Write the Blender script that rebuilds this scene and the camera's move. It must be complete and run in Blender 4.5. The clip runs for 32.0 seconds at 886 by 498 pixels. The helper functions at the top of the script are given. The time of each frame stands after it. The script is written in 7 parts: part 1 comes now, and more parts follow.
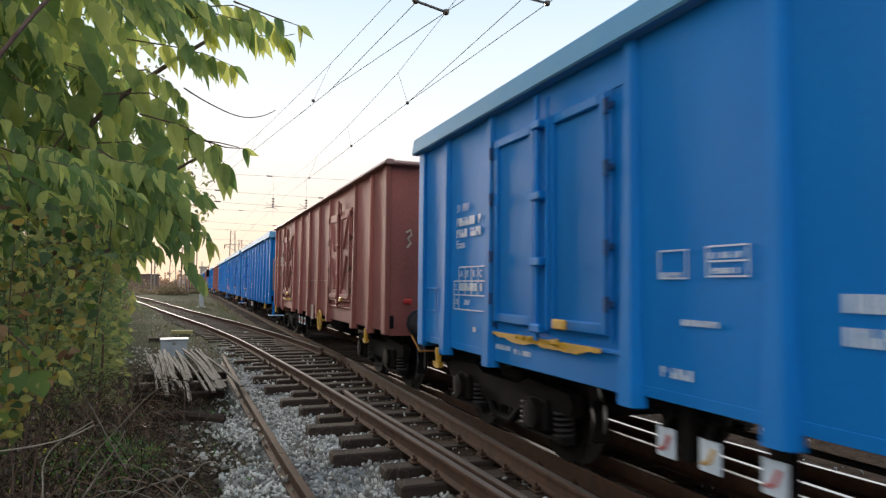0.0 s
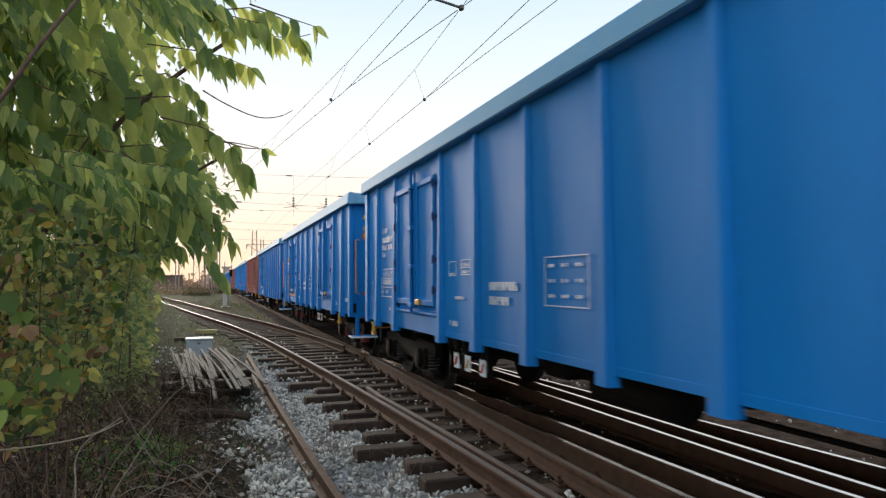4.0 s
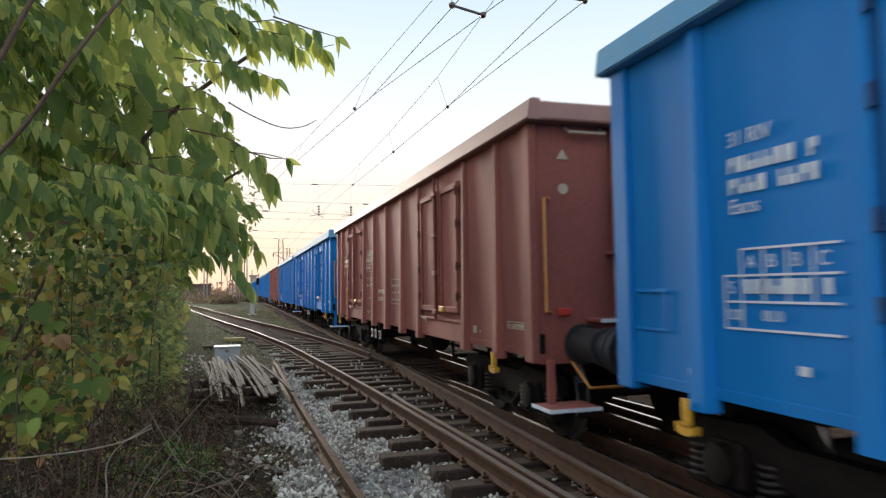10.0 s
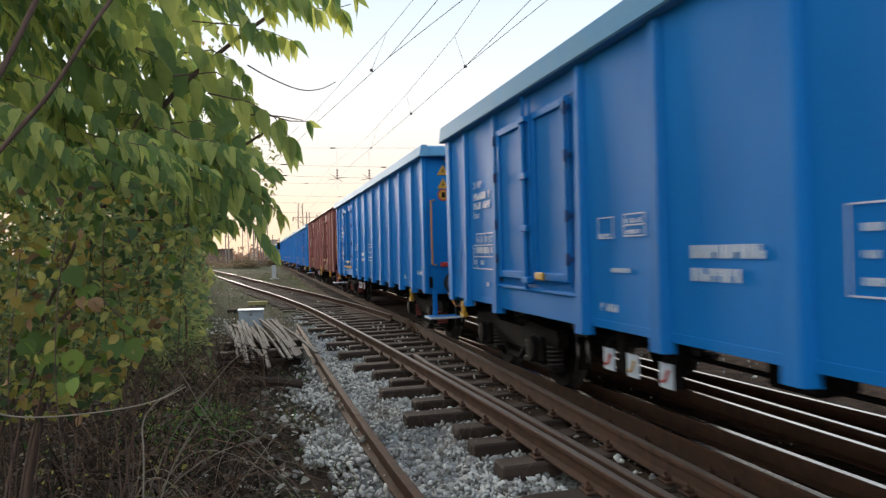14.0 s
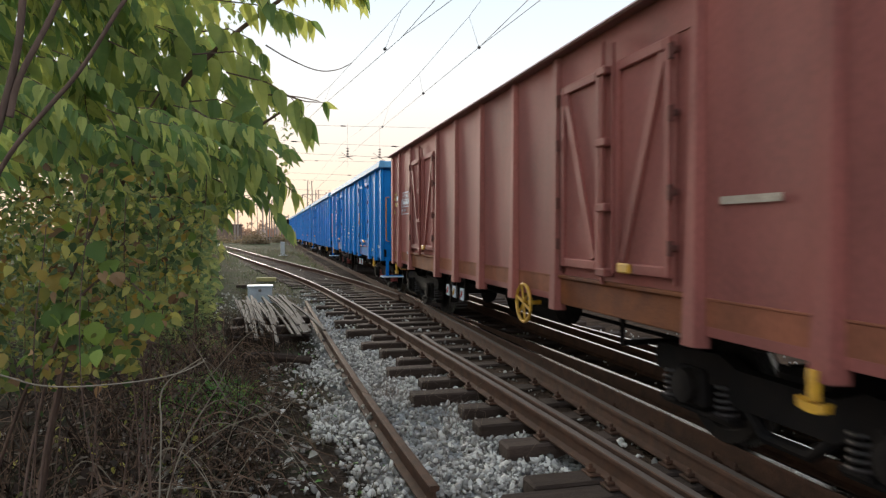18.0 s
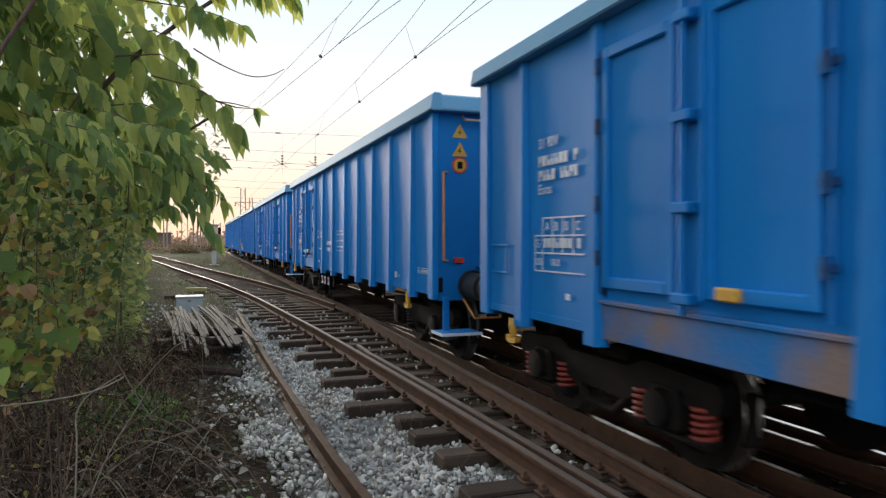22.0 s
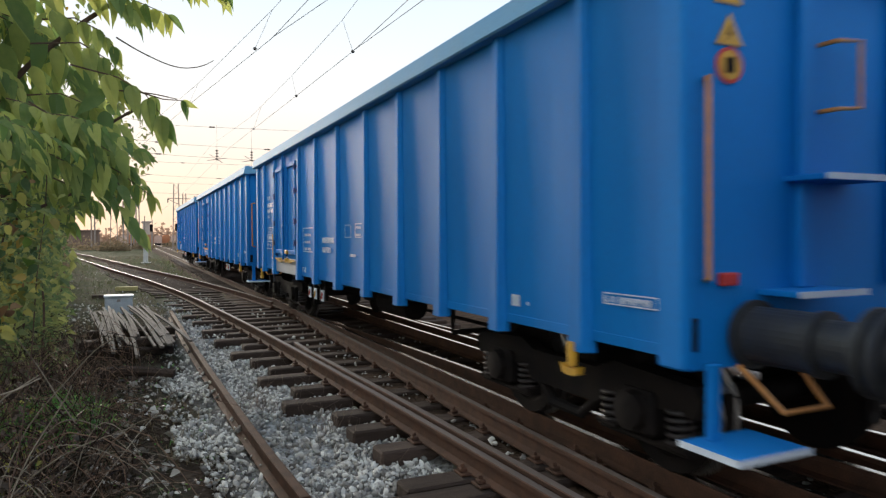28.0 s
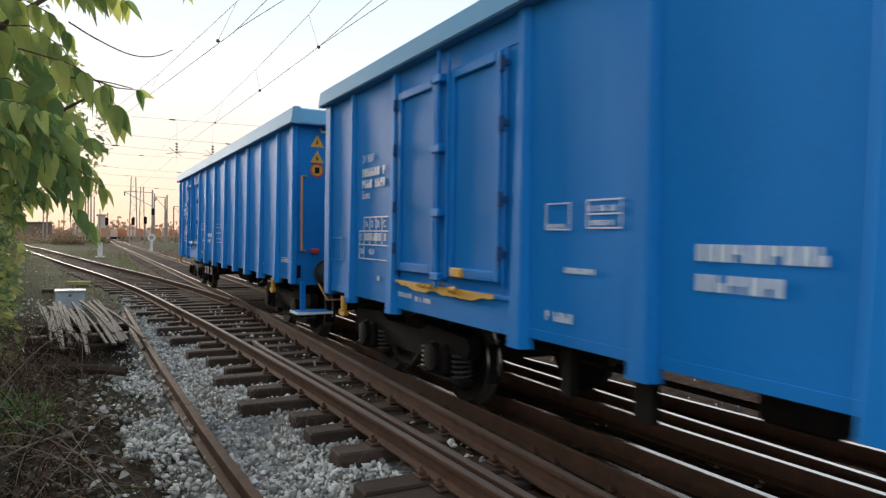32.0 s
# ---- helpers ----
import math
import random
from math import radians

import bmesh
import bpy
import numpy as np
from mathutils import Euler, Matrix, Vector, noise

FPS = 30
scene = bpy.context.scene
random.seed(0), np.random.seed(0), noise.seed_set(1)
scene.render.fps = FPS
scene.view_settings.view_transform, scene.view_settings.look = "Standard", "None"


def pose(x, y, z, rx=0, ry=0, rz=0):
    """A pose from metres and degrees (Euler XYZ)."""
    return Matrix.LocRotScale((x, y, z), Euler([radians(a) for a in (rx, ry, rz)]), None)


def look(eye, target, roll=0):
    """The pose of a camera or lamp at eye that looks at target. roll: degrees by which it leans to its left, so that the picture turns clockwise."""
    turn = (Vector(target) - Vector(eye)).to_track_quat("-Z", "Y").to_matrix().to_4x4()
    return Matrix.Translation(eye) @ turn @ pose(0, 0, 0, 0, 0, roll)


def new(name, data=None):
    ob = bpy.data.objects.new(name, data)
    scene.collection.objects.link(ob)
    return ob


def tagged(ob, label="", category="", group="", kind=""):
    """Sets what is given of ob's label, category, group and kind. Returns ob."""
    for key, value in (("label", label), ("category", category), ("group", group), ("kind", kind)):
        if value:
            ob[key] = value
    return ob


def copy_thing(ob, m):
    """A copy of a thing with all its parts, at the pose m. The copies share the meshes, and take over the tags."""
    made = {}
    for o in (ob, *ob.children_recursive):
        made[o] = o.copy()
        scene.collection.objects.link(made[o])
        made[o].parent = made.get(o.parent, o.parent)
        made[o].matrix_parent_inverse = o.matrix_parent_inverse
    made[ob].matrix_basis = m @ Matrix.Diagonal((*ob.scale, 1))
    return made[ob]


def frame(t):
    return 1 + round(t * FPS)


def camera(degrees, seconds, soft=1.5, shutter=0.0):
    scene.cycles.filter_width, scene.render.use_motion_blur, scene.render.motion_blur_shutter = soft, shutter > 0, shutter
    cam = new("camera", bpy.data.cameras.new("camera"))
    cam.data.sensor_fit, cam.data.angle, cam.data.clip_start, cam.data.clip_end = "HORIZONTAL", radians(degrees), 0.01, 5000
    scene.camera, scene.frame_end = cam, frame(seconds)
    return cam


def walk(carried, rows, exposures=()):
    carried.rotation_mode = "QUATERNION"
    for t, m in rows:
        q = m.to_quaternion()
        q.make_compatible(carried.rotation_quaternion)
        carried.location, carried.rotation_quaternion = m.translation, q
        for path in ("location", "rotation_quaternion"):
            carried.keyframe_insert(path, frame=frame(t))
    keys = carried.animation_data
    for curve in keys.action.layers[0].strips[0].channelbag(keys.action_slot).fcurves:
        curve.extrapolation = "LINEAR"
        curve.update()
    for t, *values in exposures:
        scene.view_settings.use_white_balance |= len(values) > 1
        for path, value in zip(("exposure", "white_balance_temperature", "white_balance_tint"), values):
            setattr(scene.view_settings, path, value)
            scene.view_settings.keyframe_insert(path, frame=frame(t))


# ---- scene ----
cam = camera(66.4, 32.0, soft=1.3, shutter=0.3)
PATH = [
    (0, (0.044, 0.859, 1.633), (0.746, 2.729, 1.738), 0.6),
    (0.5, (0.04, 0.84, 1.629), (0.766, 2.701, 1.728), 0.4),
    (1, (0.041, 0.833, 1.629), (0.751, 2.7, 1.726), 0.1),
    (1.5, (0.045, 0.835, 1.627), (0.747, 2.705, 1.725), 0.0),
    (2, (0.047, 0.825, 1.627), (0.739, 2.699, 1.718), 0.3),
    (2.5, (0.048, 0.829, 1.629), (0.733, 2.707, 1.709), 0.1),
    (3, (0.05, 0.826, 1.629), (0.72, 2.708, 1.715), -0.5),
    (3.5, (0.049, 0.831, 1.626), (0.704, 2.719, 1.717), -0.5),
    (5.5, (0.042, 0.814, 1.629), (0.662, 2.713, 1.733), -0.4),
    (6, (0.046, 0.82, 1.628), (0.646, 2.725, 1.737), -0.5),
    (6.5, (0.05, 0.827, 1.63), (0.645, 2.734, 1.738), -0.6),
    (7, (0.05, 0.825, 1.628), (0.642, 2.732, 1.736), -0.7),
    (7.5, (0.049, 0.818, 1.628), (0.634, 2.727, 1.741), -0.6),
    (8, (0.05, 0.816, 1.628), (0.638, 2.725, 1.74), -0.4),
    (8.5, (0.049, 0.816, 1.627), (0.627, 2.728, 1.744), -0.6),
    (9, (0.052, 0.816, 1.627), (0.63, 2.727, 1.747), -0.9),
    (9.5, (0.056, 0.821, 1.627), (0.632, 2.732, 1.746), -0.9),
    (10, (0.053, 0.82, 1.628), (0.629, 2.732, 1.742), -0.8),
    (10.5, (0.047, 0.823, 1.629), (0.622, 2.736, 1.737), -0.5),
    (11, (0.05, 0.818, 1.627), (0.622, 2.732, 1.733), -0.4),
    (11.5, (0.051, 0.825, 1.627), (0.632, 2.736, 1.724), -0.3),
    (12, (0.056, 0.825, 1.623), (0.645, 2.734, 1.705), -0.6),
    (12.5, (0.056, 0.83, 1.621), (0.668, 2.734, 1.669), -0.7),
    (13, (0.06, 0.815, 1.621), (0.67, 2.719, 1.663), -0.5),
    (13.5, (0.046, 0.822, 1.619), (0.632, 2.734, 1.634), -0.6),
    (14, (0.036, 0.817, 1.62), (0.557, 2.748, 1.624), -1.5),
    (14.5, (0.032, 0.812, 1.624), (0.489, 2.759, 1.633), -2.4),
    (16.5, (0.008, 0.776, 1.631), (0.501, 2.715, 1.608), -1.3),
    (17, (0.011, 0.77, 1.626), (0.494, 2.711, 1.591), -1.6),
    (17.5, (0.007, 0.772, 1.628), (0.499, 2.71, 1.565), -1.4),
    (18, (0.005, 0.778, 1.633), (0.502, 2.714, 1.58), -0.1),
    (18.5, (-0.001, 0.806, 1.636), (0.527, 2.736, 1.622), 0.3),
    (19, (0.005, 0.8, 1.629), (0.59, 2.713, 1.633), 0.3),
    (19.5, (0.011, 0.808, 1.634), (0.602, 2.719, 1.627), 0.0),
    (20, (0.017, 0.801, 1.63), (0.614, 2.71, 1.631), 0.1),
    (20.5, (0.019, 0.806, 1.627), (0.646, 2.705, 1.613), 0.2),
    (21, (0.02, 0.793, 1.633), (0.661, 2.687, 1.609), -0.0),
    (21.5, (0.024, 0.802, 1.635), (0.68, 2.691, 1.606), 0.1),
    (22, (0.023, 0.794, 1.637), (0.698, 2.676, 1.61), -0.0),
    (22.5, (0.027, 0.815, 1.629), (0.714, 2.693, 1.602), -0.2),
    (23, (0.025, 0.797, 1.629), (0.72, 2.672, 1.604), 0.0),
    (23.5, (0.03, 0.8, 1.629), (0.729, 2.674, 1.607), -0.1),
    (24, (0.032, 0.802, 1.629), (0.737, 2.673, 1.612), -0.4),
    (24.5, (0.033, 0.803, 1.628), (0.755, 2.668, 1.605), -0.3),
    (25, (0.039, 0.809, 1.629), (0.79, 2.662, 1.592), -0.2),
    (25.5, (0.037, 0.801, 1.634), (0.817, 2.642, 1.594), 0.0),
    (27.5, (0.044, 0.79, 1.627), (0.887, 2.603, 1.587), -0.2),
    (28, (0.048, 0.771, 1.628), (0.885, 2.587, 1.589), -0.3),
    (28.5, (0.052, 0.796, 1.622), (0.875, 2.618, 1.576), -0.5),
    (29, (0.051, 0.799, 1.623), (0.874, 2.621, 1.561), -0.3),
    (29.5, (0.051, 0.794, 1.621), (0.88, 2.613, 1.567), -0.1),
    (30, (0.056, 0.805, 1.625), (0.904, 2.616, 1.579), 0.5),
    (30.5, (0.06, 0.789, 1.627), (0.931, 2.588, 1.577), 0.6),
    (31, (0.058, 0.804, 1.628), (0.938, 2.599, 1.577), 0.7),
    (31.5, (0.064, 0.811, 1.628), (0.965, 2.596, 1.584), 0.8),
    (32, (0.069, 0.812, 1.63), (1.004, 2.58, 1.592), 0.9),
]
walk(cam, [(t, look(eye, target, roll)) for t, eye, target, roll in PATH])

# ---- sky and sun ----
world = bpy.data.worlds.new("hazy_evening_sky")
scene.world = world
world.use_nodes = True
wn = world.node_tree
sky = wn.nodes.new("ShaderNodeTexSky")
sky.sky_type, sky.sun_disc = "NISHITA", False
SUN_UP, SUN_LEFT = radians(8.5), radians(4.5)
sky.sun_elevation, sky.sun_rotation = SUN_UP, -SUN_LEFT
sky.air_density, sky.dust_density, sky.ozone_density = 1.0, 1.0, 1.0
# a thin haze lies over the whole sky: warm along the horizon towards the low sun, pale blue elsewhere
haze_co, haze_z, haze = wn.nodes.new("ShaderNodeTexCoord"), wn.nodes.new("ShaderNodeSeparateXYZ"), wn.nodes.new("ShaderNodeMix")
wn.links.new(haze_co.outputs["Generated"], haze_z.inputs[0])
haze.data_type = "RGBA"
toward = wn.nodes.new("ShaderNodeMapRange")
toward.interpolation_type = "SMOOTHSTEP"
toward.inputs[1].default_value, toward.inputs[2].default_value = -0.1, 0.8
wn.links.new(haze_z.outputs[1], toward.inputs[0])
wn.links.new(toward.outputs[0], haze.inputs[0])


def haze_ramp(stops):
    r = wn.nodes.new("ShaderNodeValToRGB")
    wn.links.new(haze_z.outputs[2], r.inputs[0])
    for stop, colour in stops:
        e = r.color_ramp.elements.new(stop) if 0.0 < stop < 1.0 else r.color_ramp.elements[-int(stop)]
        e.color = (*colour, 1)
    return r.outputs[0]


wn.links.new(haze_ramp(((0.0, (0.84, 0.83, 0.82)), (0.2, (1.02, 1.06, 1.10)), (0.5, (0.86, 0.97, 1.08)), (1.0, (0.48, 0.60, 0.74)))), haze.inputs[6])
wn.links.new(haze_ramp(((0.0, (0.71, 0.50, 0.375)), (0.09, (0.745, 0.615, 0.515)), (0.20, (0.70, 0.695, 0.685)), (0.31, (0.60, 0.67, 0.725)), (0.45, (0.44, 0.565, 0.68)), (1.0, (0.46, 0.58, 0.72)))), haze.inputs[7])
haze_bg, both = wn.nodes.new("ShaderNodeBackground"), wn.nodes.new("ShaderNodeAddShader")
haze_bg.inputs[1].default_value = 1.0
wn.links.new(haze.outputs[2], haze_bg.inputs[0])
wn.links.new(sky.outputs[0], wn.nodes["Background"].inputs[0])
wn.nodes["Background"].inputs[1].default_value = 0.002
wn.links.new(wn.nodes["Background"].outputs[0], both.inputs[0])
wn.links.new(haze_bg.outputs[0], both.inputs[1])
wn.links.new(both.outputs[0], wn.nodes["World Output"].inputs[0])
sun = new("sun", bpy.data.lights.new("sun", "SUN"))
sun.data.energy, sun.data.angle, sun.data.color = 2.2, radians(11), (1.0, 0.88, 0.74)
sun.matrix_world = look((0, 0, 30), (30 * math.sin(SUN_LEFT) / math.tan(SUN_UP), -30 * math.cos(SUN_LEFT) / math.tan(SUN_UP), 0))
scene.view_settings.exposure = 0.58

# ---- materials ----
def mat(name, base, other=None, rough=0.6, metal=0.0, scale=6.0, grain=60.0, bump=0.15, spread=0.5, stretch=(1, 1, 1), rand=0.0, dent=0.0, dist=0.01, fine=None, gloss=None):
    """A procedural surface: a base colour that wanders to another in large stains, with fine grain in colour, gloss and relief."""
    m = bpy.data.materials.new(name)
    m.use_nodes = True
    n, l = m.node_tree.nodes, m.node_tree.links
    b = n["Principled BSDF"]
    b.inputs["Metallic"].default_value = metal
    b.inputs["Specular IOR Level"].default_value = gloss if gloss is not None else 0.5 if rough < 0.7 else 0.08
    other = other or tuple(c * 0.6 for c in base)
    co = n.new("ShaderNodeTexCoord")
    mp = n.new("ShaderNodeMapping")
    mp.inputs["Scale"].default_value = stretch
    l.new(co.outputs["Object"], mp.inputs[0])
    big, small = n.new("ShaderNodeTexNoise"), n.new("ShaderNodeTexNoise")
    big.inputs["Scale"].default_value, big.inputs["Detail"].default_value = scale, 8
    small.inputs["Scale"].default_value, small.inputs["Detail"].default_value = grain, 4
    info = n.new("ShaderNodeObjectInfo")
    off = n.new("ShaderNodeVectorMath")
    off.operation = "SCALE"
    off.inputs["Scale"].default_value = 37.0
    comb = n.new("ShaderNodeCombineXYZ")
    for k in range(3):
        l.new(info.outputs["Random"], comb.inputs[k])
    l.new(comb.outputs[0], off.inputs[0])
    add = n.new("ShaderNodeVectorMath")
    l.new(mp.outputs[0], add.inputs[0])
    l.new(off.outputs[0], add.inputs[1])
    l.new(add.outputs[0], big.inputs["Vector"])
    l.new(add.outputs[0], small.inputs["Vector"])
    ramp = n.new("ShaderNodeValToRGB")
    ramp.color_ramp.elements[0].position, ramp.color_ramp.elements[1].position = 0.5 - spread / 2, 0.5 + spread / 2
    ramp.color_ramp.elements[0].color, ramp.color_ramp.elements[1].color = (*base, 1), (*other, 1)
    l.new(big.outputs["Fac"], ramp.inputs[0])
    mix = n.new("ShaderNodeMix")
    mix.data_type, mix.blend_type = "RGBA", "OVERLAY"
    mix.inputs[0].default_value = fine if fine is not None else 0.35
    l.new(ramp.outputs[0], mix.inputs[6])
    l.new(small.outputs["Fac"], mix.inputs[7])
    last = mix.outputs[2]
    if rand:
        hsv = n.new("ShaderNodeHueSaturation")
        mr = n.new("ShaderNodeMapRange")
        mr.inputs[3].default_value, mr.inputs[4].default_value = 1 - rand, 1 + rand
        l.new(info.outputs["Random"], mr.inputs[0])
        l.new(mr.outputs[0], hsv.inputs["Value"])
        l.new(last, hsv.inputs["Color"])
        last = hsv.outputs[0]
    l.new(last, b.inputs["Base Color"])
    rr = n.new("ShaderNodeMapRange")
    rr.inputs[3].default_value, rr.inputs[4].default_value = max(rough - 0.15, 0.05), min(rough + 0.15, 1)
    l.new(small.outputs["Fac"], rr.inputs[0])
    l.new(rr.outputs[0], b.inputs["Roughness"])
    bp = n.new("ShaderNodeBump")
    bp.inputs["Strength"].default_value, bp.inputs["Distance"].default_value = bump, dist
    l.new(small.outputs["Fac"], bp.inputs["Height"])
    if dent:
        bulge = n.new("ShaderNodeBump")
        bulge.inputs["Strength"].default_value, bulge.inputs["Distance"].default_value = dent, 0.05
        l.new(big.outputs["Fac"], bulge.inputs["Height"])
        l.new(bulge.outputs[0], bp.inputs["Normal"])
    l.new(bp.outputs[0], b.inputs["Normal"])
    return m


def leaf_mat(name, a, c, translucent=0.45, per_island=True):
    """A leaf: its colour differs from leaf to leaf, and light comes through it."""
    m = bpy.data.materials.new(name)
    m.use_nodes = True
    n, l = m.node_tree.nodes, m.node_tree.links
    b = n["Principled BSDF"]
    ramp = n.new("ShaderNodeValToRGB")
    ramp.color_ramp.elements[0].color, ramp.color_ramp.elements[1].color = (*a, 1), (*c, 1)
    ramp.color_ramp.elements[0].position, ramp.color_ramp.elements[1].position = 0.2, 0.95
    src = n.new("ShaderNodeNewGeometry").outputs["Random Per Island"] if per_island else n.new("ShaderNodeObjectInfo").outputs["Random"]
    noi = n.new("ShaderNodeTexNoise")
    noi.inputs["Scale"].default_value = 25
    co = n.new("ShaderNodeTexCoord")
    l.new(co.outputs["Object"], noi.inputs["Vector"])
    mx = n.new("ShaderNodeMath")
    mx.operation = "MULTIPLY_ADD"
    mx.inputs[1].default_value, mx.inputs[2].default_value = 0.35, -0.17
    l.new(noi.outputs["Fac"], mx.inputs[0])
    ad = n.new("ShaderNodeMath")
    l.new(src, ad.inputs[0])
    l.new(mx.outputs[0], ad.inputs[1])
    l.new(ad.outputs[0], ramp.inputs[0])
    l.new(ramp.outputs[0], b.inputs["Base Color"])
    b.inputs["Roughness"].default_value, b.inputs["Specular IOR Level"].default_value = 0.55, 0.3 if translucent > 0.2 else 0.06
    t = n.new("ShaderNodeBsdfTranslucent")
    glow = n.new("ShaderNodeHueSaturation")
    glow.inputs["Hue"].default_value, glow.inputs["Saturation"].default_value, glow.inputs["Value"].default_value = 0.49, 1.05, 1.75 if translucent > 0.2 else 1.0
    l.new(ramp.outputs[0], glow.inputs["Color"])
    l.new(glow.outputs[0], t.inputs[0])
    s = n.new("ShaderNodeMixShader")
    s.inputs[0].default_value = translucent
    l.new(b.outputs[0], s.inputs[1])
    l.new(t.outputs[0], s.inputs[2])
    l.new(s.outputs[0], n["Material Output"].inputs[0])
    return m


BLUE = mat("blue_wagon_paint", (0.001, 0.180, 0.52), (0.003, 0.140, 0.42), 0.66, 0, 1.3, 45, 0.06, 0.7, (1, 1, 0.6), 0.06, 0.35, dist=0.004, fine=0.14, gloss=0.2)
BROWN = mat("red_brown_wagon_paint", (0.33, 0.102, 0.083), (0.17, 0.060, 0.050), 0.72, 0, 1.1, 40, 0.08, 0.6, (1, 1, 0.6), 0.12, 0.4, dist=0.004, fine=0.3, gloss=0.2)
# top rails: wagon paint made paler, with the sky's sheen put into the colour
BLUE_TOP = mat("sky_lit_blue_top_rail_paint", (0.09, 0.27, 0.47), (0.14, 0.29, 0.42), 0.7, 0, 2.5, 50, 0.08, 0.7, rand=0.05, fine=0.2, gloss=0.15)
BROWN_TOP = mat("sky_lit_brown_top_rail_paint", (0.26, 0.13, 0.11), (0.20, 0.10, 0.085), 0.6, 0, 2.5, 50, 0.08, 0.7, rand=0.08, fine=0.2)
# the shade in the gap beside the doors is put into these hinge colours
HINGE_BLUE = mat("gap_shaded_dark_blue_paint", (0.010, 0.075, 0.22), (0.03, 0.045, 0.09), 0.75, 0, 9, 60, 0.2, gloss=0.05)
HINGE_BROWN = mat("gap_shaded_dark_brown_paint", (0.15, 0.05, 0.04), (0.08, 0.04, 0.034), 0.75, 0, 9, 60, 0.2, gloss=0.05)
RUST = mat("rusty_sole_bar", (0.22, 0.075, 0.03), (0.11, 0.045, 0.03), 0.8, 0, 3, 60, 0.3, 0.5, fine=0.4)
WORN_SILL = mat("worn_blue_sill_paint", (0.02, 0.15, 0.40), (0.21, 0.15, 0.13), 0.75, 0, 1.4, 50, 0.15, 0.25, fine=0.3)
RUST_BAND = mat("rust_stained_brown_paint", (0.30, 0.105, 0.060), (0.19, 0.075, 0.045), 0.8, 0, 2.2, 50, 0.25, 0.5, (1, 1, 0.4), fine=0.4)
GREYP = mat("grey_primer", (0.36, 0.37, 0.38), (0.27, 0.28, 0.29), 0.6, 0, 4, 50, 0.1, 0.6)
UNDER = mat("oily_black_steel", (0.007, 0.0065, 0.007), (0.016, 0.012, 0.010), 0.75, 0.0, 5, 60, 0.3, 0.5)
SPRING = mat("dusty_spring_steel", (0.018, 0.016, 0.016), (0.03, 0.02, 0.018), 0.6, 0.2, 9, 80, 0.2)
REDSPR = mat("red_spring_paint", (0.30, 0.03, 0.02), (0.14, 0.03, 0.02), 0.6, 0, 9, 60, 0.2)
TREAD = mat("bright_wheel_tread", (0.35, 0.33, 0.31), (0.25, 0.23, 0.21), 0.3, 0.9, 9, 60, 0.05)
YELLOW = mat("worn_yellow_paint", (0.62, 0.33, 0.02), (0.42, 0.22, 0.03), 0.5, 0, 12, 80, 0.1)
ORANGE = mat("orange_handrail_paint", (0.55, 0.22, 0.04), (0.40, 0.17, 0.05), 0.5, 0, 12, 80, 0.1)
WHITE = mat("white_stencil_paint", (0.66, 0.70, 0.74), (0.46, 0.52, 0.60), 0.6, 0, 9, 70, 0.05, 0.6)
CREAM = mat("faded_cream_marking", (0.50, 0.42, 0.33), (0.36, 0.28, 0.22), 0.7, 0, 9, 70, 0.05, 0.6)
RED = mat("red_paint", (0.55, 0.03, 0.025), (0.4, 0.03, 0.02), 0.5, 0, 12, 80, 0.05)
BUFFER = mat("dark_grey_buffer_steel", (0.035, 0.036, 0.04), (0.06, 0.06, 0.06), 0.5, 0.5, 6, 60, 0.15)
RAIL = mat("rusty_rail_steel", (0.108, 0.053, 0.033), (0.050, 0.031, 0.023), 0.8, 0.0, 7, 90, 0.35, 0.6, fine=0.4)
SHINE = mat("polished_rail_head", (0.55, 0.54, 0.53), (0.38, 0.36, 0.34), 0.22, 1.0, 10, 120, 0.03, 0.6, (1, 0.1, 1))
DULLHEAD = mat("dull_rail_head", (0.17, 0.135, 0.115), (0.09, 0.068, 0.056), 0.55, 0.35, 10, 120, 0.1, 0.6, (1, 0.1, 1))
SLEEPER = mat("weathered_tarred_timber", (0.078, 0.054, 0.043), (0.038, 0.027, 0.022), 0.9, 0, 6, 70, 0.7, 0.6, (0.25, 2.5, 2.5), 0.25, fine=0.5)
SLAT = mat("grey_weathered_slat", (0.19, 0.162, 0.14), (0.065, 0.052, 0.043), 0.9, 0, 7, 80, 0.5, 0.6, (2.5, 0.25, 2.5), 0.25, fine=0.5)
CONC = mat("pale_concrete", (0.55, 0.54, 0.52), (0.40, 0.39, 0.37), 0.85, 0, 5, 60, 0.3)
CABINET = mat("pale_grey_cabinet_paint", (0.50, 0.54, 0.58), (0.36, 0.39, 0.42), 0.6, 0, 5, 60, 0.1)
BARK = mat("brown_stem_bark", (0.150, 0.095, 0.070), (0.085, 0.056, 0.044), 0.9, 0, 9, 50, 0.6, 0.6, (1, 1, 0.3), fine=0.5)
TWIG = mat("dry_grey_brown_twig", (0.27, 0.205, 0.16), (0.15, 0.10, 0.075), 0.95, 0, 5, 60, 0.3, 0.7, rand=0.2)
PALE = mat("bleached_dry_stalk", (0.30, 0.25, 0.19), (0.18, 0.145, 0.11), 0.9, 0, 5, 60, 0.2)
GALV = mat("weathered_mast_steel", (0.30, 0.25, 0.22), (0.22, 0.18, 0.155), 0.7, 0.2, 2, 30, 0.1)
WIRE = mat("dark_overhead_wire", (0.13, 0.12, 0.11), (0.09, 0.08, 0.075), 0.6, 0.4, 5, 60, 0.0)
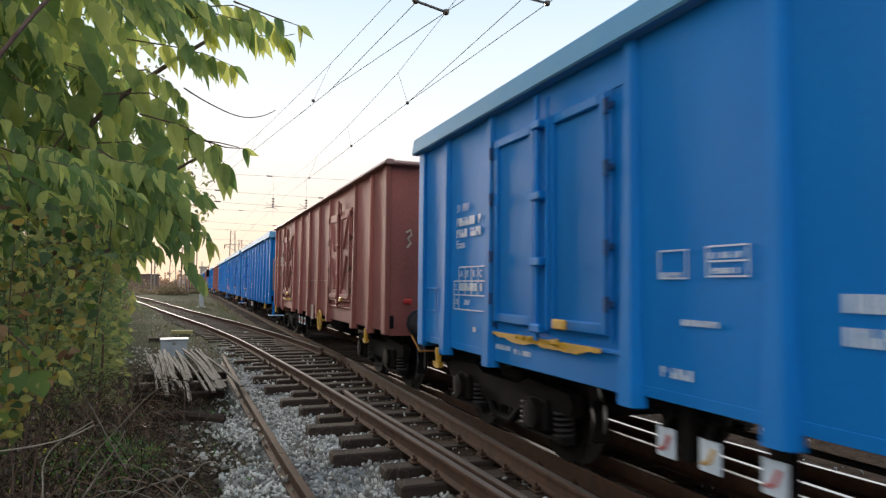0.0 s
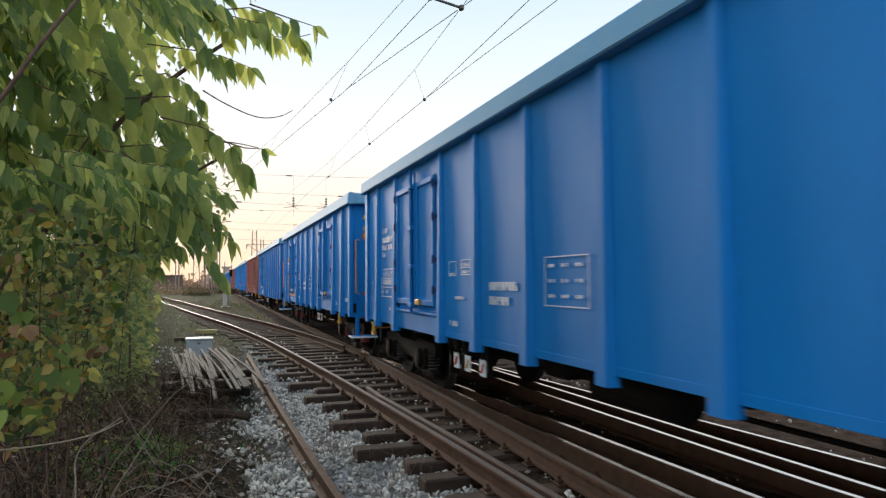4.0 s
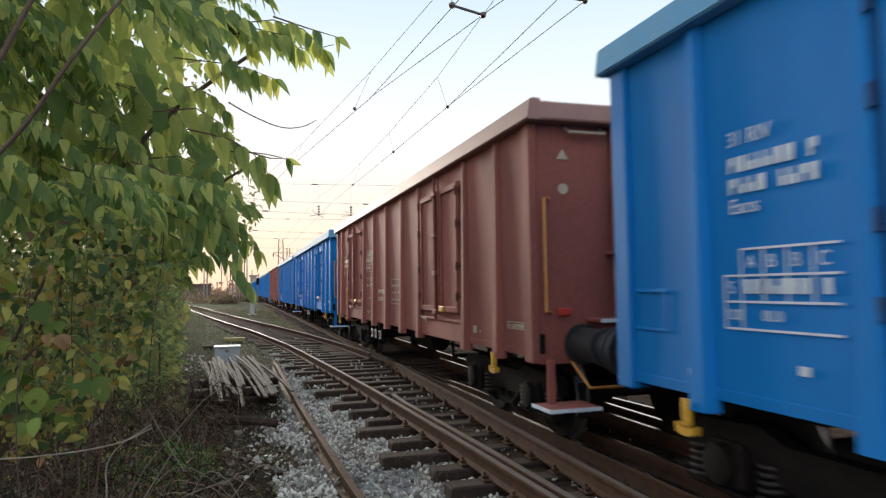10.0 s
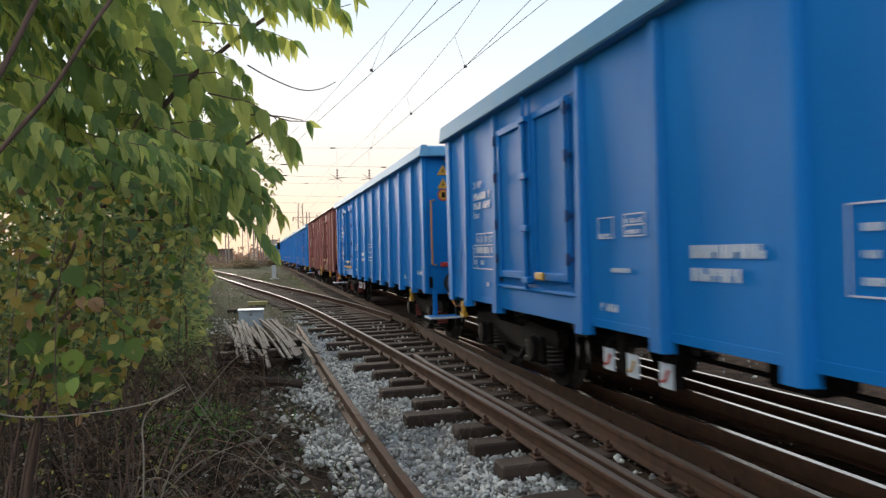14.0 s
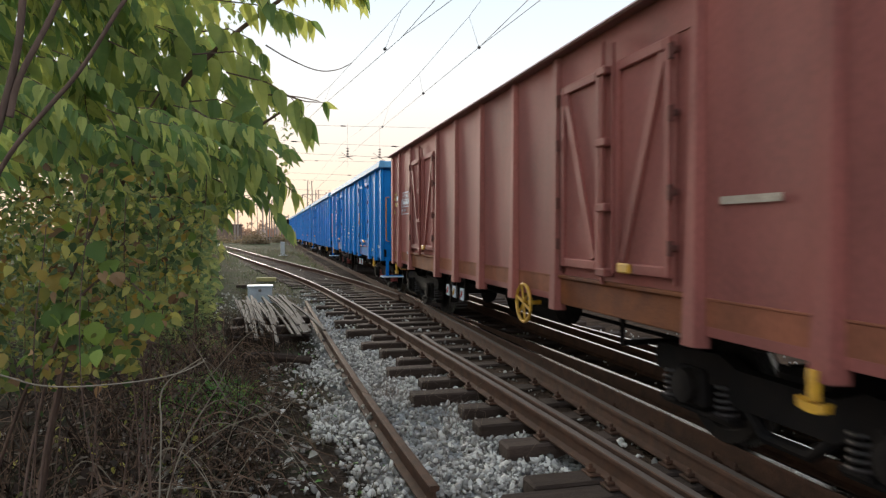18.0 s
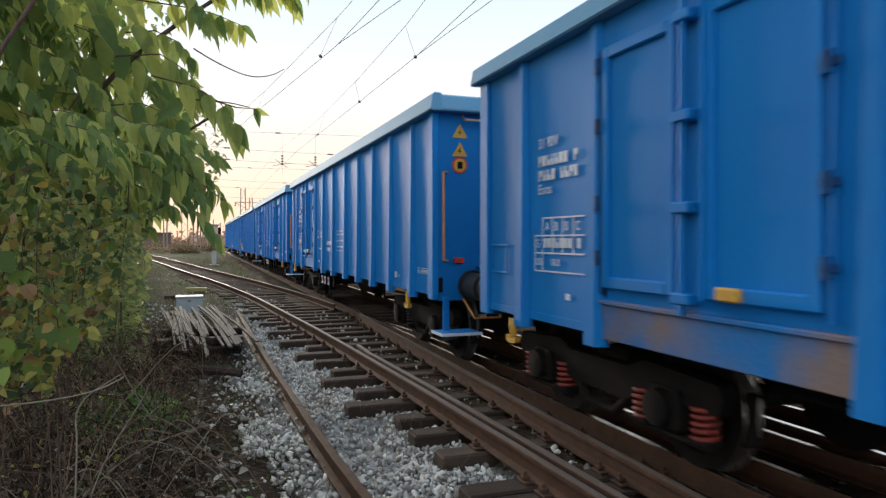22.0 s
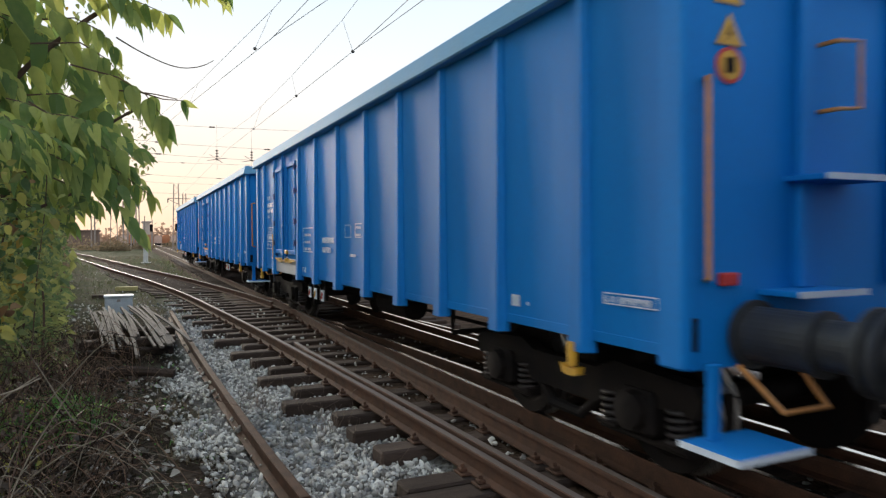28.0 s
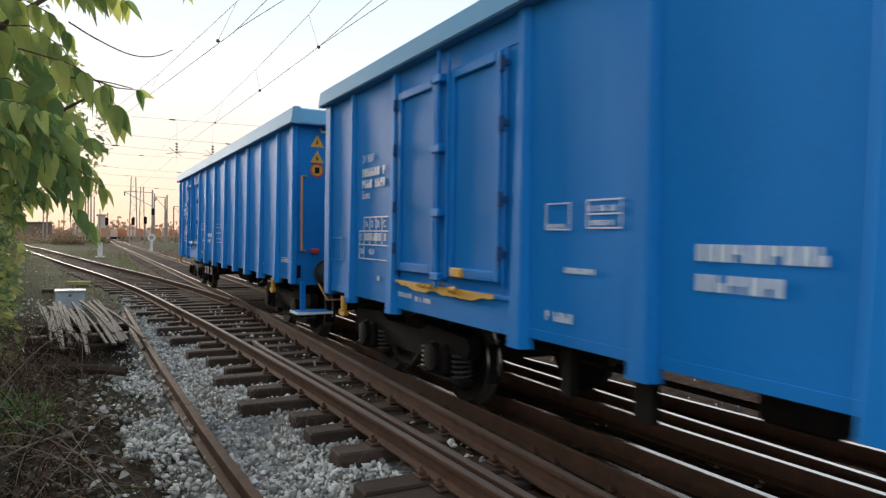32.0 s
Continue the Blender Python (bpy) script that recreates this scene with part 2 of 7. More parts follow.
PORC = mat("brown_insulator_glaze", (0.10, 0.06, 0.045), (0.06, 0.04, 0.03), 0.3, 0, 5, 60, 0.0)
# distance haze is mixed into these colours of far walls, roofs and wagons
HAZE_A = mat("distant_plaster_wall", (0.42, 0.36, 0.31), (0.34, 0.29, 0.25), 0.9, 0, 0.6, 8, 0.05)
HAZE_B = mat("distant_orange_wagon_side", (0.42, 0.14, 0.06), (0.36, 0.20, 0.12), 0.8, 0, 0.4, 8, 0.05)
HAZE_D = mat("distant_pale_wagon_side", (0.55, 0.40, 0.33), (0.45, 0.30, 0.24), 0.8, 0, 0.4, 8, 0.05)
HAZE_C = mat("distant_roof", (0.17, 0.12, 0.10), (0.13, 0.09, 0.07), 0.9, 0, 0.6, 8, 0.05)
STONE = leaf_mat("pale_limestone_ballast", (0.20, 0.182, 0.165), (0.72, 0.675, 0.61), 0.0)
STONE.node_tree.nodes["Principled BSDF"].inputs["Roughness"].default_value = 0.9
BOARD = mat("faded_yellow_board", (0.44, 0.38, 0.15), (0.32, 0.27, 0.12), 0.8, 0, 5, 60, 0.3)
LEAF = leaf_mat("tree_of_heaven_leaflet", (0.115, 0.180, 0.060), (0.40, 0.42, 0.125), 0.54)
LEAF_DK = leaf_mat("shaded_shrub_leaf", (0.095, 0.140, 0.060), (0.27, 0.28, 0.10), 0.52)
LEAF_BR = leaf_mat("bramble_leaf", (0.075, 0.125, 0.026), (0.20, 0.27, 0.05), 0.4, False)
LEAF_YL = leaf_mat("yellowed_leaf", (0.15, 0.145, 0.035), (0.38, 0.25, 0.06), 0.45)
LEAF_TAN = leaf_mat("browned_autumn_leaf", (0.10, 0.055, 0.025), (0.40, 0.24, 0.12), 0.4)
LEAF_MIX = leaf_mat("mixed_autumn_leaf", (0.042, 0.072, 0.024), (0.40, 0.36, 0.10), 0.54)
LEAF_DEAD = leaf_mat("fallen_dry_leaf", (0.040, 0.027, 0.021), (0.20, 0.15, 0.115), 0.1)
TWIG_MIX = leaf_mat("dry_twig", (0.022, 0.013, 0.009), (0.215, 0.135, 0.092), 0.0)
LITTER_PALE = leaf_mat("bleached_fallen_leaf", (0.26, 0.225, 0.19), (0.52, 0.48, 0.43), 0.1)
LUSH = leaf_mat("fresh_grass_blade", (0.07, 0.19, 0.05), (0.16, 0.32, 0.08), 0.4)
GREEN_GRASS = leaf_mat("dull_green_grass_blade", (0.045, 0.062, 0.022), (0.12, 0.14, 0.050), 0.3)
GRASS = leaf_mat("dull_grass_blade", (0.055, 0.048, 0.025), (0.17, 0.135, 0.08), 0.3)
# leaves far off: paler and browner, with the haze put into their colour
FARLEAF = leaf_mat("haze_tinted_scrub_leaf", (0.13, 0.105, 0.06), (0.25, 0.18, 0.105), 0.4)
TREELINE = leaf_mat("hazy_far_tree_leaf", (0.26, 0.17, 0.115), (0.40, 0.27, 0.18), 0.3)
NOTICE = mat("faded_notice_plate", (0.34, 0.20, 0.17), (0.26, 0.15, 0.125), 0.6, 0, 9, 70, 0.05)
STENCIL_YL = mat("yellowed_stencil_paint", (0.52, 0.34, 0.11), (0.36, 0.22, 0.08), 0.6, 0, 9, 70, 0.05, 0.6)


def ground_mat():
    m = bpy.data.materials.new("trackside_ground")
    m.use_nodes = True
    n, l = m.node_tree.nodes, m.node_tree.links
    b = n["Principled BSDF"]
    b.inputs["Roughness"].default_value, b.inputs["Specular IOR Level"].default_value = 1.0, 0.03
    co = n.new("ShaderNodeTexCoord")
    sep = n.new("ShaderNodeSeparateXYZ")
    l.new(co.outputs["Object"], sep.inputs[0])

    def noise_tex(scale, detail=8):
        t = n.new("ShaderNodeTexNoise")
        t.inputs["Scale"].default_value, t.inputs["Detail"].default_value = scale, detail
        l.new(co.outputs["Object"], t.inputs["Vector"])
        return t.outputs["Fac"]

    def ramp(src, stops):
        r = n.new("ShaderNodeValToRGB")
        e = r.color_ramp.elements
        while len(e) < len(stops):
            e.new(0.5)
        for k, (p, c) in enumerate(stops):
            e[k].position, e[k].color = p, (*c, 1)
        l.new(src, r.inputs[0])
        return r.outputs[0]

    def band(x0, x1, x2, x3, wob):
        """1 between x1 and x2, 0 outside x0..x3, along a wandering edge."""
        a = n.new("ShaderNodeMath")
        a.operation = "MULTIPLY_ADD"
        a.inputs[1].default_value = wob
        l.new(noise_tex(0.9), a.inputs[0])
        l.new(sep.outputs[0], a.inputs[2])
        p = n.new("ShaderNodeMapRange")
        p.inputs[1].default_value, p.inputs[2].default_value = x0 + wob / 2, x1 + wob / 2
        l.new(a.outputs[0], p.inputs[0])
        q = n.new("ShaderNodeMapRange")
        q.inputs[1].default_value, q.inputs[2].default_value, q.inputs[3].default_value, q.inputs[4].default_value = x2 + wob / 2, x3 + wob / 2, 1, 0
        l.new(a.outputs[0], q.inputs[0])
        mu = n.new("ShaderNodeMath")
        mu.operation = "MULTIPLY"
        l.new(p.outputs[0], mu.inputs[0])
        l.new(q.outputs[0], mu.inputs[1])
        return mu.outputs[0]

    def mixc(f, a, c):
        x = n.new("ShaderNodeMix")
        x.data_type = "RGBA"
        l.new(f, x.inputs[0])
        l.new(a, x.inputs[6])
        l.new(c, x.inputs[7])
        return x.outputs[2]

    soil = ramp(noise_tex(2.2), [(0.3, (0.026, 0.018, 0.013)), (0.5, (0.052, 0.036, 0.026)), (0.62, (0.036, 0.036, 0.022)), (0.8, (0.10, 0.08, 0.06))])
    vor = n.new("ShaderNodeTexVoronoi")
    vor.inputs["Scale"].default_value = 22
    l.new(co.outputs["Object"], vor.inputs["Vector"])
    gravel = ramp(vor.outputs["Color"], [(0.0, (0.12, 0.11, 0.10)), (0.5, (0.30, 0.285, 0.27)), (1.0, (0.46, 0.44, 0.42))])
    oily = ramp(noise_tex(5), [(0.3, (0.036, 0.024, 0.017)), (0.7, (0.095, 0.060, 0.040))])
    grassy = ramp(noise_tex(0.8), [(0.3, (0.040, 0.036, 0.020)), (0.45, (0.058, 0.070, 0.026)), (0.6, (0.082, 0.072, 0.044)), (0.8, (0.13, 0.11, 0.082))])
    clods = ramp(noise_tex(6.0), [(0.35, (0.45, 0.42, 0.38)), (0.65, (1.0, 1.0, 1.0))])
    tufts = n.new("ShaderNodeMix")
    tufts.data_type, tufts.blend_type = "RGBA", "MULTIPLY"
    tufts.inputs[0].default_value = 0.8
    l.new(grassy, tufts.inputs[6])
    l.new(clods, tufts.inputs[7])
    grassy = tufts.outputs[2]
    far = n.new("ShaderNodeMapRange")
    far.inputs[1].default_value, far.inputs[2].default_value = 14.0, 25.0
    l.new(sep.outputs[1], far.inputs[0])
    col = mixc(band(0.7, 1.1, 2.3, 2.9, 0.7), soil, gravel)
    col = mixc(far.outputs[0], col, grassy)
    col = mixc(band(2.3, 2.8, 7.6, 8.4, 0.5), col, oily)
    far2 = n.new("ShaderNodeMapRange")
    far2.inputs[1].default_value, far2.inputs[2].default_value = 26.0, 60.0
    l.new(sep.outputs[1], far2.inputs[0])
    col = mixc(band(7.6, 8.6, 11.0, 13.0, 0.9), col, mixc(far2.outputs[0], gravel, grassy))
    l.new(col, b.inputs["Base Color"])
    bp = n.new("ShaderNodeBump")
    bp.inputs["Strength"].default_value, bp.inputs["Distance"].default_value = 0.8, 0.03
    l.new(vor.outputs["Distance"], bp.inputs["Height"])
    l.new(bp.outputs[0], b.inputs["Normal"])
    return m


GROUND = ground_mat()

# ---- building blocks ----
class Mesh:
    """Collects simple solids as plain vertex and face lists."""

    def __init__(self):
        self.v, self.f, self.mi = [], [], []

    def add(self, verts, faces, m=0):
        o = len(self.v)
        self.v += [tuple(p) for p in verts]
        self.f += [tuple(o + i for i in f) for f in faces]
        self.mi += [m] * len(faces)
        return self

    def box(self, a, b, bev=0.0, m=0, tr=None):
        """A box from corner a to corner b with chamfered edges."""
        lo, hi = [min(p, q) for p, q in zip(a, b)], [max(p, q) for p, q in zip(a, b)]
        e = min(bev, *[(q - p) * 0.45 for p, q in zip(lo, hi)])
        if e <= 0:
            vs = [(x, y, z) for x in (lo[0], hi[0]) for y in (lo[1], hi[1]) for z in (lo[2], hi[2])]
            fs = [(0, 1, 3, 2), (4, 6, 7, 5), (0, 4, 5, 1), (2, 3, 7, 6), (0, 2, 6, 4), (1, 5, 7, 3)]
        else:
            vs, idx = [], {}
            for i in range(8):
                s = (i >> 2 & 1, i >> 1 & 1, i & 1)
                for ax in range(3):
                    p = [(hi[k] if s[k] else lo[k]) for k in range(3)]
                    for k in range(3):
                        if k != ax:
                            p[k] += -e if s[k] else e
                    idx[i, ax] = len(vs)
                    vs.append(p)
            fs = []
            bit = (4, 2, 1)
            for ax in range(3):
                u, w = [bit[k] for k in range(3) if k != ax]
                for side in (0, bit[ax]):
                    q = [idx[side, ax], idx[side + u, ax], idx[side + u + w, ax], idx[side + w, ax]]
                    fs.append(q)
            for ax in range(3):
                o1, o2 = [k for k in range(3) if k != ax]
                for s1 in (0, bit[o1]):
                    for s2 in (0, bit[o2]):
                        i, j = s1 + s2, s1 + s2 + bit[ax]
                        fs.append([idx[i, o1], idx[j, o1], idx[j, o2], idx[i, o2]])
            for i in range(8):
                fs.append([idx[i, 0], idx[i, 1], idx[i, 2]])
            c = Vector([(p + q) / 2 for p, q in zip(lo, hi)])
            out = []
            for f in fs:
                p = [Vector(vs[i]) for i in f]
                nrm = (p[1] - p[0]).cross(p[2] - p[0])
                mid = sum(p, Vector()) / len(p)
                out.append(f if nrm.dot(mid - c) > 0 else f[::-1])
            fs = out
        if tr is not None:
            vs = [tr @ Vector(p) for p in vs]
        return self.add(vs, fs, m)

    def tube(self, pts, r, n=8, m=0, cap=True, r2=None):
        """A round bar along points, from radius r to r2."""
        pts = [Vector(p) for p in pts]
        rings, up = [], None
        for k, p in enumerate(pts):
            d = (pts[min(k + 1, len(pts) - 1)] - pts[max(k - 1, 0)]).normalized()
            if up is None:
                up = d.orthogonal().normalized()
            up = (up - d * up.dot(d)).normalized()
            w = d.cross(up)
            rad = r if r2 is None else r + (r2 - r) * k / (len(pts) - 1)
            rings.append([p + rad * (math.cos(2 * math.pi * j / n) * up + math.sin(2 * math.pi * j / n) * w) for j in range(n)])
        vs = [v for ring in rings for v in ring]
        fs = [(k * n + j, k * n + (j + 1) % n, (k + 1) * n + (j + 1) % n, (k + 1) * n + j) for k in range(len(pts) - 1) for j in range(n)]
        if cap:
            fs += [tuple(range(n))[::-1], tuple((len(pts) - 1) * n + j for j in range(n))]
        return self.add(vs, fs, m)

    def lathe(self, prof, axis="x", n=20, m=0, at=(0, 0, 0)):
        """A turned solid: prof is a list of (along, radius)."""
        vs = []
        for s, r in prof:
            for j in range(n):
                a = 2 * math.pi * j / n
                c, d = r * math.cos(a), r * math.sin(a)
                p = {"x": (s, c, d), "y": (c, s, d), "z": (c, d, s)}[axis]
                vs.append((p[0] + at[0], p[1] + at[1], p[2] + at[2]))
        fs = [(k * n + j, k * n + (j + 1) % n, (k + 1) * n + (j + 1) % n, (k + 1) * n + j) for k in range(len(prof) - 1) for j in range(n)]
        fs += [tuple(range(n)), tuple((len(prof) - 1) * n + j for j in range(n))]
        return self.add(vs, fs, m)

    def prism(self, poly, axis, a, b, m=0):
        """A flat outline in the two other axes, drawn out along one axis from a to b."""
        k = "xyz".index(axis)

        def put(p, s):
            q = list(p)
            q.insert(k, s)
            return q

        n = len(poly)
        vs = [put(p, a) for p in poly] + [put(p, b) for p in poly]
        fs = [tuple(range(n))[::-1], tuple(range(n, 2 * n))] + [(i, (i + 1) % n, n + (i + 1) % n, n + i) for i in range(n)]
        return self.add(vs, fs, m)

    def data(self, name, *mats, smooth=False):
        me = bpy.data.meshes.new(name)
        me.from_pydata(self.v, [], self.f)
        for mt in mats:
            me.materials.append(mt)
        if len(mats) > 1:
            me.polygons.foreach_set("material_index", self.mi)
        if smooth:
            me.polygons.foreach_set("use_smooth", [True] * len(me.polygons))
        me.update()
        return me


def part(name, mesh, mats, parent, label="", m=None, smooth=False):
    """One mesh object under a thing or a part. mesh: a Mesh, or mesh data that is shared."""
    mats = mats if isinstance(mats, (tuple, list)) else (mats,)
    ob = new(name, mesh.data(name, *mats, smooth=smooth) if isinstance(mesh, Mesh) else mesh)
    ob.parent = parent
    if m is not None:
        ob.matrix_basis = m
    if label:
        tagged(ob, label)
    return ob


def fixed_normals(me):
    bm = bmesh.new()
    bm.from_mesh(me)
    bmesh.ops.recalc_face_normals(bm, faces=bm.faces)
    bm.to_mesh(me)
    bm.free()
    return me

# ---- ground and track ----
def line_at(pts, y):
    """x on a line of (x, y) points at y, straight beyond its ends."""
    pts = sorted(pts, key=lambda p: p[1])
    for (x0, y0), (x1, y1) in zip(pts, pts[1:]):
        if y <= y1 or (x1, y1) == pts[-1]:
            return x0 + (x1 - x0) * (y - y0) / (y1 - y0)


SIDING = [(2.62, -30), (2.56, -8), (2.48, 2), (2.41, 5.2), (2.34, 7.5), (2.12, 12.3), (1.94, 15), (1.48, 21.6), (0.63, 29), (-0.95, 40), (-4.6, 68), (-9.5, 100), (-16, 140)]
MAIN_X = (3.44, 4.945)
LOOSE = [(1.09, 5.25), (1.05, 6.2), (1.02, 7.2), (0.97, 9.9), (0.92, 13.5), (0.885, 18.1)]


def smooth_line(pts, y0, y1, step=1.0):
    """Points along a line with rounded corners, as (x, y)."""
    ys = [y0 + (y1 - y0) * k / max(2, round((y1 - y0) / step)) for k in range(max(2, round((y1 - y0) / step)) + 1)]
    return [(sum(line_at(pts, y + d) * w for d, w in ((-2, 1), (-1, 2), (0, 3), (1, 2), (2, 1))) / 9, y) for y in ys]


def loose_x(y):
    for (a, p), (b, q) in zip(LOOSE, LOOSE[1:]):
        if y <= q:
            return a + (b - a) * (y - p) / (q - p)
    return LOOSE[-1][0]


def ground_height(x, y):
    h = -0.27 + 0.03 * noise.noise((x * 0.9, y * 0.9, 0)) + 0.012 * noise.noise((x * 5, y * 5, 3))
    if x < 0.2:
        h += min(0.25, (0.2 - x) * 0.05) + 0.05 * noise.noise((x * 0.6, y * 0.6, 7)) - 0.03
    if 0.95 < x < 2.4 and y < 15:
        h -= 0.05
    if 2.6 < x < 5.4 and y < 24:
        h += 0.05
    if 4.5 < y < 18 and -0.22 < x - loose_x(y) < 0.12:
        h -= 0.03
    if y > 17 and -9 < x < 6.5:
        h += min(0.045, (y - 17) * 0.01)
    if y > 60 or abs(x) > 30:
        h = -0.3 + (0.07 if abs(x) < 14 and y < 120 else 0)
    return h


def build_ground():
    xs = [-900, -400, -160, -70, -35, -20, -12, -8] + [-5.5 + 0.14 * k for k in range(94)] + [8.2, 10, 14, 22, 40, 90, 250, 900]
    ys = [-400, -120, -50, -25, -12, -6] + [-3 + 0.14 * k for k in range(180)] + [22.8, 24, 26, 29, 33, 38, 44, 52, 62, 80, 110, 160, 260, 500, 1500]
    v = [(x, y, ground_height(x, y)) for y in ys for x in xs]
    w = len(xs)
    f = [(j * w + i, j * w + i + 1, (j + 1) * w + i + 1, (j + 1) * w + i) for j in range(len(ys) - 1) for i in range(w - 1)]
    me = bpy.data.meshes.new("ground")
    me.from_pydata(v, [], f)
    me.materials.append(GROUND)
    me.polygons.foreach_set("use_smooth", [True] * len(f))
    tagged(new("ground", me), "trackside soil with pale gravel and dark oily ballast", "ground", kind="structure")


build_ground()

RAIL_PROFILE = [(-0.07, -0.165), (0.07, -0.165), (0.07, -0.152), (0.012, -0.135), (0.010, -0.045), (0.035, -0.035), (0.036, -0.006), (0.028, 0.0), (-0.028, 0.0), (-0.036, -0.006), (-0.035, -0.035), (-0.010, -0.045), (-0.012, -0.135), (-0.07, -0.152)]


def rail(pts, parent, label, head=SHINE, dz=0.0):
    """A rail with foot, web and head along (x, y) points; the head's top has its own surface."""
    n, me = len(RAIL_PROFILE), Mesh()
    vs, fs = [], []
    for k, (x, y) in enumerate(pts):
        a, b = pts[max(k - 1, 0)], pts[min(k + 1, len(pts) - 1)]
        d = Vector((b[0] - a[0], b[1] - a[1], 0)).normalized()
        for u, z in RAIL_PROFILE:
            vs.append((x + d.y * u, y - d.x * u, z + dz))
    for k in range(len(pts) - 1):
        for j in range(n):
            fs.append(((k * n + j, k * n + (j + 1) % n, (k + 1) * n + (j + 1) % n, (k + 1) * n + j), 1 if j == 7 else 0))
    for f, m in fs:
        me.add([], [], m)
        me.f.append(f)
        me.mi.append(m)
    me.v = vs
    me.f += [tuple(range(n)), tuple((len(pts) - 1) * n + j for j in range(n))[::-1]]
    me.mi += [0, 0]
    return part("rail", me, (RAIL, head), parent, label)


main_track = tagged(new("main_track"), "main line with polished rails on dark timber sleepers", "railway track", kind="structure")
siding_track = tagged(new("siding_track"), "siding curving away, rusty rails on timber sleepers", "railway track", kind="structure")
for x in MAIN_X:
    rail([(x, y) for y in (-60, -20, 0, 20, 40, 80, 220)], main_track, "polished rail with rusty sides")
left = smooth_line(SIDING, -30, 130, 1.5)
rail(left, siding_track, "worn rail with rusty sides", DULLHEAD)
right = []
for k, (x, y) in enumerate(left):
    a, b = left[max(k - 1, 0)], left[min(k + 1, len(left) - 1)]
    d = Vector((b[0] - a[0], b[1] - a[1])).normalized()
    right.append((x + 1.505 * d.y, y - 1.505 * d.x))
rail([p for p in right if p[1] > 16.5], siding_track, "worn rail with rusty sides", DULLHEAD)
rail([p for p in right if p[1] < 16.8], siding_track, "polished closure rail", SHINE)
# check rail beside the siding's outer rail, wing rails and the closure rails under the train
rail([(x + 0.125 + (0.05 if y > 10.6 or y < 1 else 0), y) for x, y in smooth_line(SIDING, 0.4, 11.2, 0.8)], siding_track, "rusty check rail", DULLHEAD)
rail([(3.36, 15.6), (3.29, 13.9), (3.16, 9.3), (3.06, 6.4), (2.99, 3), (2.94, -2), (2.92, -12)], main_track, "rusty wing rail", DULLHEAD)
rail([(4.52, 16), (4.57, 10), (4.60, 5), (4.66, 3.6), (4.8, 0), (5.1, -6)], main_track, "polished closure rail")
rail([(5.05, 13), (5.3, 9), (5.47, 6), (5.6, 4), (5.95, -2), (6.4, -10)], main_track, "polished rail of the next track")
loose = tagged(new("loose_rail"), "old rusty rail lying loose on the ballast", "rail")
rail(LOOSE[::-1], loose, "", RAIL, -0.115)

sleeper_rows = []
bolt_plate = Mesh().box((-0.15, -0.075, 0), (0.15, 0.075, 0.018), 0.004)
for u in (-0.11, 0.11):
    bolt_plate.box((u - 0.03, -0.03, 0.018), (u + 0.03, 0.03, 0.05), 0.006)
    bolt_plate.lathe([(0.05, 0.017), (0.075, 0.015), (0.08, 0.008)], "z", 6, 0, (u, 0, 0))
plate_data = fixed_normals(bolt_plate.data("chair", RAIL))


# the timbers next to the camera: how far each reaches out, by its place along the line
NEAR_SLEEPERS = {5.32: 1.80, 6.21: 1.92, 6.86: 1.88, 7.46: 1.90, 8.17: 1.53, 8.81: 1.77, 9.55: 1.50, 10.17: 1.74, 10.92: 1.62, 11.67: 1.44}


def build_sleepers():
    rnd = random.Random(5)
    y = -3.4
    k = 0
    while y < 23.5:
        off = max(0.0, line_at(SIDING, 11) - line_at(SIDING, y)) if y > 11 else 0
        x0 = (1.50 if k % 2 == 0 else 1.74) - off * 0.9 + rnd.uniform(-0.05, 0.05)
        if 5.2 < y < 11.8:
            x0 = NEAR_SLEEPERS[y]
        x1 = 6.1 + rnd.uniform(-0.1, 0.1)
        sleeper_rows.append((x0, x1, y))
        skew = rnd.uniform(-0.02, 0.02)
        me = Mesh()
        me.box((x0, -0.125, -0.33), (x1, 0.125, -0.168 - rnd.uniform(0, 0.012)), 0.018)
        part("sleeper", me, SLEEPER, main_track, m=pose(0, y, 0, 0, 0, math.degrees(skew) * 0.4))
        if y < 17:
            for line in (line_at(SIDING, y), 3.44, line_at([(3.36, 15.6), (3.06, 6.4), (2.92, -12)], y)):
                if line > x0 + 0.1:
                    part("chair", plate_data, (), main_track, m=pose(line, y, -0.166))
        later = [q for q in NEAR_SLEEPERS if q > y + 0.1]
        y = later[0] if y > 4.5 and later else y + 0.70 + rnd.uniform(-0.06, 0.06)
        k += 1
    one = Mesh().box((-1.3, -0.125, -0.33), (1.3, 0.125, -0.17), 0.018).data("sleeper", SLEEPER)
    y = 24.2
    while y < 62:
        part("sleeper", one, (), main_track, m=pose(4.19 + rnd.uniform(-0.05, 0.05), y, 0, 0, 0, rnd.uniform(-1, 1)))
        x = line_at(SIDING, y)
        slope = math.degrees(math.atan2(line_at(SIDING, y + 1) - x, 1))
        part("sleeper", one, (), siding_track, m=pose(x + 0.74 + rnd.uniform(-0.05, 0.05), y, 0, 0, 0, -slope))
        y += 0.68


build_sleepers()


# ---- ballast ----
ICO = [Vector(p).normalized() for p in ((0, 1, 1.618), (0, 1, -1.618), (0, -1, 1.618), (0, -1, -1.618), (1, 1.618, 0), (1, -1.618, 0), (-1, 1.618, 0), (-1, -1.618, 0), (1.618, 0, 1), (-1.618, 0, 1), (1.618, 0, -1), (-1.618, 0, -1))]


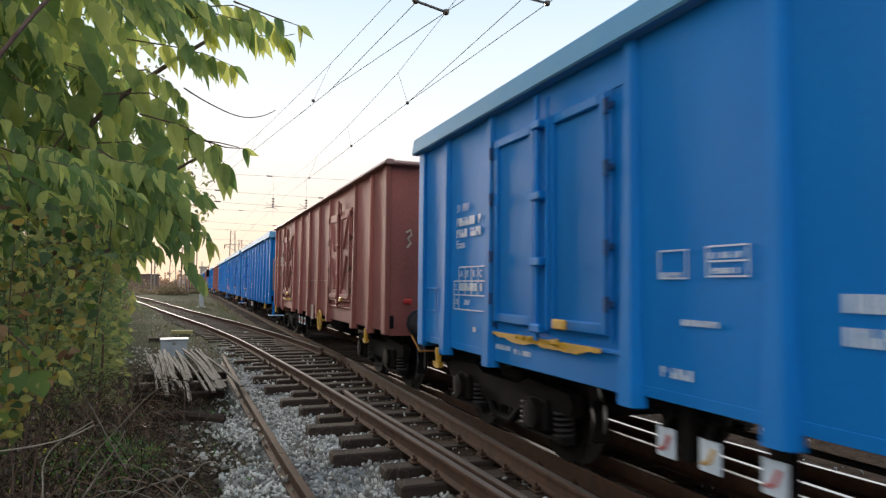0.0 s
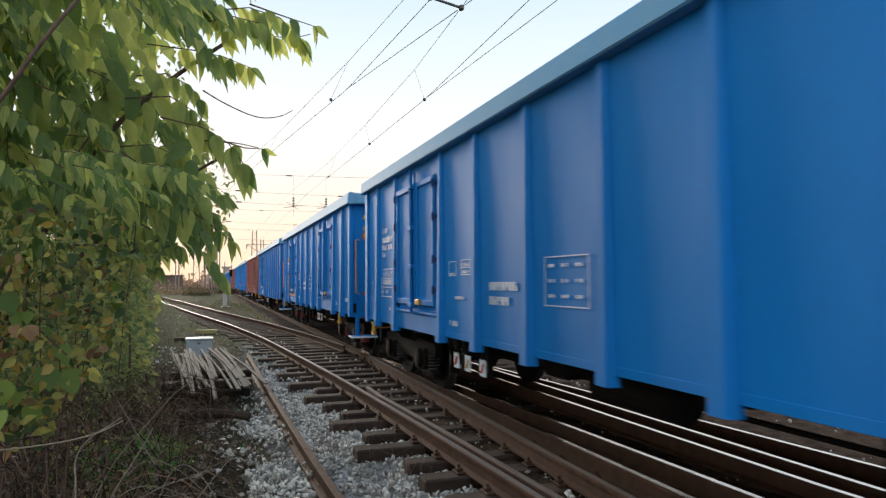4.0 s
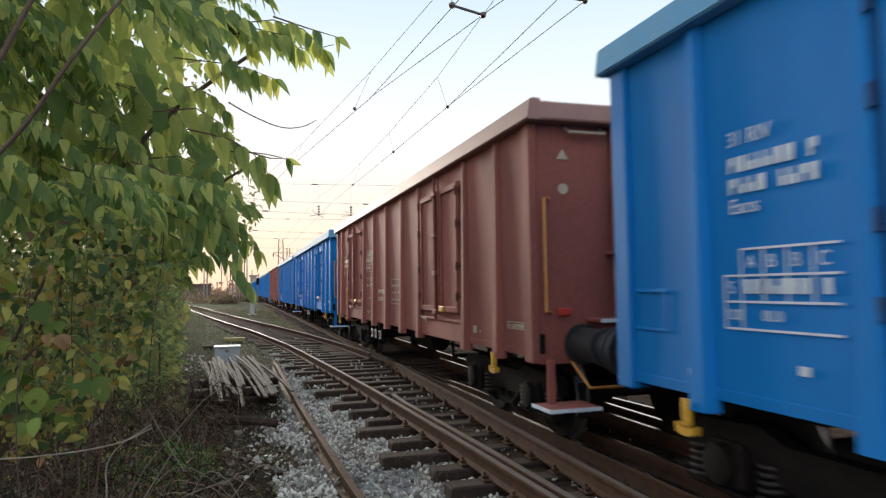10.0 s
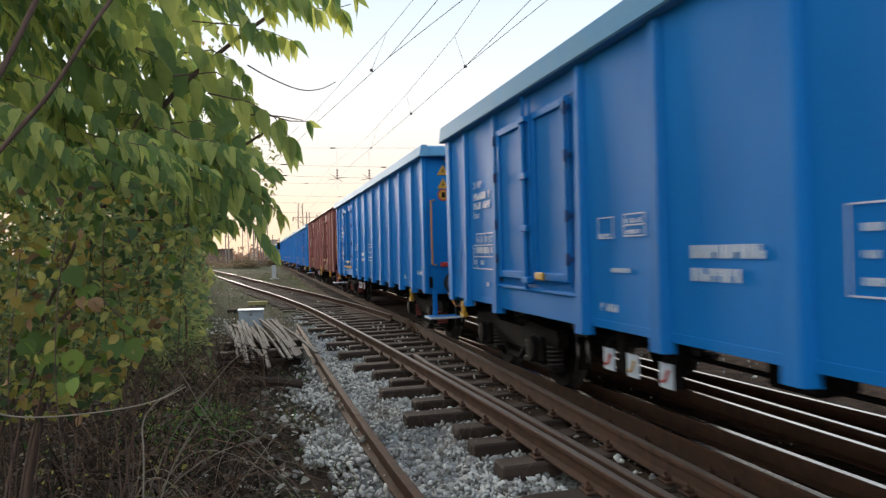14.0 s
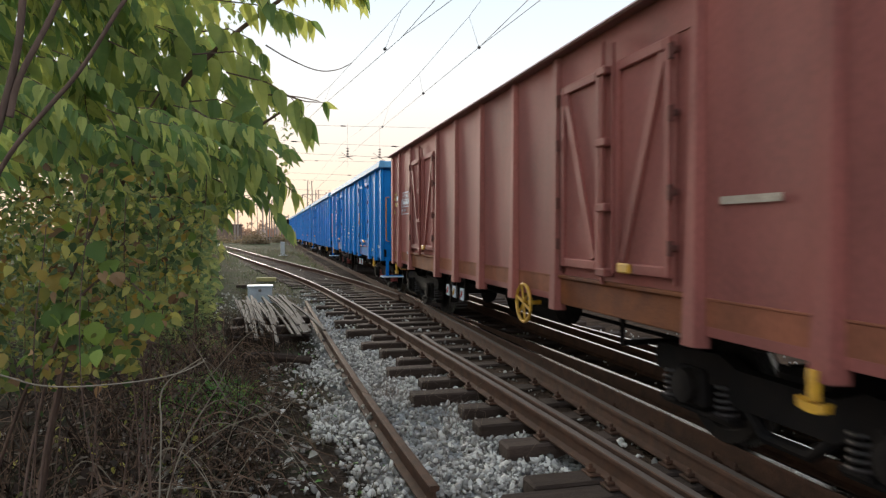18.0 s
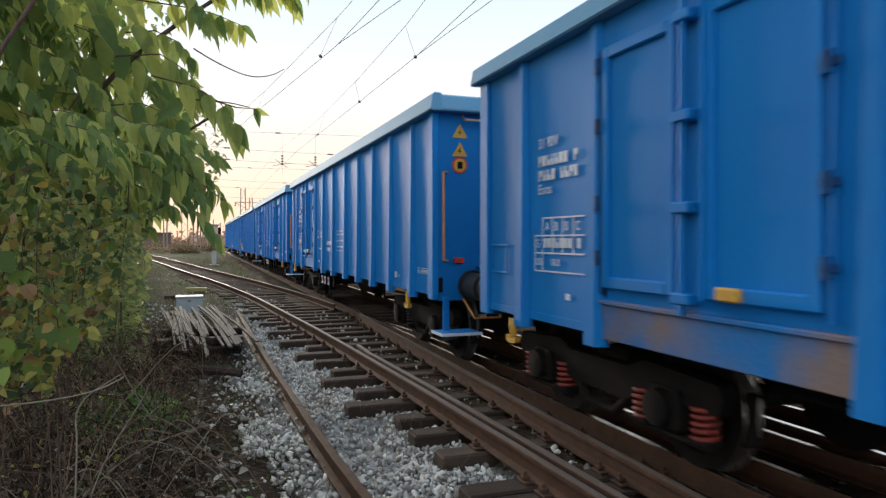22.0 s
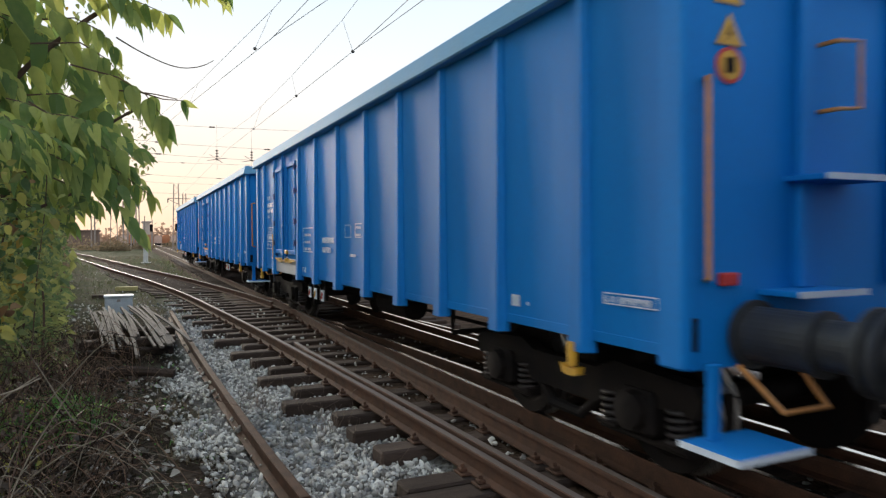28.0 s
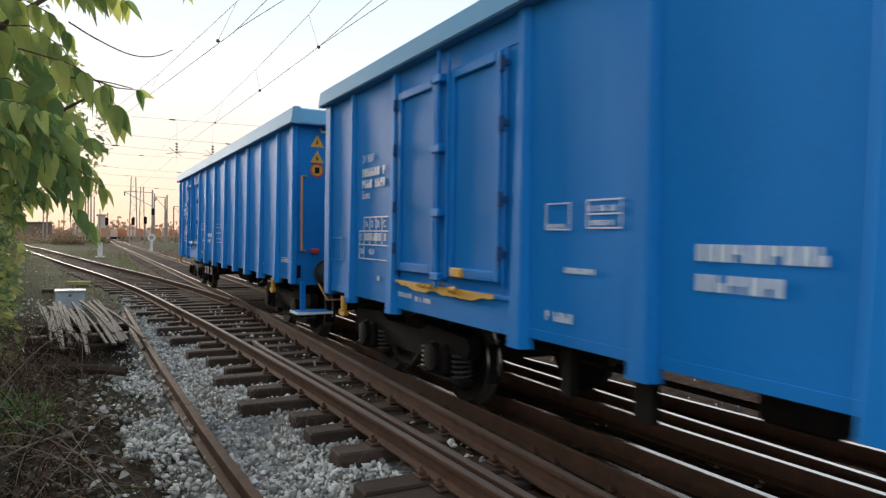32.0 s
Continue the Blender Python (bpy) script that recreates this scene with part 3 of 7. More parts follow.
def ico_faces():
    out = []
    for a in range(12):
        for b in range(a + 1, 12):
            for c in range(b + 1, 12):
                p, q, r = ICO[a], ICO[b], ICO[c]
                if max((p - q).length, (q - r).length, (p - r).length) < 1.2:
                    out.append((a, b, c) if (q - p).cross(r - p).dot(p) > 0 else (a, c, b))
    return out


ICO_F = np.array(ico_faces())
ICO_V = np.array([tuple(p) for p in ICO])


def spin(rng, n):
    """n random turns, as matrices."""
    q = rng.normal(size=(n, 4))
    q /= np.linalg.norm(q, axis=1)[:, None]
    w, x, y, z = q.T
    return np.stack([np.stack([1 - 2 * (y * y + z * z), 2 * (x * y - z * w), 2 * (x * z + y * w)], -1), np.stack([2 * (x * y + z * w), 1 - 2 * (x * x + z * z), 2 * (y * z - x * w)], -1), np.stack([2 * (x * z - y * w), 2 * (y * z + x * w), 1 - 2 * (x * x + y * y)], -1)], 1)


def joined(name, verts, faces, material, smooth=False):
    """Mesh data from arrays: verts (n, k, 3) of n alike pieces, faces (m, c) of one piece."""
    n, k = verts.shape[:2]
    c = faces.shape[1]
    allf = (faces[None] + (np.arange(n) * k)[:, None, None]).reshape(-1, c)
    me = bpy.data.meshes.new(name)
    me.vertices.add(n * k)
    me.vertices.foreach_set("co", verts.reshape(-1).astype(np.float32))
    me.loops.add(allf.size)
    me.loops.foreach_set("vertex_index", allf.reshape(-1).astype(np.int32))
    me.polygons.add(len(allf))
    me.polygons.foreach_set("loop_start", (np.arange(len(allf)) * c).astype(np.int32))
    me.polygons.foreach_set("loop_total", np.full(len(allf), c, dtype=np.int32))
    if smooth:
        me.polygons.foreach_set("use_smooth", [True] * len(allf))
    me.materials.append(material)
    me.update(calc_edges=True)
    me.validate()
    return me


def stone_shapes(rng, n, size):
    rough = ICO_V[None] * (1 + rng.uniform(-0.42, 0.42, (n, 12, 1)))
    rough = rough * rng.uniform(0.45, 1.45, (n, 1, 3)) * size[:, None, None]
    # broken faces: flat cuts through each stone
    for _ in range(5):
        way = rng.normal(size=(n, 1, 3))
        way /= np.linalg.norm(way, axis=2)[:, :, None]
        out, most = (rough * way).sum(2, keepdims=True), (rng.uniform(0.4, 0.75, (n, 1, 1)) * size[:, None, None])
        rough = rough - way * np.maximum(out - most, 0)
    return np.einsum("nij,nkj->nki", spin(rng, n), rough)


def on_sleeper(x, y):
    return any(abs(y - q) < 0.15 and x > a - 0.02 for a, b, q in sleeper_rows)


def build_ballast():
    rng = np.random.default_rng(4)
    spots = []
    #        x0   x1    y0    y1   number  level
    areas = [(1.0, 2.32, 3.6, 13.5, 20500, -0.295), (0.38, 1.0, 6.9, 10.6, 3000, -0.265), (0.55, 1.0, 5.2, 6.9, 350, -0.265), (2.5, 3.3, 3.0, 18, 420, -0.23), (0.9, 2.2, 13.5, 22, 1200, -0.25), (-1.4, 1.2, 15.5, 21.5, 1000, -0.26), (-0.2, 1.0, 3.8, 6.2, 200, -0.26), (0.45, 0.95, 10.0, 15.5, 700, -0.26), (-2.5, 2.2, 22, 40, 600, -0.22), (5.4, 8.0, 2.0, 12, 300, -0.21), (3.5, 4.9, 2.5, 14, 200, -0.23)]
    for x0, x1, y0, y1, n, z in areas:
        for x, y in zip(rng.uniform(x0, x1, n), rng.uniform(y0, y1, n)):
            edge = noise.noise((x * 1.1, y * 1.1, 11))
            if n > 500 and edge < (-0.25 if x > 1.05 else -0.10) and rng.random() < 0.85:
                continue
            if not on_sleeper(x, y) and not (y < 16 and -0.11 < x - loose_x(y) < 0.06 and rng.random() < 0.9):
                spots.append((x, y, max(z, ground_height(x, y) + 0.01) + rng.uniform(-0.02, 0.025)))
    spots = np.array(spots)
    size = 0.012 + 0.028 * rng.uniform(0, 1, len(spots)) ** 1.6
    shapes = stone_shapes(rng, len(spots), size) + spots[:, None]
    near = (spots[:, 0] > 1.0) & (spots[:, 0] < 2.3) & (spots[:, 1] < 5.6)
    chosen = np.flatnonzero(near)[:290]
    rest = np.ones(len(spots), bool)
    rest[chosen] = False
    bed = new("ballast", joined("ballast", shapes[rest], ICO_F, STONE))
    tagged(bed, "pale broken limestone ballast between the rails", "ballast", kind="stuff")
    kinds = [joined("stone", stone_shapes(rng, 1, np.array([1.0])), ICO_F, STONE) for _ in range(8)]
    for k, i in enumerate(chosen):
        part("stone", kinds[k % 8], (), bed, m=pose(*spots[i], *rng.uniform(0, 360, 3)) @ Matrix.Scale(float(size[i]) * 1.1, 4))


build_ballast()

# ---- freight wagons ----
RED_SPRINGS, FAR_PLATES, TRIMMED = (3, 7, 9), (3, 9, 13), (0, 1, 3, 7, 12, 13)
# A wagon's own space: x across (-x: the side by the siding), y along (-y: leading end), z up from the rail's top.
HALF, TOP, SILL, FACE, OUT = 6.86, 3.49, 0.93, -1.375, -1.455
RAIL_FOOT = TOP - 0.24
DOORS = {"single": [(4.69, 2.46)], "double": [(4.69, 2.46), (-2.52, -4.79)]}
STAKES = {"single": [5.89, 4.69, 2.46, 1.255, -0.025, -1.33, -2.53, -3.66, -4.79, -5.92], "double": [5.89, 4.69, 2.46, 1.255, -0.025, -1.31, -2.52, -4.79, -5.92]}
TURN = pose(0, 0, 0, 0, 0, 180)
cache = {}


def kept(key, make):
    """Mesh data built once and shared by all alike parts."""
    if key not in cache:
        cache[key] = fixed_normals(make())
    return cache[key]


def stake_data(paint):
    def make():
        me = Mesh()
        rows = [(0.85, 0.082, 0.0), (0.90, 0.080, 0.0), (1.5, 0.062, 0.016), (2.4, 0.050, 0.028), (RAIL_FOOT - 0.01, 0.046, 0.034)]
        # a hat-shaped post that widens and deepens towards its foot
        vs = []
        for z, w, back in rows:
            x = OUT + back
            vs += [(FACE + 0.03, -w - 0.022, z), (FACE - 0.008, -w - 0.022, z), (x + 0.012, -w, z), (x, -w + 0.012, z), (x, w - 0.012, z), (x + 0.012, w, z), (FACE - 0.008, w + 0.022, z), (FACE + 0.03, w + 0.022, z)]
        n = 8
        fs = [(k * n + j, k * n + (j + 1) % n, (k + 1) * n + (j + 1) % n, (k + 1) * n + j) for k in range(len(rows) - 1) for j in range(n)]
        fs += [tuple(range(n)), tuple((len(rows) - 1) * n + j for j in range(n))]
        me.add(vs, fs)
        return me.data("stake", paint)

    return kept(("stake", paint.name), make)


def panel_data(paint, w, lower):
    def make():
        me = Mesh()
        # a sheet with a shallow dished field, and a sill strip along its foot
        n, m = 6, 5
        z0, z1 = (1.2 if lower else SILL), RAIL_FOOT
        vs = []
        for j in range(m + 1):
            for i in range(n + 1):
                u, t = i / n, j / m
                dish = 0.012 * math.sin(math.pi * u) * math.sin(math.pi * t)
                vs.append((FACE + dish, -w / 2 + w * u, z0 + (z1 - z0) * t))
        fs = [(j * (n + 1) + i, (j + 1) * (n + 1) + i, (j + 1) * (n + 1) + i + 1, j * (n + 1) + i + 1) for j in range(m) for i in range(n)]
        k = len(vs)
        vs += [(x + 0.03, y, z) for x, y, z in vs[:k]]
        fs += [tuple(k + i for i in f[::-1]) for f in fs]
        ring = [i for i in range(n + 1)] + [j * (n + 1) + n for j in range(1, m + 1)] + [m * (n + 1) + i for i in range(n - 1, -1, -1)] + [j * (n + 1) for j in range(m - 1, 0, -1)]
        fs += [(a, b, k + b, k + a) for a, b in zip(ring, ring[1:] + ring[:1])]
        me.add(vs, fs)
        if not lower:
            me.box((FACE - 0.005, -w / 2, SILL), (FACE + 0.03, w / 2, SILL + 0.07), 0.003)
        return me.data("side_panel", paint, smooth=False)

    return kept(("panel", paint.name, round(w, 3), lower), make)


def leaf_data(paint, w, style, flip):
    """A door leaf, w wide, foot at z 0, 1.82 high, its face towards -x."""

    def make():
        me = Mesh()
        h, d = 1.74, 0.045
        if style == "pressed":
            me.box((-d, -w / 2, 0), (0, w / 2, h), 0.03)
            for z in (0.10, h - 0.14):
                me.box((-d - 0.02, -w / 2 + 0.08, z - 0.04), (-d, w / 2 - 0.08, z + 0.05), 0.015)
            for s in (-1, 1):
                me.box((-d - 0.018, s * (w / 2 - 0.06) - 0.035, 0.08), (-d, s * (w / 2 - 0.06) + 0.035, h - 0.08), 0.012)
            for a, b in (((0.25, 0.12), (0.85, -0.18)), ((1.6, -0.18), (1.0, 0.12))):
                p, q = Vector((-d, (b[1] if flip else -b[1]) * 0.9, a[0] + (b[0] - a[0]))), Vector((-d, (a[1] if flip else -a[1]) * 1.6, a[0]))
                me.tube([p, q], 0.035, 8)
        else:
            me.box((-0.012, -w / 2 + 0.05, 0.05), (0, w / 2 - 0.05, h - 0.05), 0)
            for s in (-1, 1):
                me.box((-d, s * w / 2, 0), (0, s * (w / 2 - 0.075), h), 0.01)
            me.box((-d, -w / 2 + 0.075, 0), (0, w / 2 - 0.075, 0.085), 0.01)
            me.box((-d, -w / 2 + 0.075, h - 0.085), (0, w / 2 - 0.075, h), 0.01)
            if style == "braced":
                s = 1 if flip else -1
                p, q = Vector((-0.02, -s * (w / 2 - 0.1), h - 0.1)), Vector((-0.02, s * (w / 2 - 0.12), 0.1))
                dv = (q - p).normalized()
                nrm = Vector((0, -dv.z, dv.y)) * 0.045
                poly = [p + nrm, q + nrm, q - nrm, p - nrm]
                me.add([(x, v.y, v.z) for x in (-0.012, -d) for v in poly], [(0, 1, 2, 3), (7, 6, 5, 4)] + [(i, (i + 1) % 4, 4 + (i + 1) % 4, 4 + i) for i in range(4)])
        return me.data("door_leaf", paint)

    return kept(("leaf", paint.name, round(w, 3), style, flip), make)


def hinge_data(paint):
    return kept(("hinge", paint.name), lambda: Mesh().box((-0.035, -0.05, -0.025), (0, 0.05, 0.025), 0.008).tube([(-0.035, 0.0, -0.055), (-0.035, 0.0, 0.055)], 0.026, 8).data("hinge", HINGE_BLUE if paint is BLUE else HINGE_BROWN))


def hinge_rod_data(paint, slim):
    """A rod in knuckles; unless slim, on a dark strip that paints the gap's shade."""
    def make():
        me = Mesh().tube([(-0.028, 0, 0.02), (-0.028, 0, 1.80)], 0.013 if slim else 0.018, 8)
        if not slim:
            me.box((-0.012, -0.03, 0.0), (0.0, 0.03, 1.82), 0.004)
        return me.data("hinge_rod", paint if slim else HINGE_BLUE if paint is BLUE else HINGE_BROWN)

    return kept(("hinge_rod", paint.name, slim), make)


def lock_data(paint):
    def make():
        me = Mesh().tube([(-0.06, 0.0, -0.1), (-0.06, 0.0, 1.95)], 0.022, 8).tube([(-0.05, -0.16, 0.0), (-0.05, -0.16, 1.9)], 0.016, 8)
        for z in (0.0, 0.55, 1.1, 1.7):
            me.box((-0.095, -0.09, z - 0.035), (0.0, 0.07, z + 0.035), 0.01)
        return me.data("door_lock", paint)

    return kept(("lock", paint.name), make)


def flap_data(paint, w):
    def make():
        me = Mesh().box((FACE - 0.02, -w / 2, SILL - 0.02), (FACE + 0.02, w / 2, 1.2), 0.008)
        me.box((FACE - 0.045, -w / 2, 1.165), (FACE, w / 2, 1.2), 0.008)
        return me.data("door_sill", paint)

    return kept(("flap", paint.name, round(w, 3)), make)


def wheelset_data():
    def make():
        me = Mesh()
        prof = [(-0.82, 0.0), (-0.82, 0.07), (-0.69, 0.09), (-0.69, 0.16), (-0.715, 0.30), (-0.80, 0.36), (-0.805, 0.455), (-0.80, 0.46), (-0.70, 0.465), (-0.69, 0.49), (-0.665, 0.49), (-0.66, 0.40), (-0.655, 0.14), (-0.62, 0.09), (0.0, 0.085)]
        me.lathe(prof + [(-s, r) for s, r in prof[-2::-1]], "x", 28)
        for k, f in enumerate(me.f):
            ring = k // 28
            if ring in (7, 8, 9, 10):
                me.mi[k] = 1
        for s in (-0.78, 0.78):
            for j in range(6):
                a = math.pi * j / 3
                me.box((s - 0.012, 0.2 * math.cos(a) - 0.03, 0.2 * math.sin(a) - 0.03), (s + 0.012, 0.2 * math.cos(a) + 0.03, 0.2 * math.sin(a) + 0.03), 0.005)
        return me.data("wheelset", UNDER, TREAD, smooth=False)

    return kept("wheelset", make)


def bogie_frame_data():
    return kept("bolster", lambda: Mesh().box((-0.925, -0.22, 0.5), (0.925, 0.22, 0.74), 0.04).box((-0.35, -0.3, 0.735), (0.35, 0.3, 0.86), 0.04).data("bogie_bolster", UNDER))


def side_frame_data(s):
    """A cranked side frame with spring seats under each axle."""
    def make():
        x0, x1, me = s * 0.93, s * 1.05, Mesh()
        poly = [(-1.45, 0.62), (-1.40, 0.70), (-0.62, 0.74), (-0.42, 0.66), (0.42, 0.66), (0.62, 0.74), (1.40, 0.70), (1.45, 0.62), (1.40, 0.50), (0.62, 0.50), (0.42, 0.40), (-0.42, 0.40), (-0.62, 0.50), (-1.40, 0.50)]
        me.prism(poly, "x", min(x0, x1), max(x0, x1))
        for a in (-0.9, 0.9):
            for b in (-0.32, 0.32):
                me.box((x0, a + b - 0.11, 0.27), (x1 + s * 0.03, a + b + 0.11, 0.31), 0.01)
            me.box((x0, a - 0.43, 0.24), (x1, a + 0.43, 0.275), 0.01)
        return me.data("side_frame", UNDER)

    return kept(("side_frame", s), make)


def axle_box_data(s):
    def make():
        x0, x1 = s * 0.93, s * 1.05
        return Mesh().box((x0 - s * 0.02, -0.17, 0.30), (x1 + s * 0.06, 0.17, 0.60), 0.03).lathe([(x1 + s * 0.05, 0.14), (x1 + s * 0.12, 0.13), (x1 + s * 0.13, 0.05)], "x", 12, 0, (0, 0, 0.46)).data("axle_box", UNDER)

    return kept(("axle_box", s), make)


def bogie_parts(bogie):
    for s in (-1, 1):
        part("side_frame", side_frame_data(s), (), bogie, "black cranked side frame")
        part("tie_bar", kept(("tie", s), lambda: Mesh().tube([(s * 0.99, -0.42, 0.44), (s * 1.0, -0.2, 0.26), (s * 1.0, 0.2, 0.26), (s * 0.99, 0.42, 0.44)], 0.045, 8).data("tie_bar", UNDER)), (), bogie)
        for a in (-0.9, 0.9):
            part("axle_box", axle_box_data(s), (), bogie, "round axle box cover", m=pose(0, a, 0))
        for a in (-1.32, 1.32):
            part("brake_block", kept(("block", s), lambda: Mesh().box((s * 0.62, -0.05, 0.25), (s * 0.78, 0.05, 0.62), 0.02).data("brake_block", UNDER)), (), bogie, m=pose(0, a, 0))


def spring_data(material):
    def make():
        pts = [(0.085 * math.cos(2 * math.pi * k / 10), 0.085 * math.sin(2 * math.pi * k / 10), 0.24 * k / 50) for k in range(51)]
        return Mesh().tube(pts, 0.017, 6).data("coil_spring", material, smooth=True)

    return kept(("spring", material.name), make)


def buffer_data():
    """A stout housing, a plunger and a head that meets the next wagon's."""
    prof = [(0.0, 0.20), (-0.03, 0.20), (-0.03, 0.165), (-0.42, 0.162), (-0.43, 0.178), (-0.47, 0.178), (-0.475, 0.135), (-0.70, 0.135), (-0.70, 0.20), (-0.72, 0.225), (-0.748, 0.22), (-0.757, 0.16)]
    return kept("buffer", lambda: Mesh().lathe(prof, "y", 32).data("buffer", BUFFER, smooth=False))


def text_data(body, size, ink=None):
    """Lettering as a thin mesh in the built-in font; it faces -x and reads towards -y."""
    def make():
        cu = bpy.data.curves.new("lettering", "FONT")
        cu.body, cu.size, cu.extrude = body, size, 0.001
        ob = bpy.data.objects.new("lettering", cu)
        me = bpy.data.meshes.new_from_object(ob)
        bpy.data.objects.remove(ob)
        for v in me.vertices:
            v.co = Vector((-v.co.z, -v.co.x, v.co.y))
        me.materials.append(ink or WHITE)
        return me

    if ("text", body, size, ink is None) not in cache:
        cache["text", body, size, ink is None] = make()
    return cache["text", body, size, ink is None]


def strokes(me, y0, z0, w, h, rows, x=0.0, seed=1, gap=0.35):
    """Unreadable lettering: rows of short bars from (y0, z0) towards -y and down."""
    r = random.Random(seed)
    for k in range(rows):
        z = z0 - h * (k + 1) / rows
        u = 0.0
        tall = h / rows * (1 - gap)
        while u < w - 0.02:
            d = min(tall * r.uniform(0.35, 0.7), w - u)
            if r.random() > 0.12:
                cut = r.choice((0, 0, 1, 2))
                me.box((x - 0.003, y0 - u, z + (0.45 * tall if cut == 1 else 0)), (x, y0 - u - d, z + (0.55 * tall if cut == 2 else tall)), 0)
                if cut:
                    me.box((x - 0.003, y0 - u, z + (0 if cut == 1 else 0.55 * tall)), (x, y0 - u - d * 0.45, z + (0.45 * tall if cut == 1 else tall)), 0)
            u += d + tall * 0.26
    return me


def frame_lines(me, y0, z0, w, h, t=0.012, x=0.0):
    for a, b in (((y0, z0), (y0 - w, z0 - t)), ((y0, z0 - h + t), (y0 - w, z0 - h)), ((y0, z0 - t), (y0 - t, z0 - h + t)), ((y0 - w + t, z0 - t), (y0 - w, z0 - h + t))):
        me.box((x - 0.003, a[0], a[1]), (x, b[0], b[1]), 0)
    return me


def lettering(w, body, size, label, m, ink=None):
    tagged(part("lettering", text_data(body, size, ink), (), w, label, m=m), kind="stuff")


def markings(w, kind, paint, side, seed):
    first = seed == 12
    mt = WHITE if paint is BLUE or seed % 2 == 0 else CREAM
    x = FACE - 0.004

    def mark(name, me, label, key, dy=0.0):
        ob = part(name, kept(("mark", key, mt.name), lambda: me.data(name, mt)), (), w, label, m=side @ pose(0, dy, 0))
        tagged(ob, kind="stuff")

    # vehicle data, in the first bay of the braced wagon and else in the second
    u0 = {1: 6.66, 8: 6.64, 5: 5.60}.get(seed, 5.62)
    ink = STENCIL_YL if seed in (1, 5, 8) else None
    word = "yellowed stencilled lettering" if ink else "white stencilled lettering"
    lettering(w, "31 RIV", 0.11 if ink else 0.125, word, side @ pose(x - 0.003, u0, 2.425), ink)
    lettering(w, "Eaos", 0.125, word, side @ pose(x - 0.003, u0, 2.03), ink)
    if ink:
        rows = part("painted_number", kept(("yellow_rows", seed), lambda: strokes(strokes(Mesh(), u0, 2.42, 0.27, 0.09, 1, x, 3, 0.2), u0, 2.29, 0.6, 0.10, 1, x, 4, 0.2).data("painted_number", ink)), (), w, "yellowed stencilled number rows", m=side)
        tagged(rows, kind="stuff")
        if seed != 1:
            keeper = part("keeper_mark", kept(("keeper", seed), lambda: strokes(Mesh(), u0 - 0.31, 2.43, 0.32, 0.11, 1, x, 7, 0.15).data("keeper_mark", WHITE)), (), w, "white painted keeper mark", m=side)
            tagged(keeper, kind="stuff")
    if seed == 8:
        part("paint_strip", kept("strip8", lambda: Mesh().box((x - 0.004, -5.03, 1.80), (x, -5.57, 1.85), 0).data("paint_strip", CREAM)), (), w, "pale painted strip on the panel", m=side)
    if seed in (1, 8):
        part("hatch_frame", kept("hatch", lambda: frame_lines(Mesh(), 6.60, 1.68, 0.42, 0.32, 0.03, x - 0.012).data("hatch_frame", paint)), (), w, "raised square frame on the panel", m=side)
    if not ink:
        mark("painted_number", strokes(Mesh(), 5.62, 2.395, 0.64, 0.25, 2, x, 3, 0.28), "white stencilled number rows", "num")
    me = Mesh()
    for z, y0 in ((1.83, 5.74), (1.68, 5.88), (1.53, 5.88), (1.375, 5.88)):
        me.box((x - 0.003, y0, z), (x, 5.06, z - 0.013), 0)
    for y0, z0, z1 in ((5.88, 1.667, 1.375), (5.74, 1.817, 1.375), (5.57, 1.817, 1.53), (5.40, 1.817, 1.53), (5.23, 1.817, 1.53)):
        me.box((x - 0.003, y0, z0), (x, y0 - 0.012, z1), 0)
    strokes(me, 5.71, 1.655, 0.62, 0.085, 1, x, 5, 0.05)
    mark("load_table", me, "white load limit table", "load", -0.19)
    for body, u, z in (("A", 5.69, 1.715), ("B", 5.53, 1.715), ("B", 5.36, 1.715), ("C", 5.19, 1.715), ("S", 5.84, 1.57), ("120", 5.87, 1.42), ("00.0", 5.58, 1.42)):
        lettering(w, body, 0.105 if len(body) < 3 else 0.085, "white stencilled lettering", side @ pose(x - 0.003, u - 0.19, z))
    me = Mesh().box((x - 0.006, 6.85, 1.60), (x, 6.45, 1.575), 0.003).box((x - 0.006, 6.85, 1.33), (x, 6.45, 1.31), 0.003).box((x - 0.004, 6.83, 1.575), (x, 6.80, 1.33), 0).box((x - 0.004, 6.50, 1.575), (x, 6.475, 1.33), 0)
    part("label_holder", kept(("holder", paint.name), lambda: me.data("label_holder", paint)), (), w, "steel label holder", m=side @ pose(0, -0.2, 0))
    mark("small_mark", strokes(Mesh().box((x - 0.003, 5.35, 1.2), (x, 5.28, 1.15), 0), 6.25, 1.12, 0.08, 0.07, 1, x, 2), "small white stencil", "small", -0.2)
    # the bays past the door
    if seed == 8:
        return
    if seed == 1:
        mark("data_panel", strokes(frame_lines(Mesh(), 5.58, 2.03, 0.30, 0.19, 0.010, x), 5.55, 1.99, 0.24, 0.11, 2, x, 41, 0.3), "pale framed inspection data", "insp1")
        part("stencil_line", kept("line1", lambda: Mesh().box((x - 0.003, 1.9, 1.692), (x, -2.6, 1.698), 0).data("stencil_line", CREAM)), (), w, "thin pale line along the panels", m=side)
        part("notice_plate", kept("notice", lambda: frame_lines(Mesh().box((-1.40, -0.32, 0.80), (-1.385, -0.70, 1.13), 0.004), -0.33, 1.12, 0.36, 0.31, 0.012, -1.402).data("notice_plate", NOTICE)), (), w, "faded pale notice plate on the sole bar", m=side)
        return
    if first:
        me = frame_lines(Mesh(), 2.36, 1.78, 0.71, 0.42, 0.014, x)
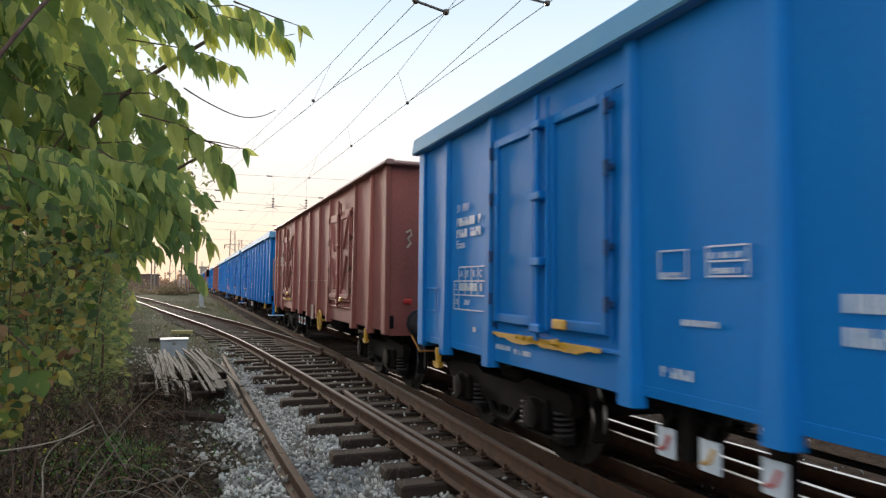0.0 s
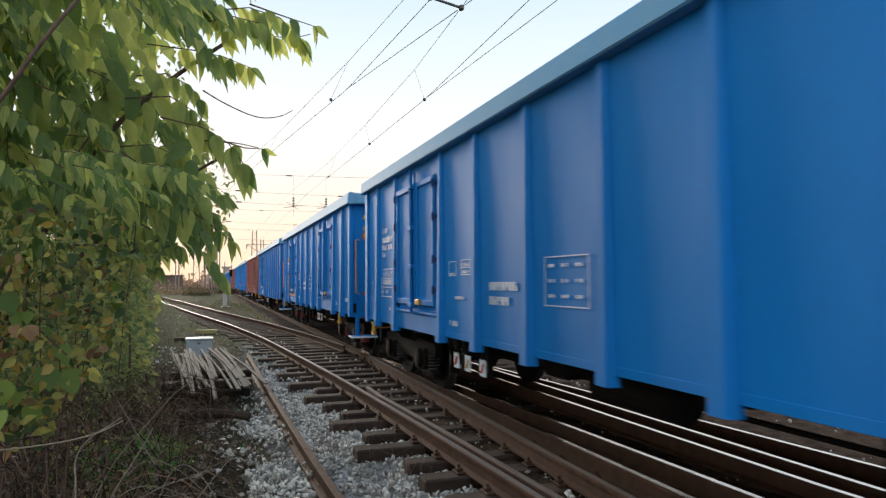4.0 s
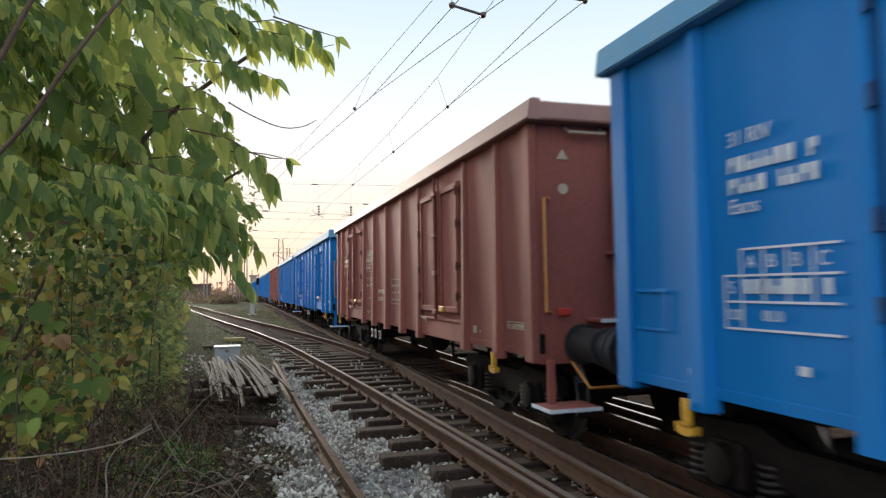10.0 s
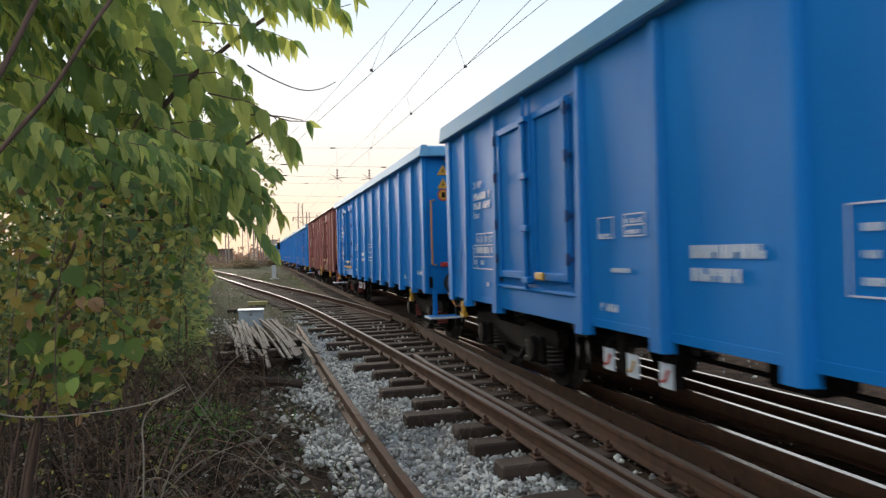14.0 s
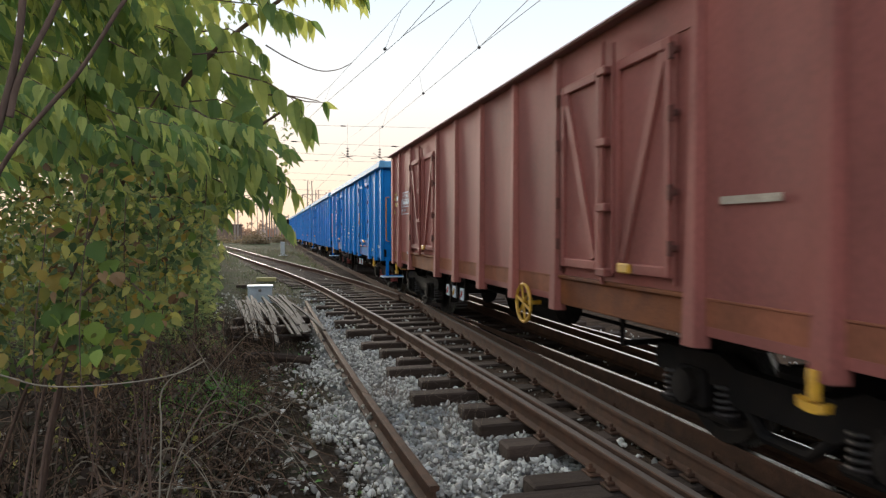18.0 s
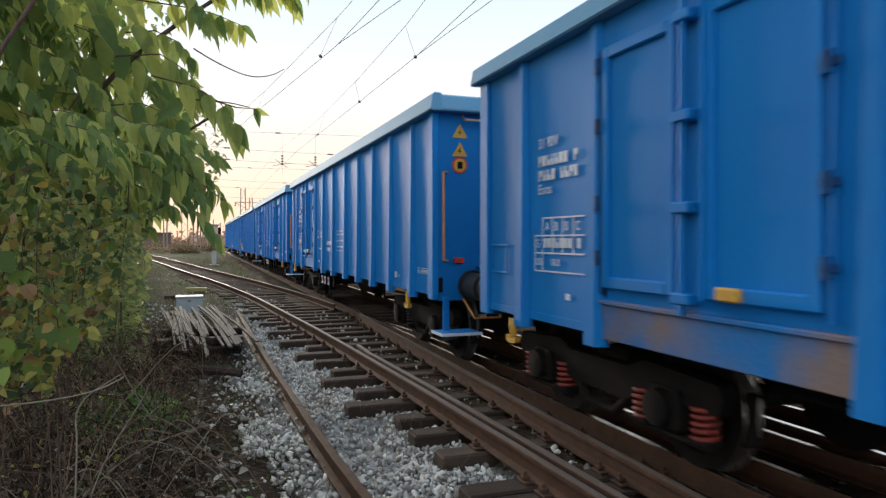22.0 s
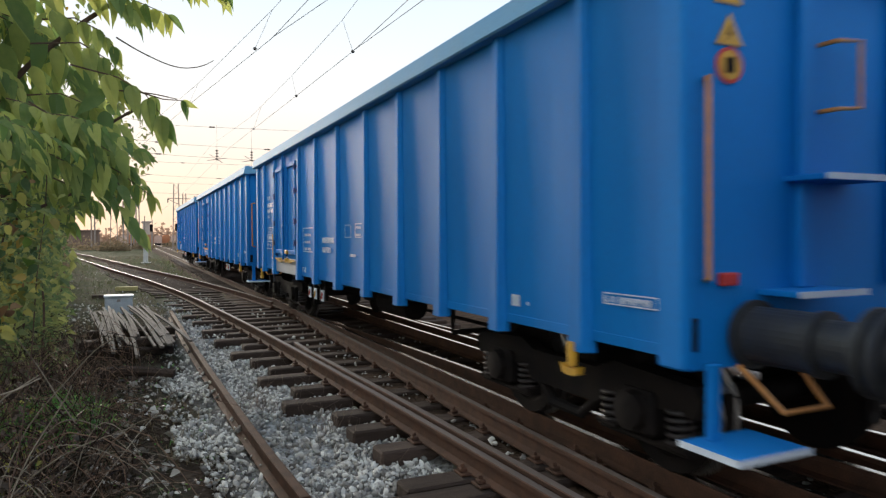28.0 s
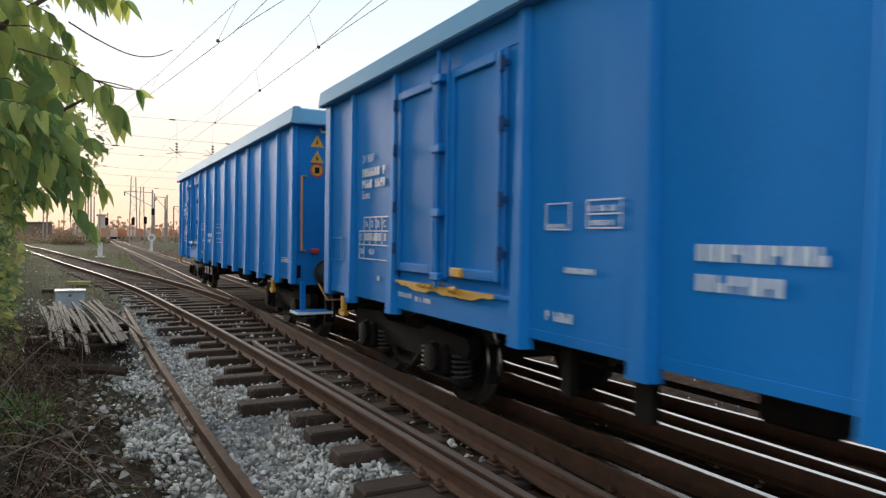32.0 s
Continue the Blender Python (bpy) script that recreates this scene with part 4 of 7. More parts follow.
        for k in range(3):
            strokes(me, 2.25, 1.70 - 0.12 * k, 0.45, 0.07, 1, x, 20 + k)
        strokes(me, 2.42, 1.10, 0.27, 0.10, 1, x, 12, 0.1)
        mark("data_grid", me, "white framed length table", "gridfirst", -0.14)
        me = frame_lines(frame_lines(Mesh(), -0.21, 1.79, 0.28, 0.18, 0.010, x), -0.68, 1.80, 0.33, 0.19, 0.010, x)
        strokes(strokes(strokes(me, -0.70, 1.78, 0.27, 0.055, 1, x, 8), -0.70, 1.68, 0.25, 0.05, 1, x, 9), -0.45, 1.39, 0.28, 0.045, 1, x, 11, 0.2)
        mark("data_panel", me, "white framed inspection data", "inspfirst", -0.14)
    me = frame_lines(frame_lines(Mesh(), 2.33, 1.86, 0.26, 0.18, 0.010, x), 1.91, 1.87, 0.31, 0.18, 0.010, x)
    me.box((x - 0.003, 1.895, 1.785), (x, 1.61, 1.775), 0)
    strokes(strokes(strokes(me, 1.89, 1.85, 0.25, 0.055, 1, x, 8), 1.87, 1.76, 0.22, 0.05, 1, x, 9), 2.31, 1.74, 0.20, 0.05, 1, x, 10)
    strokes(me, 2.12, 1.45, 0.32, 0.045, 1, x, 11, 0.2)
    strokes(me, 2.31, 1.15, 0.28, 0.07, 1, x, 12, 0.1)
    if not first:
        mark("data_panel", me, "white framed inspection data", "insp", -0.14)
    mark("painted_name", strokes(strokes(Mesh(), 1.05, 1.62, 0.68, 0.095, 1, x, 13, 0.1), 1.05, 1.47, 0.56, 0.095, 1, x, 14, 0.1), "two rows of white block lettering", "name", -0.14)
    if first:
        a = -5.05
    elif kind == "single":
        me = frame_lines(Mesh(), -0.20, 1.83, 0.74, 0.43, 0.010, x)
        for k in range(9):
            strokes(me, -0.27 - 0.23 * (k // 3), 1.78 - 0.13 * (k % 3), 0.13, 0.045, 1, x, 20 + k)
        mark("data_grid", me, "white framed length table", "grid", -0.14)
        a = -5.05
    else:
        me = frame_lines(Mesh(), -0.2, 1.80, 0.74, 0.46, 0.010, x)
        for k in range(9):
            strokes(me, -0.29 - 0.23 * (k // 3), 1.72 - 0.13 * (k % 3), 0.13, 0.06, 1, x, 20 + k)
        mark("data_grid", me, "white framed length table", "grid2", -0.14)
        a = -5.1
    mark("brake_mark", strokes(Mesh().box((x - 0.003, a, 1.16), (x, a - 0.12, 1.07), 0), a - 0.2, 1.13, 0.08, 0.04, 1, x, 15), "small white brake mark", ("brk", kind), 0.07)
    mark("owner_plate", strokes(frame_lines(Mesh(), -6.14, 1.262, 0.50, 0.075, 0.008, x), -6.16, 1.245, 0.46, 0.045, 1, x, 16, 0.1), "long white lettering strip", "own")


def end_fittings(w, paint, turn):
    """The leading end's fittings; turn puts them on the other end."""
    y = -HALF + 0.04
    def p(name, me, material, label=""):
        part(name, kept((name, material.name, len(me.v), round(sum(v[2] for v in me.v), 2)), lambda: me.data(name, material)), (), w, label, m=turn)

    rail_path = [(-1.20, y, 2.50), (-1.29, y - 0.10, 2.49), (-1.285, y - 0.10, 1.38), (-1.20, y, 1.37)]
    p("handrail", Mesh().tube(rail_path, 0.017, 8), ORANGE, "orange handrail")
    p("handle", Mesh().tube([(-0.27, y, 2.79), (-0.27, y - 0.12, 2.79), (-0.05, y - 0.12, 2.81), (-0.05, y - 0.12, 2.40), (-0.27, y - 0.12, 2.38), (-0.27, y, 2.38)], 0.015, 8), ORANGE, "orange grab handle")
    p("top_handle", Mesh().tube([(-1.0, y, 3.225), (-1.0, y - 0.1, 3.16), (-0.6, y - 0.1, 3.16), (-0.6, y, 3.225)], 0.014, 8), CREAM, "pale grab handle")
    p("shunting_handle", Mesh().tube([(-1.0, y - 0.05, 0.88), (-0.95, y - 0.31, 0.66), (-0.6, y - 0.31, 0.66), (-0.55, y - 0.05, 0.88)], 0.016, 8), ORANGE, "orange shunting handle")
    for k, z in enumerate((1.94, 1.27)):
        x0 = -0.58 if k == 0 else -0.80
        p("end_step", Mesh().box((x0, y - 0.28, z), (x0 + 0.59, y, z + 0.035), 0.006), paint, "steel end step")
        p("step_edge", Mesh().box((x0, y - 0.287, z), (x0 + 0.59, y - 0.282, z + 0.037), 0.0), WHITE, "white painted step edge")
    # lower footstep on its hanger
    p("footstep", Mesh().box((-1.42, y - 0.43, 0.47), (-0.9, y - 0.03, 0.50), 0.006).box((-1.30, y - 0.13, 0.50), (-1.22, y - 0.09, 0.92), 0.006), paint, "blue footstep on a hanger" if paint is BLUE else "brown footstep on a hanger")
    p("footstep_edge", Mesh().box((-1.43, y - 0.44, 0.468), (-0.9, y - 0.433, 0.503), 0).box((-1.432, y - 0.433, 0.468), (-1.424, y - 0.03, 0.503), 0), WHITE, "white painted step edge")
    p("lamp_bracket", Mesh().box((-1.12, y - 0.05, 1.335), (-0.99, y, 1.41), 0.01), RED, "red lamp bracket")
    for z in (2.94, 2.705) if paint is BLUE else ():
        me = Mesh().prism([(-1.14, z), (-0.93, z), (-1.035, z + 0.18)], "y", y - 0.012, y - 0.006)
        p("warning_sign", me, YELLOW, "yellow triangular warning sign")
        p("warning_bolt", Mesh().prism([(-1.055, z + 0.02), (-1.01, z + 0.07), (-1.04, z + 0.07), (-1.015, z + 0.13), (-1.065, z + 0.06), (-1.035, z + 0.06)], "y", y - 0.015, y - 0.0125), UNDER, "black warning symbol")
    if paint is BLUE:
        p("round_sign", Mesh().lathe([(y - 0.006, 0.105), (y - 0.012, 0.105)], "y", 20, 0, (-1.035, 0, 2.59)), RED, "red rimmed round sign")
        p("round_sign_field", Mesh().lathe([(y - 0.0125, 0.083), (y - 0.015, 0.083)], "y", 20, 0, (-1.035, 0, 2.59)), YELLOW, "yellow sign field")
        p("round_sign_figure", Mesh().box((-1.07, y - 0.019, 2.545), (-1.0, y - 0.0155, 2.635), 0.004), UNDER, "dark figure on the sign")
    for s in (-1, 1):
        part("buffer", buffer_data(), (), w, "dark steel side buffer", m=turn @ pose(s * 0.875, y - 0.04, 1.05))
    y = -HALF
    p("coupling", Mesh().tube([(0, y + 0.1, 1.02), (0, y - 0.25, 1.02), (0, y - 0.34, 0.98), (0, y - 0.36, 0.90), (0, y - 0.30, 0.86)], 0.04, 8).tube([(-0.07, y - 0.3, 0.9), (-0.07, y - 0.5, 0.75), (-0.05, y - 0.62, 0.82), (0.05, y - 0.62, 0.82), (0.07, y - 0.5, 0.75), (0.07, y - 0.3, 0.9)], 0.022, 8), UNDER, "draw hook with screw coupling")
    p("brake_hose", Mesh().tube([(0.3, y, 0.9), (0.3, y - 0.15, 0.75), (0.28, y - 0.35, 0.55), (0.15, y - 0.5, 0.6), (0.05, y - 0.6, 0.75)], 0.028, 8), UNDER, "black rubber brake hose")


def hook_data():
    """A cast rope hook: a rounded shank over a wide curved foot."""
    return kept("hook", lambda: Mesh().tube([(-0.04, 0, 0.07), (-0.045, 0, 0.03), (-0.045, 0, -0.03), (-0.045, 0, -0.09)], 0.040, 10, 0, True, 0.032).prism([(-0.10, -0.085), (-0.085, -0.14), (-0.03, -0.155), (0.03, -0.155), (0.085, -0.14), (0.10, -0.085), (0.05, -0.105), (-0.05, -0.105)], "x", -0.075, -0.02).data("rope_hook", YELLOW))


def worn_strip(wd):
    """A painted edge strip whose lower side has flaked away unevenly."""
    r, me = random.Random(6), Mesh()
    u, low = -wd / 2 + 0.30, 0.03
    while u < wd / 2 - 0.14:
        v = min(u + r.uniform(0.03, 0.09), wd / 2 - 0.12)
        nxt = min(0.075, max(0.012, low + r.uniform(-0.022, 0.022)))
        me.prism([(u, 1.198), (v, 1.198), (v, 1.198 - nxt), (u, 1.198 - low)], "x", FACE - 0.0535, FACE - 0.0465)
        u, low = v, nxt
    for k in range(5):
        u = r.uniform(-wd / 2 + 0.4, wd / 2 - 0.3)
        me.lathe([(FACE - 0.075, 0.012), (FACE - 0.06, r.uniform(0.02, 0.04)), (FACE - 0.03, 0.02)], "x", 7, 0, (0, u, 1.185))
    return me


def sill_words():
    """Two faded words on the door sill."""
    x = FACE - 0.021
    return strokes(strokes(Mesh(), 1.0, 1.085, 0.33, 0.05, 1, x, 31, 0.1), 0.60, 1.07, 0.38, 0.05, 1, x, 32, 0.1)


def build_wagon(kind, paint, style, label, seed, sill_paint=None, trim=True):
    w = tagged(new("freight_wagon"), label, "wagon", "wagons of the train")
    doors, stakes = DOORS[kind], STAKES[kind]
    for side in (None, TURN):
        s = side if side is not None else Matrix.Identity(4)
        edges = [HALF - 0.10] + stakes + [-HALF + 0.10]
        for a, b in zip(edges, edges[1:]):
            mid, wd = (a + b) / 2, a - b
            isdoor = any(abs(a - d[0]) < 0.01 for d in doors)
            m = s @ pose(0, mid, 0)
            if not isdoor:
                part("side_panel", panel_data(paint, wd - 0.005, False), (), w, m=m)
                if style == "braced":
                    part("lower_band", kept(("band", round(wd, 3)), lambda: Mesh().box((FACE - 0.004, -wd / 2 + 0.07, 0.935), (FACE + 0.006, wd / 2 - 0.07, 1.17), 0.003).box((FACE - 0.010, -wd / 2 + 0.07, 1.172), (FACE + 0.006, wd / 2 - 0.07, 1.186), 0.002).data("lower_band", RUST_BAND)), (), w, "rust-stained band along the panel's foot", m=m)
                continue
            part("door_sill", flap_data(sill_paint or paint, wd - 0.005), (), w, "worn and stained door sill" if sill_paint else "", m=m)
            if seed == 5:
                chips = Mesh().prism([(0.98, 1.2), (0.72, 1.195), (0.66, 1.16), (0.74, 1.15), (0.86, 1.165), (0.97, 1.175)], "x", FACE - 0.0535, FACE - 0.0465).prism([(0.70, 1.155), (0.66, 1.15), (0.67, 1.11)], "x", FACE - 0.0535, FACE - 0.0465)
                part("sill_trim", kept("chips", lambda: chips.data("sill_trim", CREAM)), (), w, "last flakes of a pale edge strip", m=m)
            elif seed == 9 and a < 0:
                part("sill_trim", kept("thin_trim", lambda: Mesh().prism([(0.98, 1.200), (-0.1, 1.200), (-0.5, 1.194), (-0.52, 1.182), (0.1, 1.186), (0.5, 1.176), (0.98, 1.184)], "x", FACE - 0.0535, FACE - 0.0465).data("sill_trim", ORANGE)), (), w, "thin remains of an orange edge strip", m=m)
                part("yellow_upright", Mesh().tube([(FACE - 0.04, 1.02, 1.80), (FACE - 0.045, 1.025, 1.95), (FACE - 0.04, 1.015, 2.20)], 0.022, 7, 0, True, 0.014), YELLOW, w, "worn yellow paint on the hinge post", m=m)
            elif trim and a > 0:
                part("sill_trim", kept(("trim", round(wd, 3)), lambda: worn_strip(wd).data("sill_trim", YELLOW)), (), w, "worn yellow edge strip", m=m)
            if paint is BLUE and trim and not sill_paint and a > 0:
                tagged(part("sill_lettering", kept("sill_words", lambda: sill_words().data("sill_lettering", WHITE)), (), w, "faded white lettering on the door sill", m=m), kind="stuff")
            if seed in (3, 5, 12) and a > 0:
                upright = Mesh().tube([(FACE - 0.055, 1.12, 1.18), (FACE - 0.06, 1.125, 1.35), (FACE - 0.055, 1.12, 1.5), (FACE - 0.06, 1.13, 1.68)], 0.026, 7)
                part("yellow_upright", upright, YELLOW, w, "worn yellow paint along the door post", m=m)
                for z in (1.84, 2.42) if seed == 3 else ():
                    part("hinge_cap", Mesh().lathe([(z - 0.05, 0.03), (z, 0.055), (z + 0.05, 0.03)], "z", 9, 0, (FACE - 0.055, 1.12, 0)), YELLOW, w, "yellow hinge cap", m=m)
            part("door_header", kept(("header", paint.name, round(wd, 3)), lambda: Mesh().box((FACE, -wd / 2 + 0.003, 3.03), (FACE + 0.03, wd / 2 - 0.003, RAIL_FOOT), 0).box((FACE + 0.01, -wd / 2 + 0.003, 1.2), (FACE + 0.03, wd / 2 - 0.003, 3.03), 0).data("door_header", paint)), (), w, m=m)
            lw = 0.80
            for sg, flip in ((1, False), (-1, True)):
                leaf = part("door_leaf", leaf_data(paint, lw, style, flip), (), w, m=s @ pose(FACE + 0.005, mid + sg * 0.53 + 0.085, 1.285))
                for z in (0.22, 0.62, 1.18, 1.62):
                    part("hinge", hinge_data(paint), (), leaf, "dark hinge", m=pose(-0.015, sg * (lw / 2 + 0.035), z))
            for y, slim in ((mid + 1.03, False), (mid - 0.90, True)):
                part("hinge_rod", hinge_rod_data(paint, slim), (), w, "hinge rod beside the door", m=s @ pose(FACE + 0.004, y, 1.22))
            part("door_lock", lock_data(paint), (), w, m=s @ pose(FACE, mid + 0.11, 1.28))
            part("lock_handle", kept("lock_handle", lambda: Mesh().box((-0.06, -0.2, -0.035), (-0.02, -0.02, 0.045), 0.012).data("lock_handle", YELLOW)), (), w, "yellow lock handle", m=s @ pose(FACE - 0.05, mid - 0.20, 1.33))
        for y in stakes:
            part("stake", stake_data(paint), (), w, m=s @ pose(0, y, 0))
        for e in (-1, 1):
            part("corner_post", kept(("corner", paint.name), lambda: Mesh().box((OUT + 0.04, -0.10, 0.875), (FACE + 0.045, 0.10, RAIL_FOOT), 0.015).data("corner_post", paint)), (), w, m=s @ pose(0, e * (HALF - 0.10), 0))
        part("top_rail", kept(("top", paint.name), lambda: Mesh().prism([(-1.475, RAIL_FOOT - 0.005), (-1.49, RAIL_FOOT + 0.01), (-1.462, TOP - 0.02), (-1.44, TOP), (-1.36, TOP), (-1.34, TOP - 0.02), (-1.34, RAIL_FOOT - 0.005)], "y", -HALF - 0.15, HALF + 0.08).data("top_rail", BLUE_TOP if paint is BLUE else BROWN_TOP)), (), w, "top rail along the side", m=s)
        part("sole_bar", kept(("sole", paint.name), lambda: Mesh().box((FACE + 0.035, -HALF + 0.02, 0.97), (FACE + 0.11, HALF - 0.02, 1.16), 0.01).data("sole_bar", UNDER)), (), w, m=s)
        end = Mesh().box((-1.325, -HALF + 0.04, 0.86), (1.325, -HALF + 0.065, RAIL_FOOT + 0.01), 0.006)
        for x in (-0.45, 0.45):
            part("end_rib", kept(("rib", paint.name), lambda: Mesh().box((-0.06, -HALF - 0.03, 1.30), (0.06, -HALF + 0.04, RAIL_FOOT), 0.015).data("end_rib", paint)), (), w, m=s @ pose(x, 0, 0))
        part("end_wall", kept(("end", paint.name), lambda: end.data("end_wall", paint)), (), w, m=s)
        part("end_top_rail", kept(("endtop", paint.name), lambda: Mesh().prism([(-HALF + 0.24, RAIL_FOOT), (-HALF + 0.24, TOP - 0.004), (-HALF - 0.07, TOP - 0.004), (-HALF - 0.12, TOP - 0.03), (-HALF - 0.14, RAIL_FOOT + 0.02), (-HALF - 0.13, RAIL_FOOT)], "x", -1.335, 1.335).data("end_top_rail", BLUE_TOP if paint is BLUE else BROWN_TOP)), (), w, m=s)
        end_fittings(w, paint, s)
        markings(w, kind, paint, s, seed)
        for y in (6.01, -5.87):
            part("rope_hook", hook_data(), (), w, "yellow rope hook", m=s @ pose(-1.40, y - 0.02, 0.84))
        for k, y in enumerate((-1.33, -1.57, -1.99) if seed in FAR_PLATES else (2.29, 1.90, 1.43)):
            plate = part("brake_plate", kept("plate", lambda: Mesh().box((-0.008, -0.085, -0.095), (0.008, 0.085, 0.095), 0.004).data("brake_plate", WHITE)), (), w, "white enamel brake plate", m=s @ pose(-1.25, y, 0.64))
            part("plate_mark", kept(("pm", k % 2), lambda: Mesh().tube([(-0.012, -0.04, 0.05), (-0.012, 0.0, -0.03), (-0.012, 0.05, -0.05)], 0.014, 6).data("plate_mark", RED if k % 2 == 0 else YELLOW)), (), plate, "red mark" if k % 2 == 0 else "yellow lever mark")
            part("brake_lever", kept("lever", lambda: Mesh().tube([(-0.02, 0, 0.1), (0.08, 0, 0.28)], 0.02, 6).data("brake_lever", YELLOW if k == 1 else UNDER)), (), plate)
    frame_me = Mesh().box((-0.2, -HALF + 0.06, 0.80), (0.2, HALF - 0.06, 1.12), 0.02)
    for y in (-HALF + 0.16, -5.2, -2.5, 0.0, 2.5, 5.2, HALF - 0.16):
        frame_me.box((-1.26, y - 0.09, 0.88), (1.26, y + 0.09, 1.13), 0.02)
    part("underframe", kept("underframe", lambda: frame_me.data("underframe", UNDER)), (), w)
    part("floor", kept("floor", lambda: Mesh().box((-1.26, -HALF + 0.07, 1.14), (1.26, HALF - 0.07, 1.19), 0).data("floor", RUST)), (), w, "rusty steel floor")
    part("air_tank", kept("tank", lambda: Mesh().lathe([(-0.6, 0.08), (-0.57, 0.17), (0.57, 0.17), (0.6, 0.08)], "y", 16, 0, (-0.72, -0.8, 0.68)).box((-0.76, -1.2, 0.68), (-0.68, -1.12, 0.9), 0.0).box((-0.76, -0.5, 0.68), (-0.68, -0.42, 0.9), 0.0).data("air_tank", UNDER)), (), w)
    part("brake_rigging", kept("rigging", lambda: Mesh().tube([(-0.5, -5.0, 0.62), (-0.5, 5.0, 0.62)], 0.025, 6).tube([(-1.1, -3.3, 0.86), (-1.1, -3.3, 0.62), (-0.5, -3.3, 0.62)], 0.03, 6).box((-0.66, 0.6, 0.58), (-0.3, 1.1, 0.86), 0.03).box((-1.22, 1.35, 0.55), (-1.16, 1.5, 0.9), 0.0).box((-1.22, 2.1, 0.55), (-1.16, 2.2, 0.9), 0.0).data("brake_rigging", UNDER)), (), w)
    for y in (-5.2, 5.2):
        bogie = part("bogie", bogie_frame_data(), (), w, "black two-axle bogie frame", m=pose(0, y, 0))
        bogie_parts(bogie)
        for a in (-0.9, 0.9):
            part("wheelset", wheelset_data(), (), bogie, "steel wheelset", m=pose(0, a, 0.46))
            for x in (-0.99, 0.99):
                for b in (-0.32, 0.32):
                    part("coil_spring", spring_data(REDSPR if seed in RED_SPRINGS else SPRING), (), bogie, m=pose(x, a + b, 0.29))
    return w


blue_label = {"single": "blue open freight wagon with one side door and white markings", "double": "blue open freight wagon with two side doors and white markings"}
ORDER = [("single", BLUE, "flat"), ("double", BROWN, "pressed"), ("single", BLUE, "flat"), ("double", BLUE, "flat"), ("single", BLUE, "flat"), ("double", BROWN, "flat"), ("double", BLUE, "flat"), ("single", BLUE, "flat"), ("double", BROWN, "braced"), ("double", BLUE, "flat"), ("single", BLUE, "flat"), ("double", BLUE, "flat"), ("single", BLUE, "flat"), ("single", BLUE, "flat"), ("single", BLUE, "flat")]
BROWN_LABELS = {"pressed": "red-brown open wagon with pressed steel doors and yellow handwheel", "flat": "red-brown open wagon with flat framed doors", "braced": "weathered red-brown open wagon with diagonally braced doors"}
wagons, patterns, raised = [], {}, {}
# how far the top rail's foot and its crown stand above the usual
RISE = {0: (0.045, 0.015), 1: (0.165, -0.005), 2: (0.02, 0.0), 4: (0.0, -0.02), 5: (0.0, -0.035), 7: (0.0, -0.05), 8: (0.10, -0.085), 9: (0.0, -0.065), 10: (0.0, -0.03), 12: (0.0, -0.04), 13: (0.0, -0.035)}


def raise_sides(w, rise):
    """Gives a wagon higher walls: whatever lies near the top rail moves up."""
    for o in w.children:
        if o.type != "MESH" or o.name.split(".")[0] not in ("top_rail", "end_top_rail", "stake", "corner_post", "side_panel", "door_header", "end_wall", "end_rib", "top_handle", "warning_sign", "warning_bolt"):
            continue
        key = (o.data.name, rise)
        if key not in raised:
            me = o.data.copy()
            for v in me.vertices:
                if v.co.z > 3.06:
                    v.co.z += rise[1] if v.co.z > RAIL_FOOT + 0.09 else rise[0]
            raised[key] = me
        o.data = raised[key]


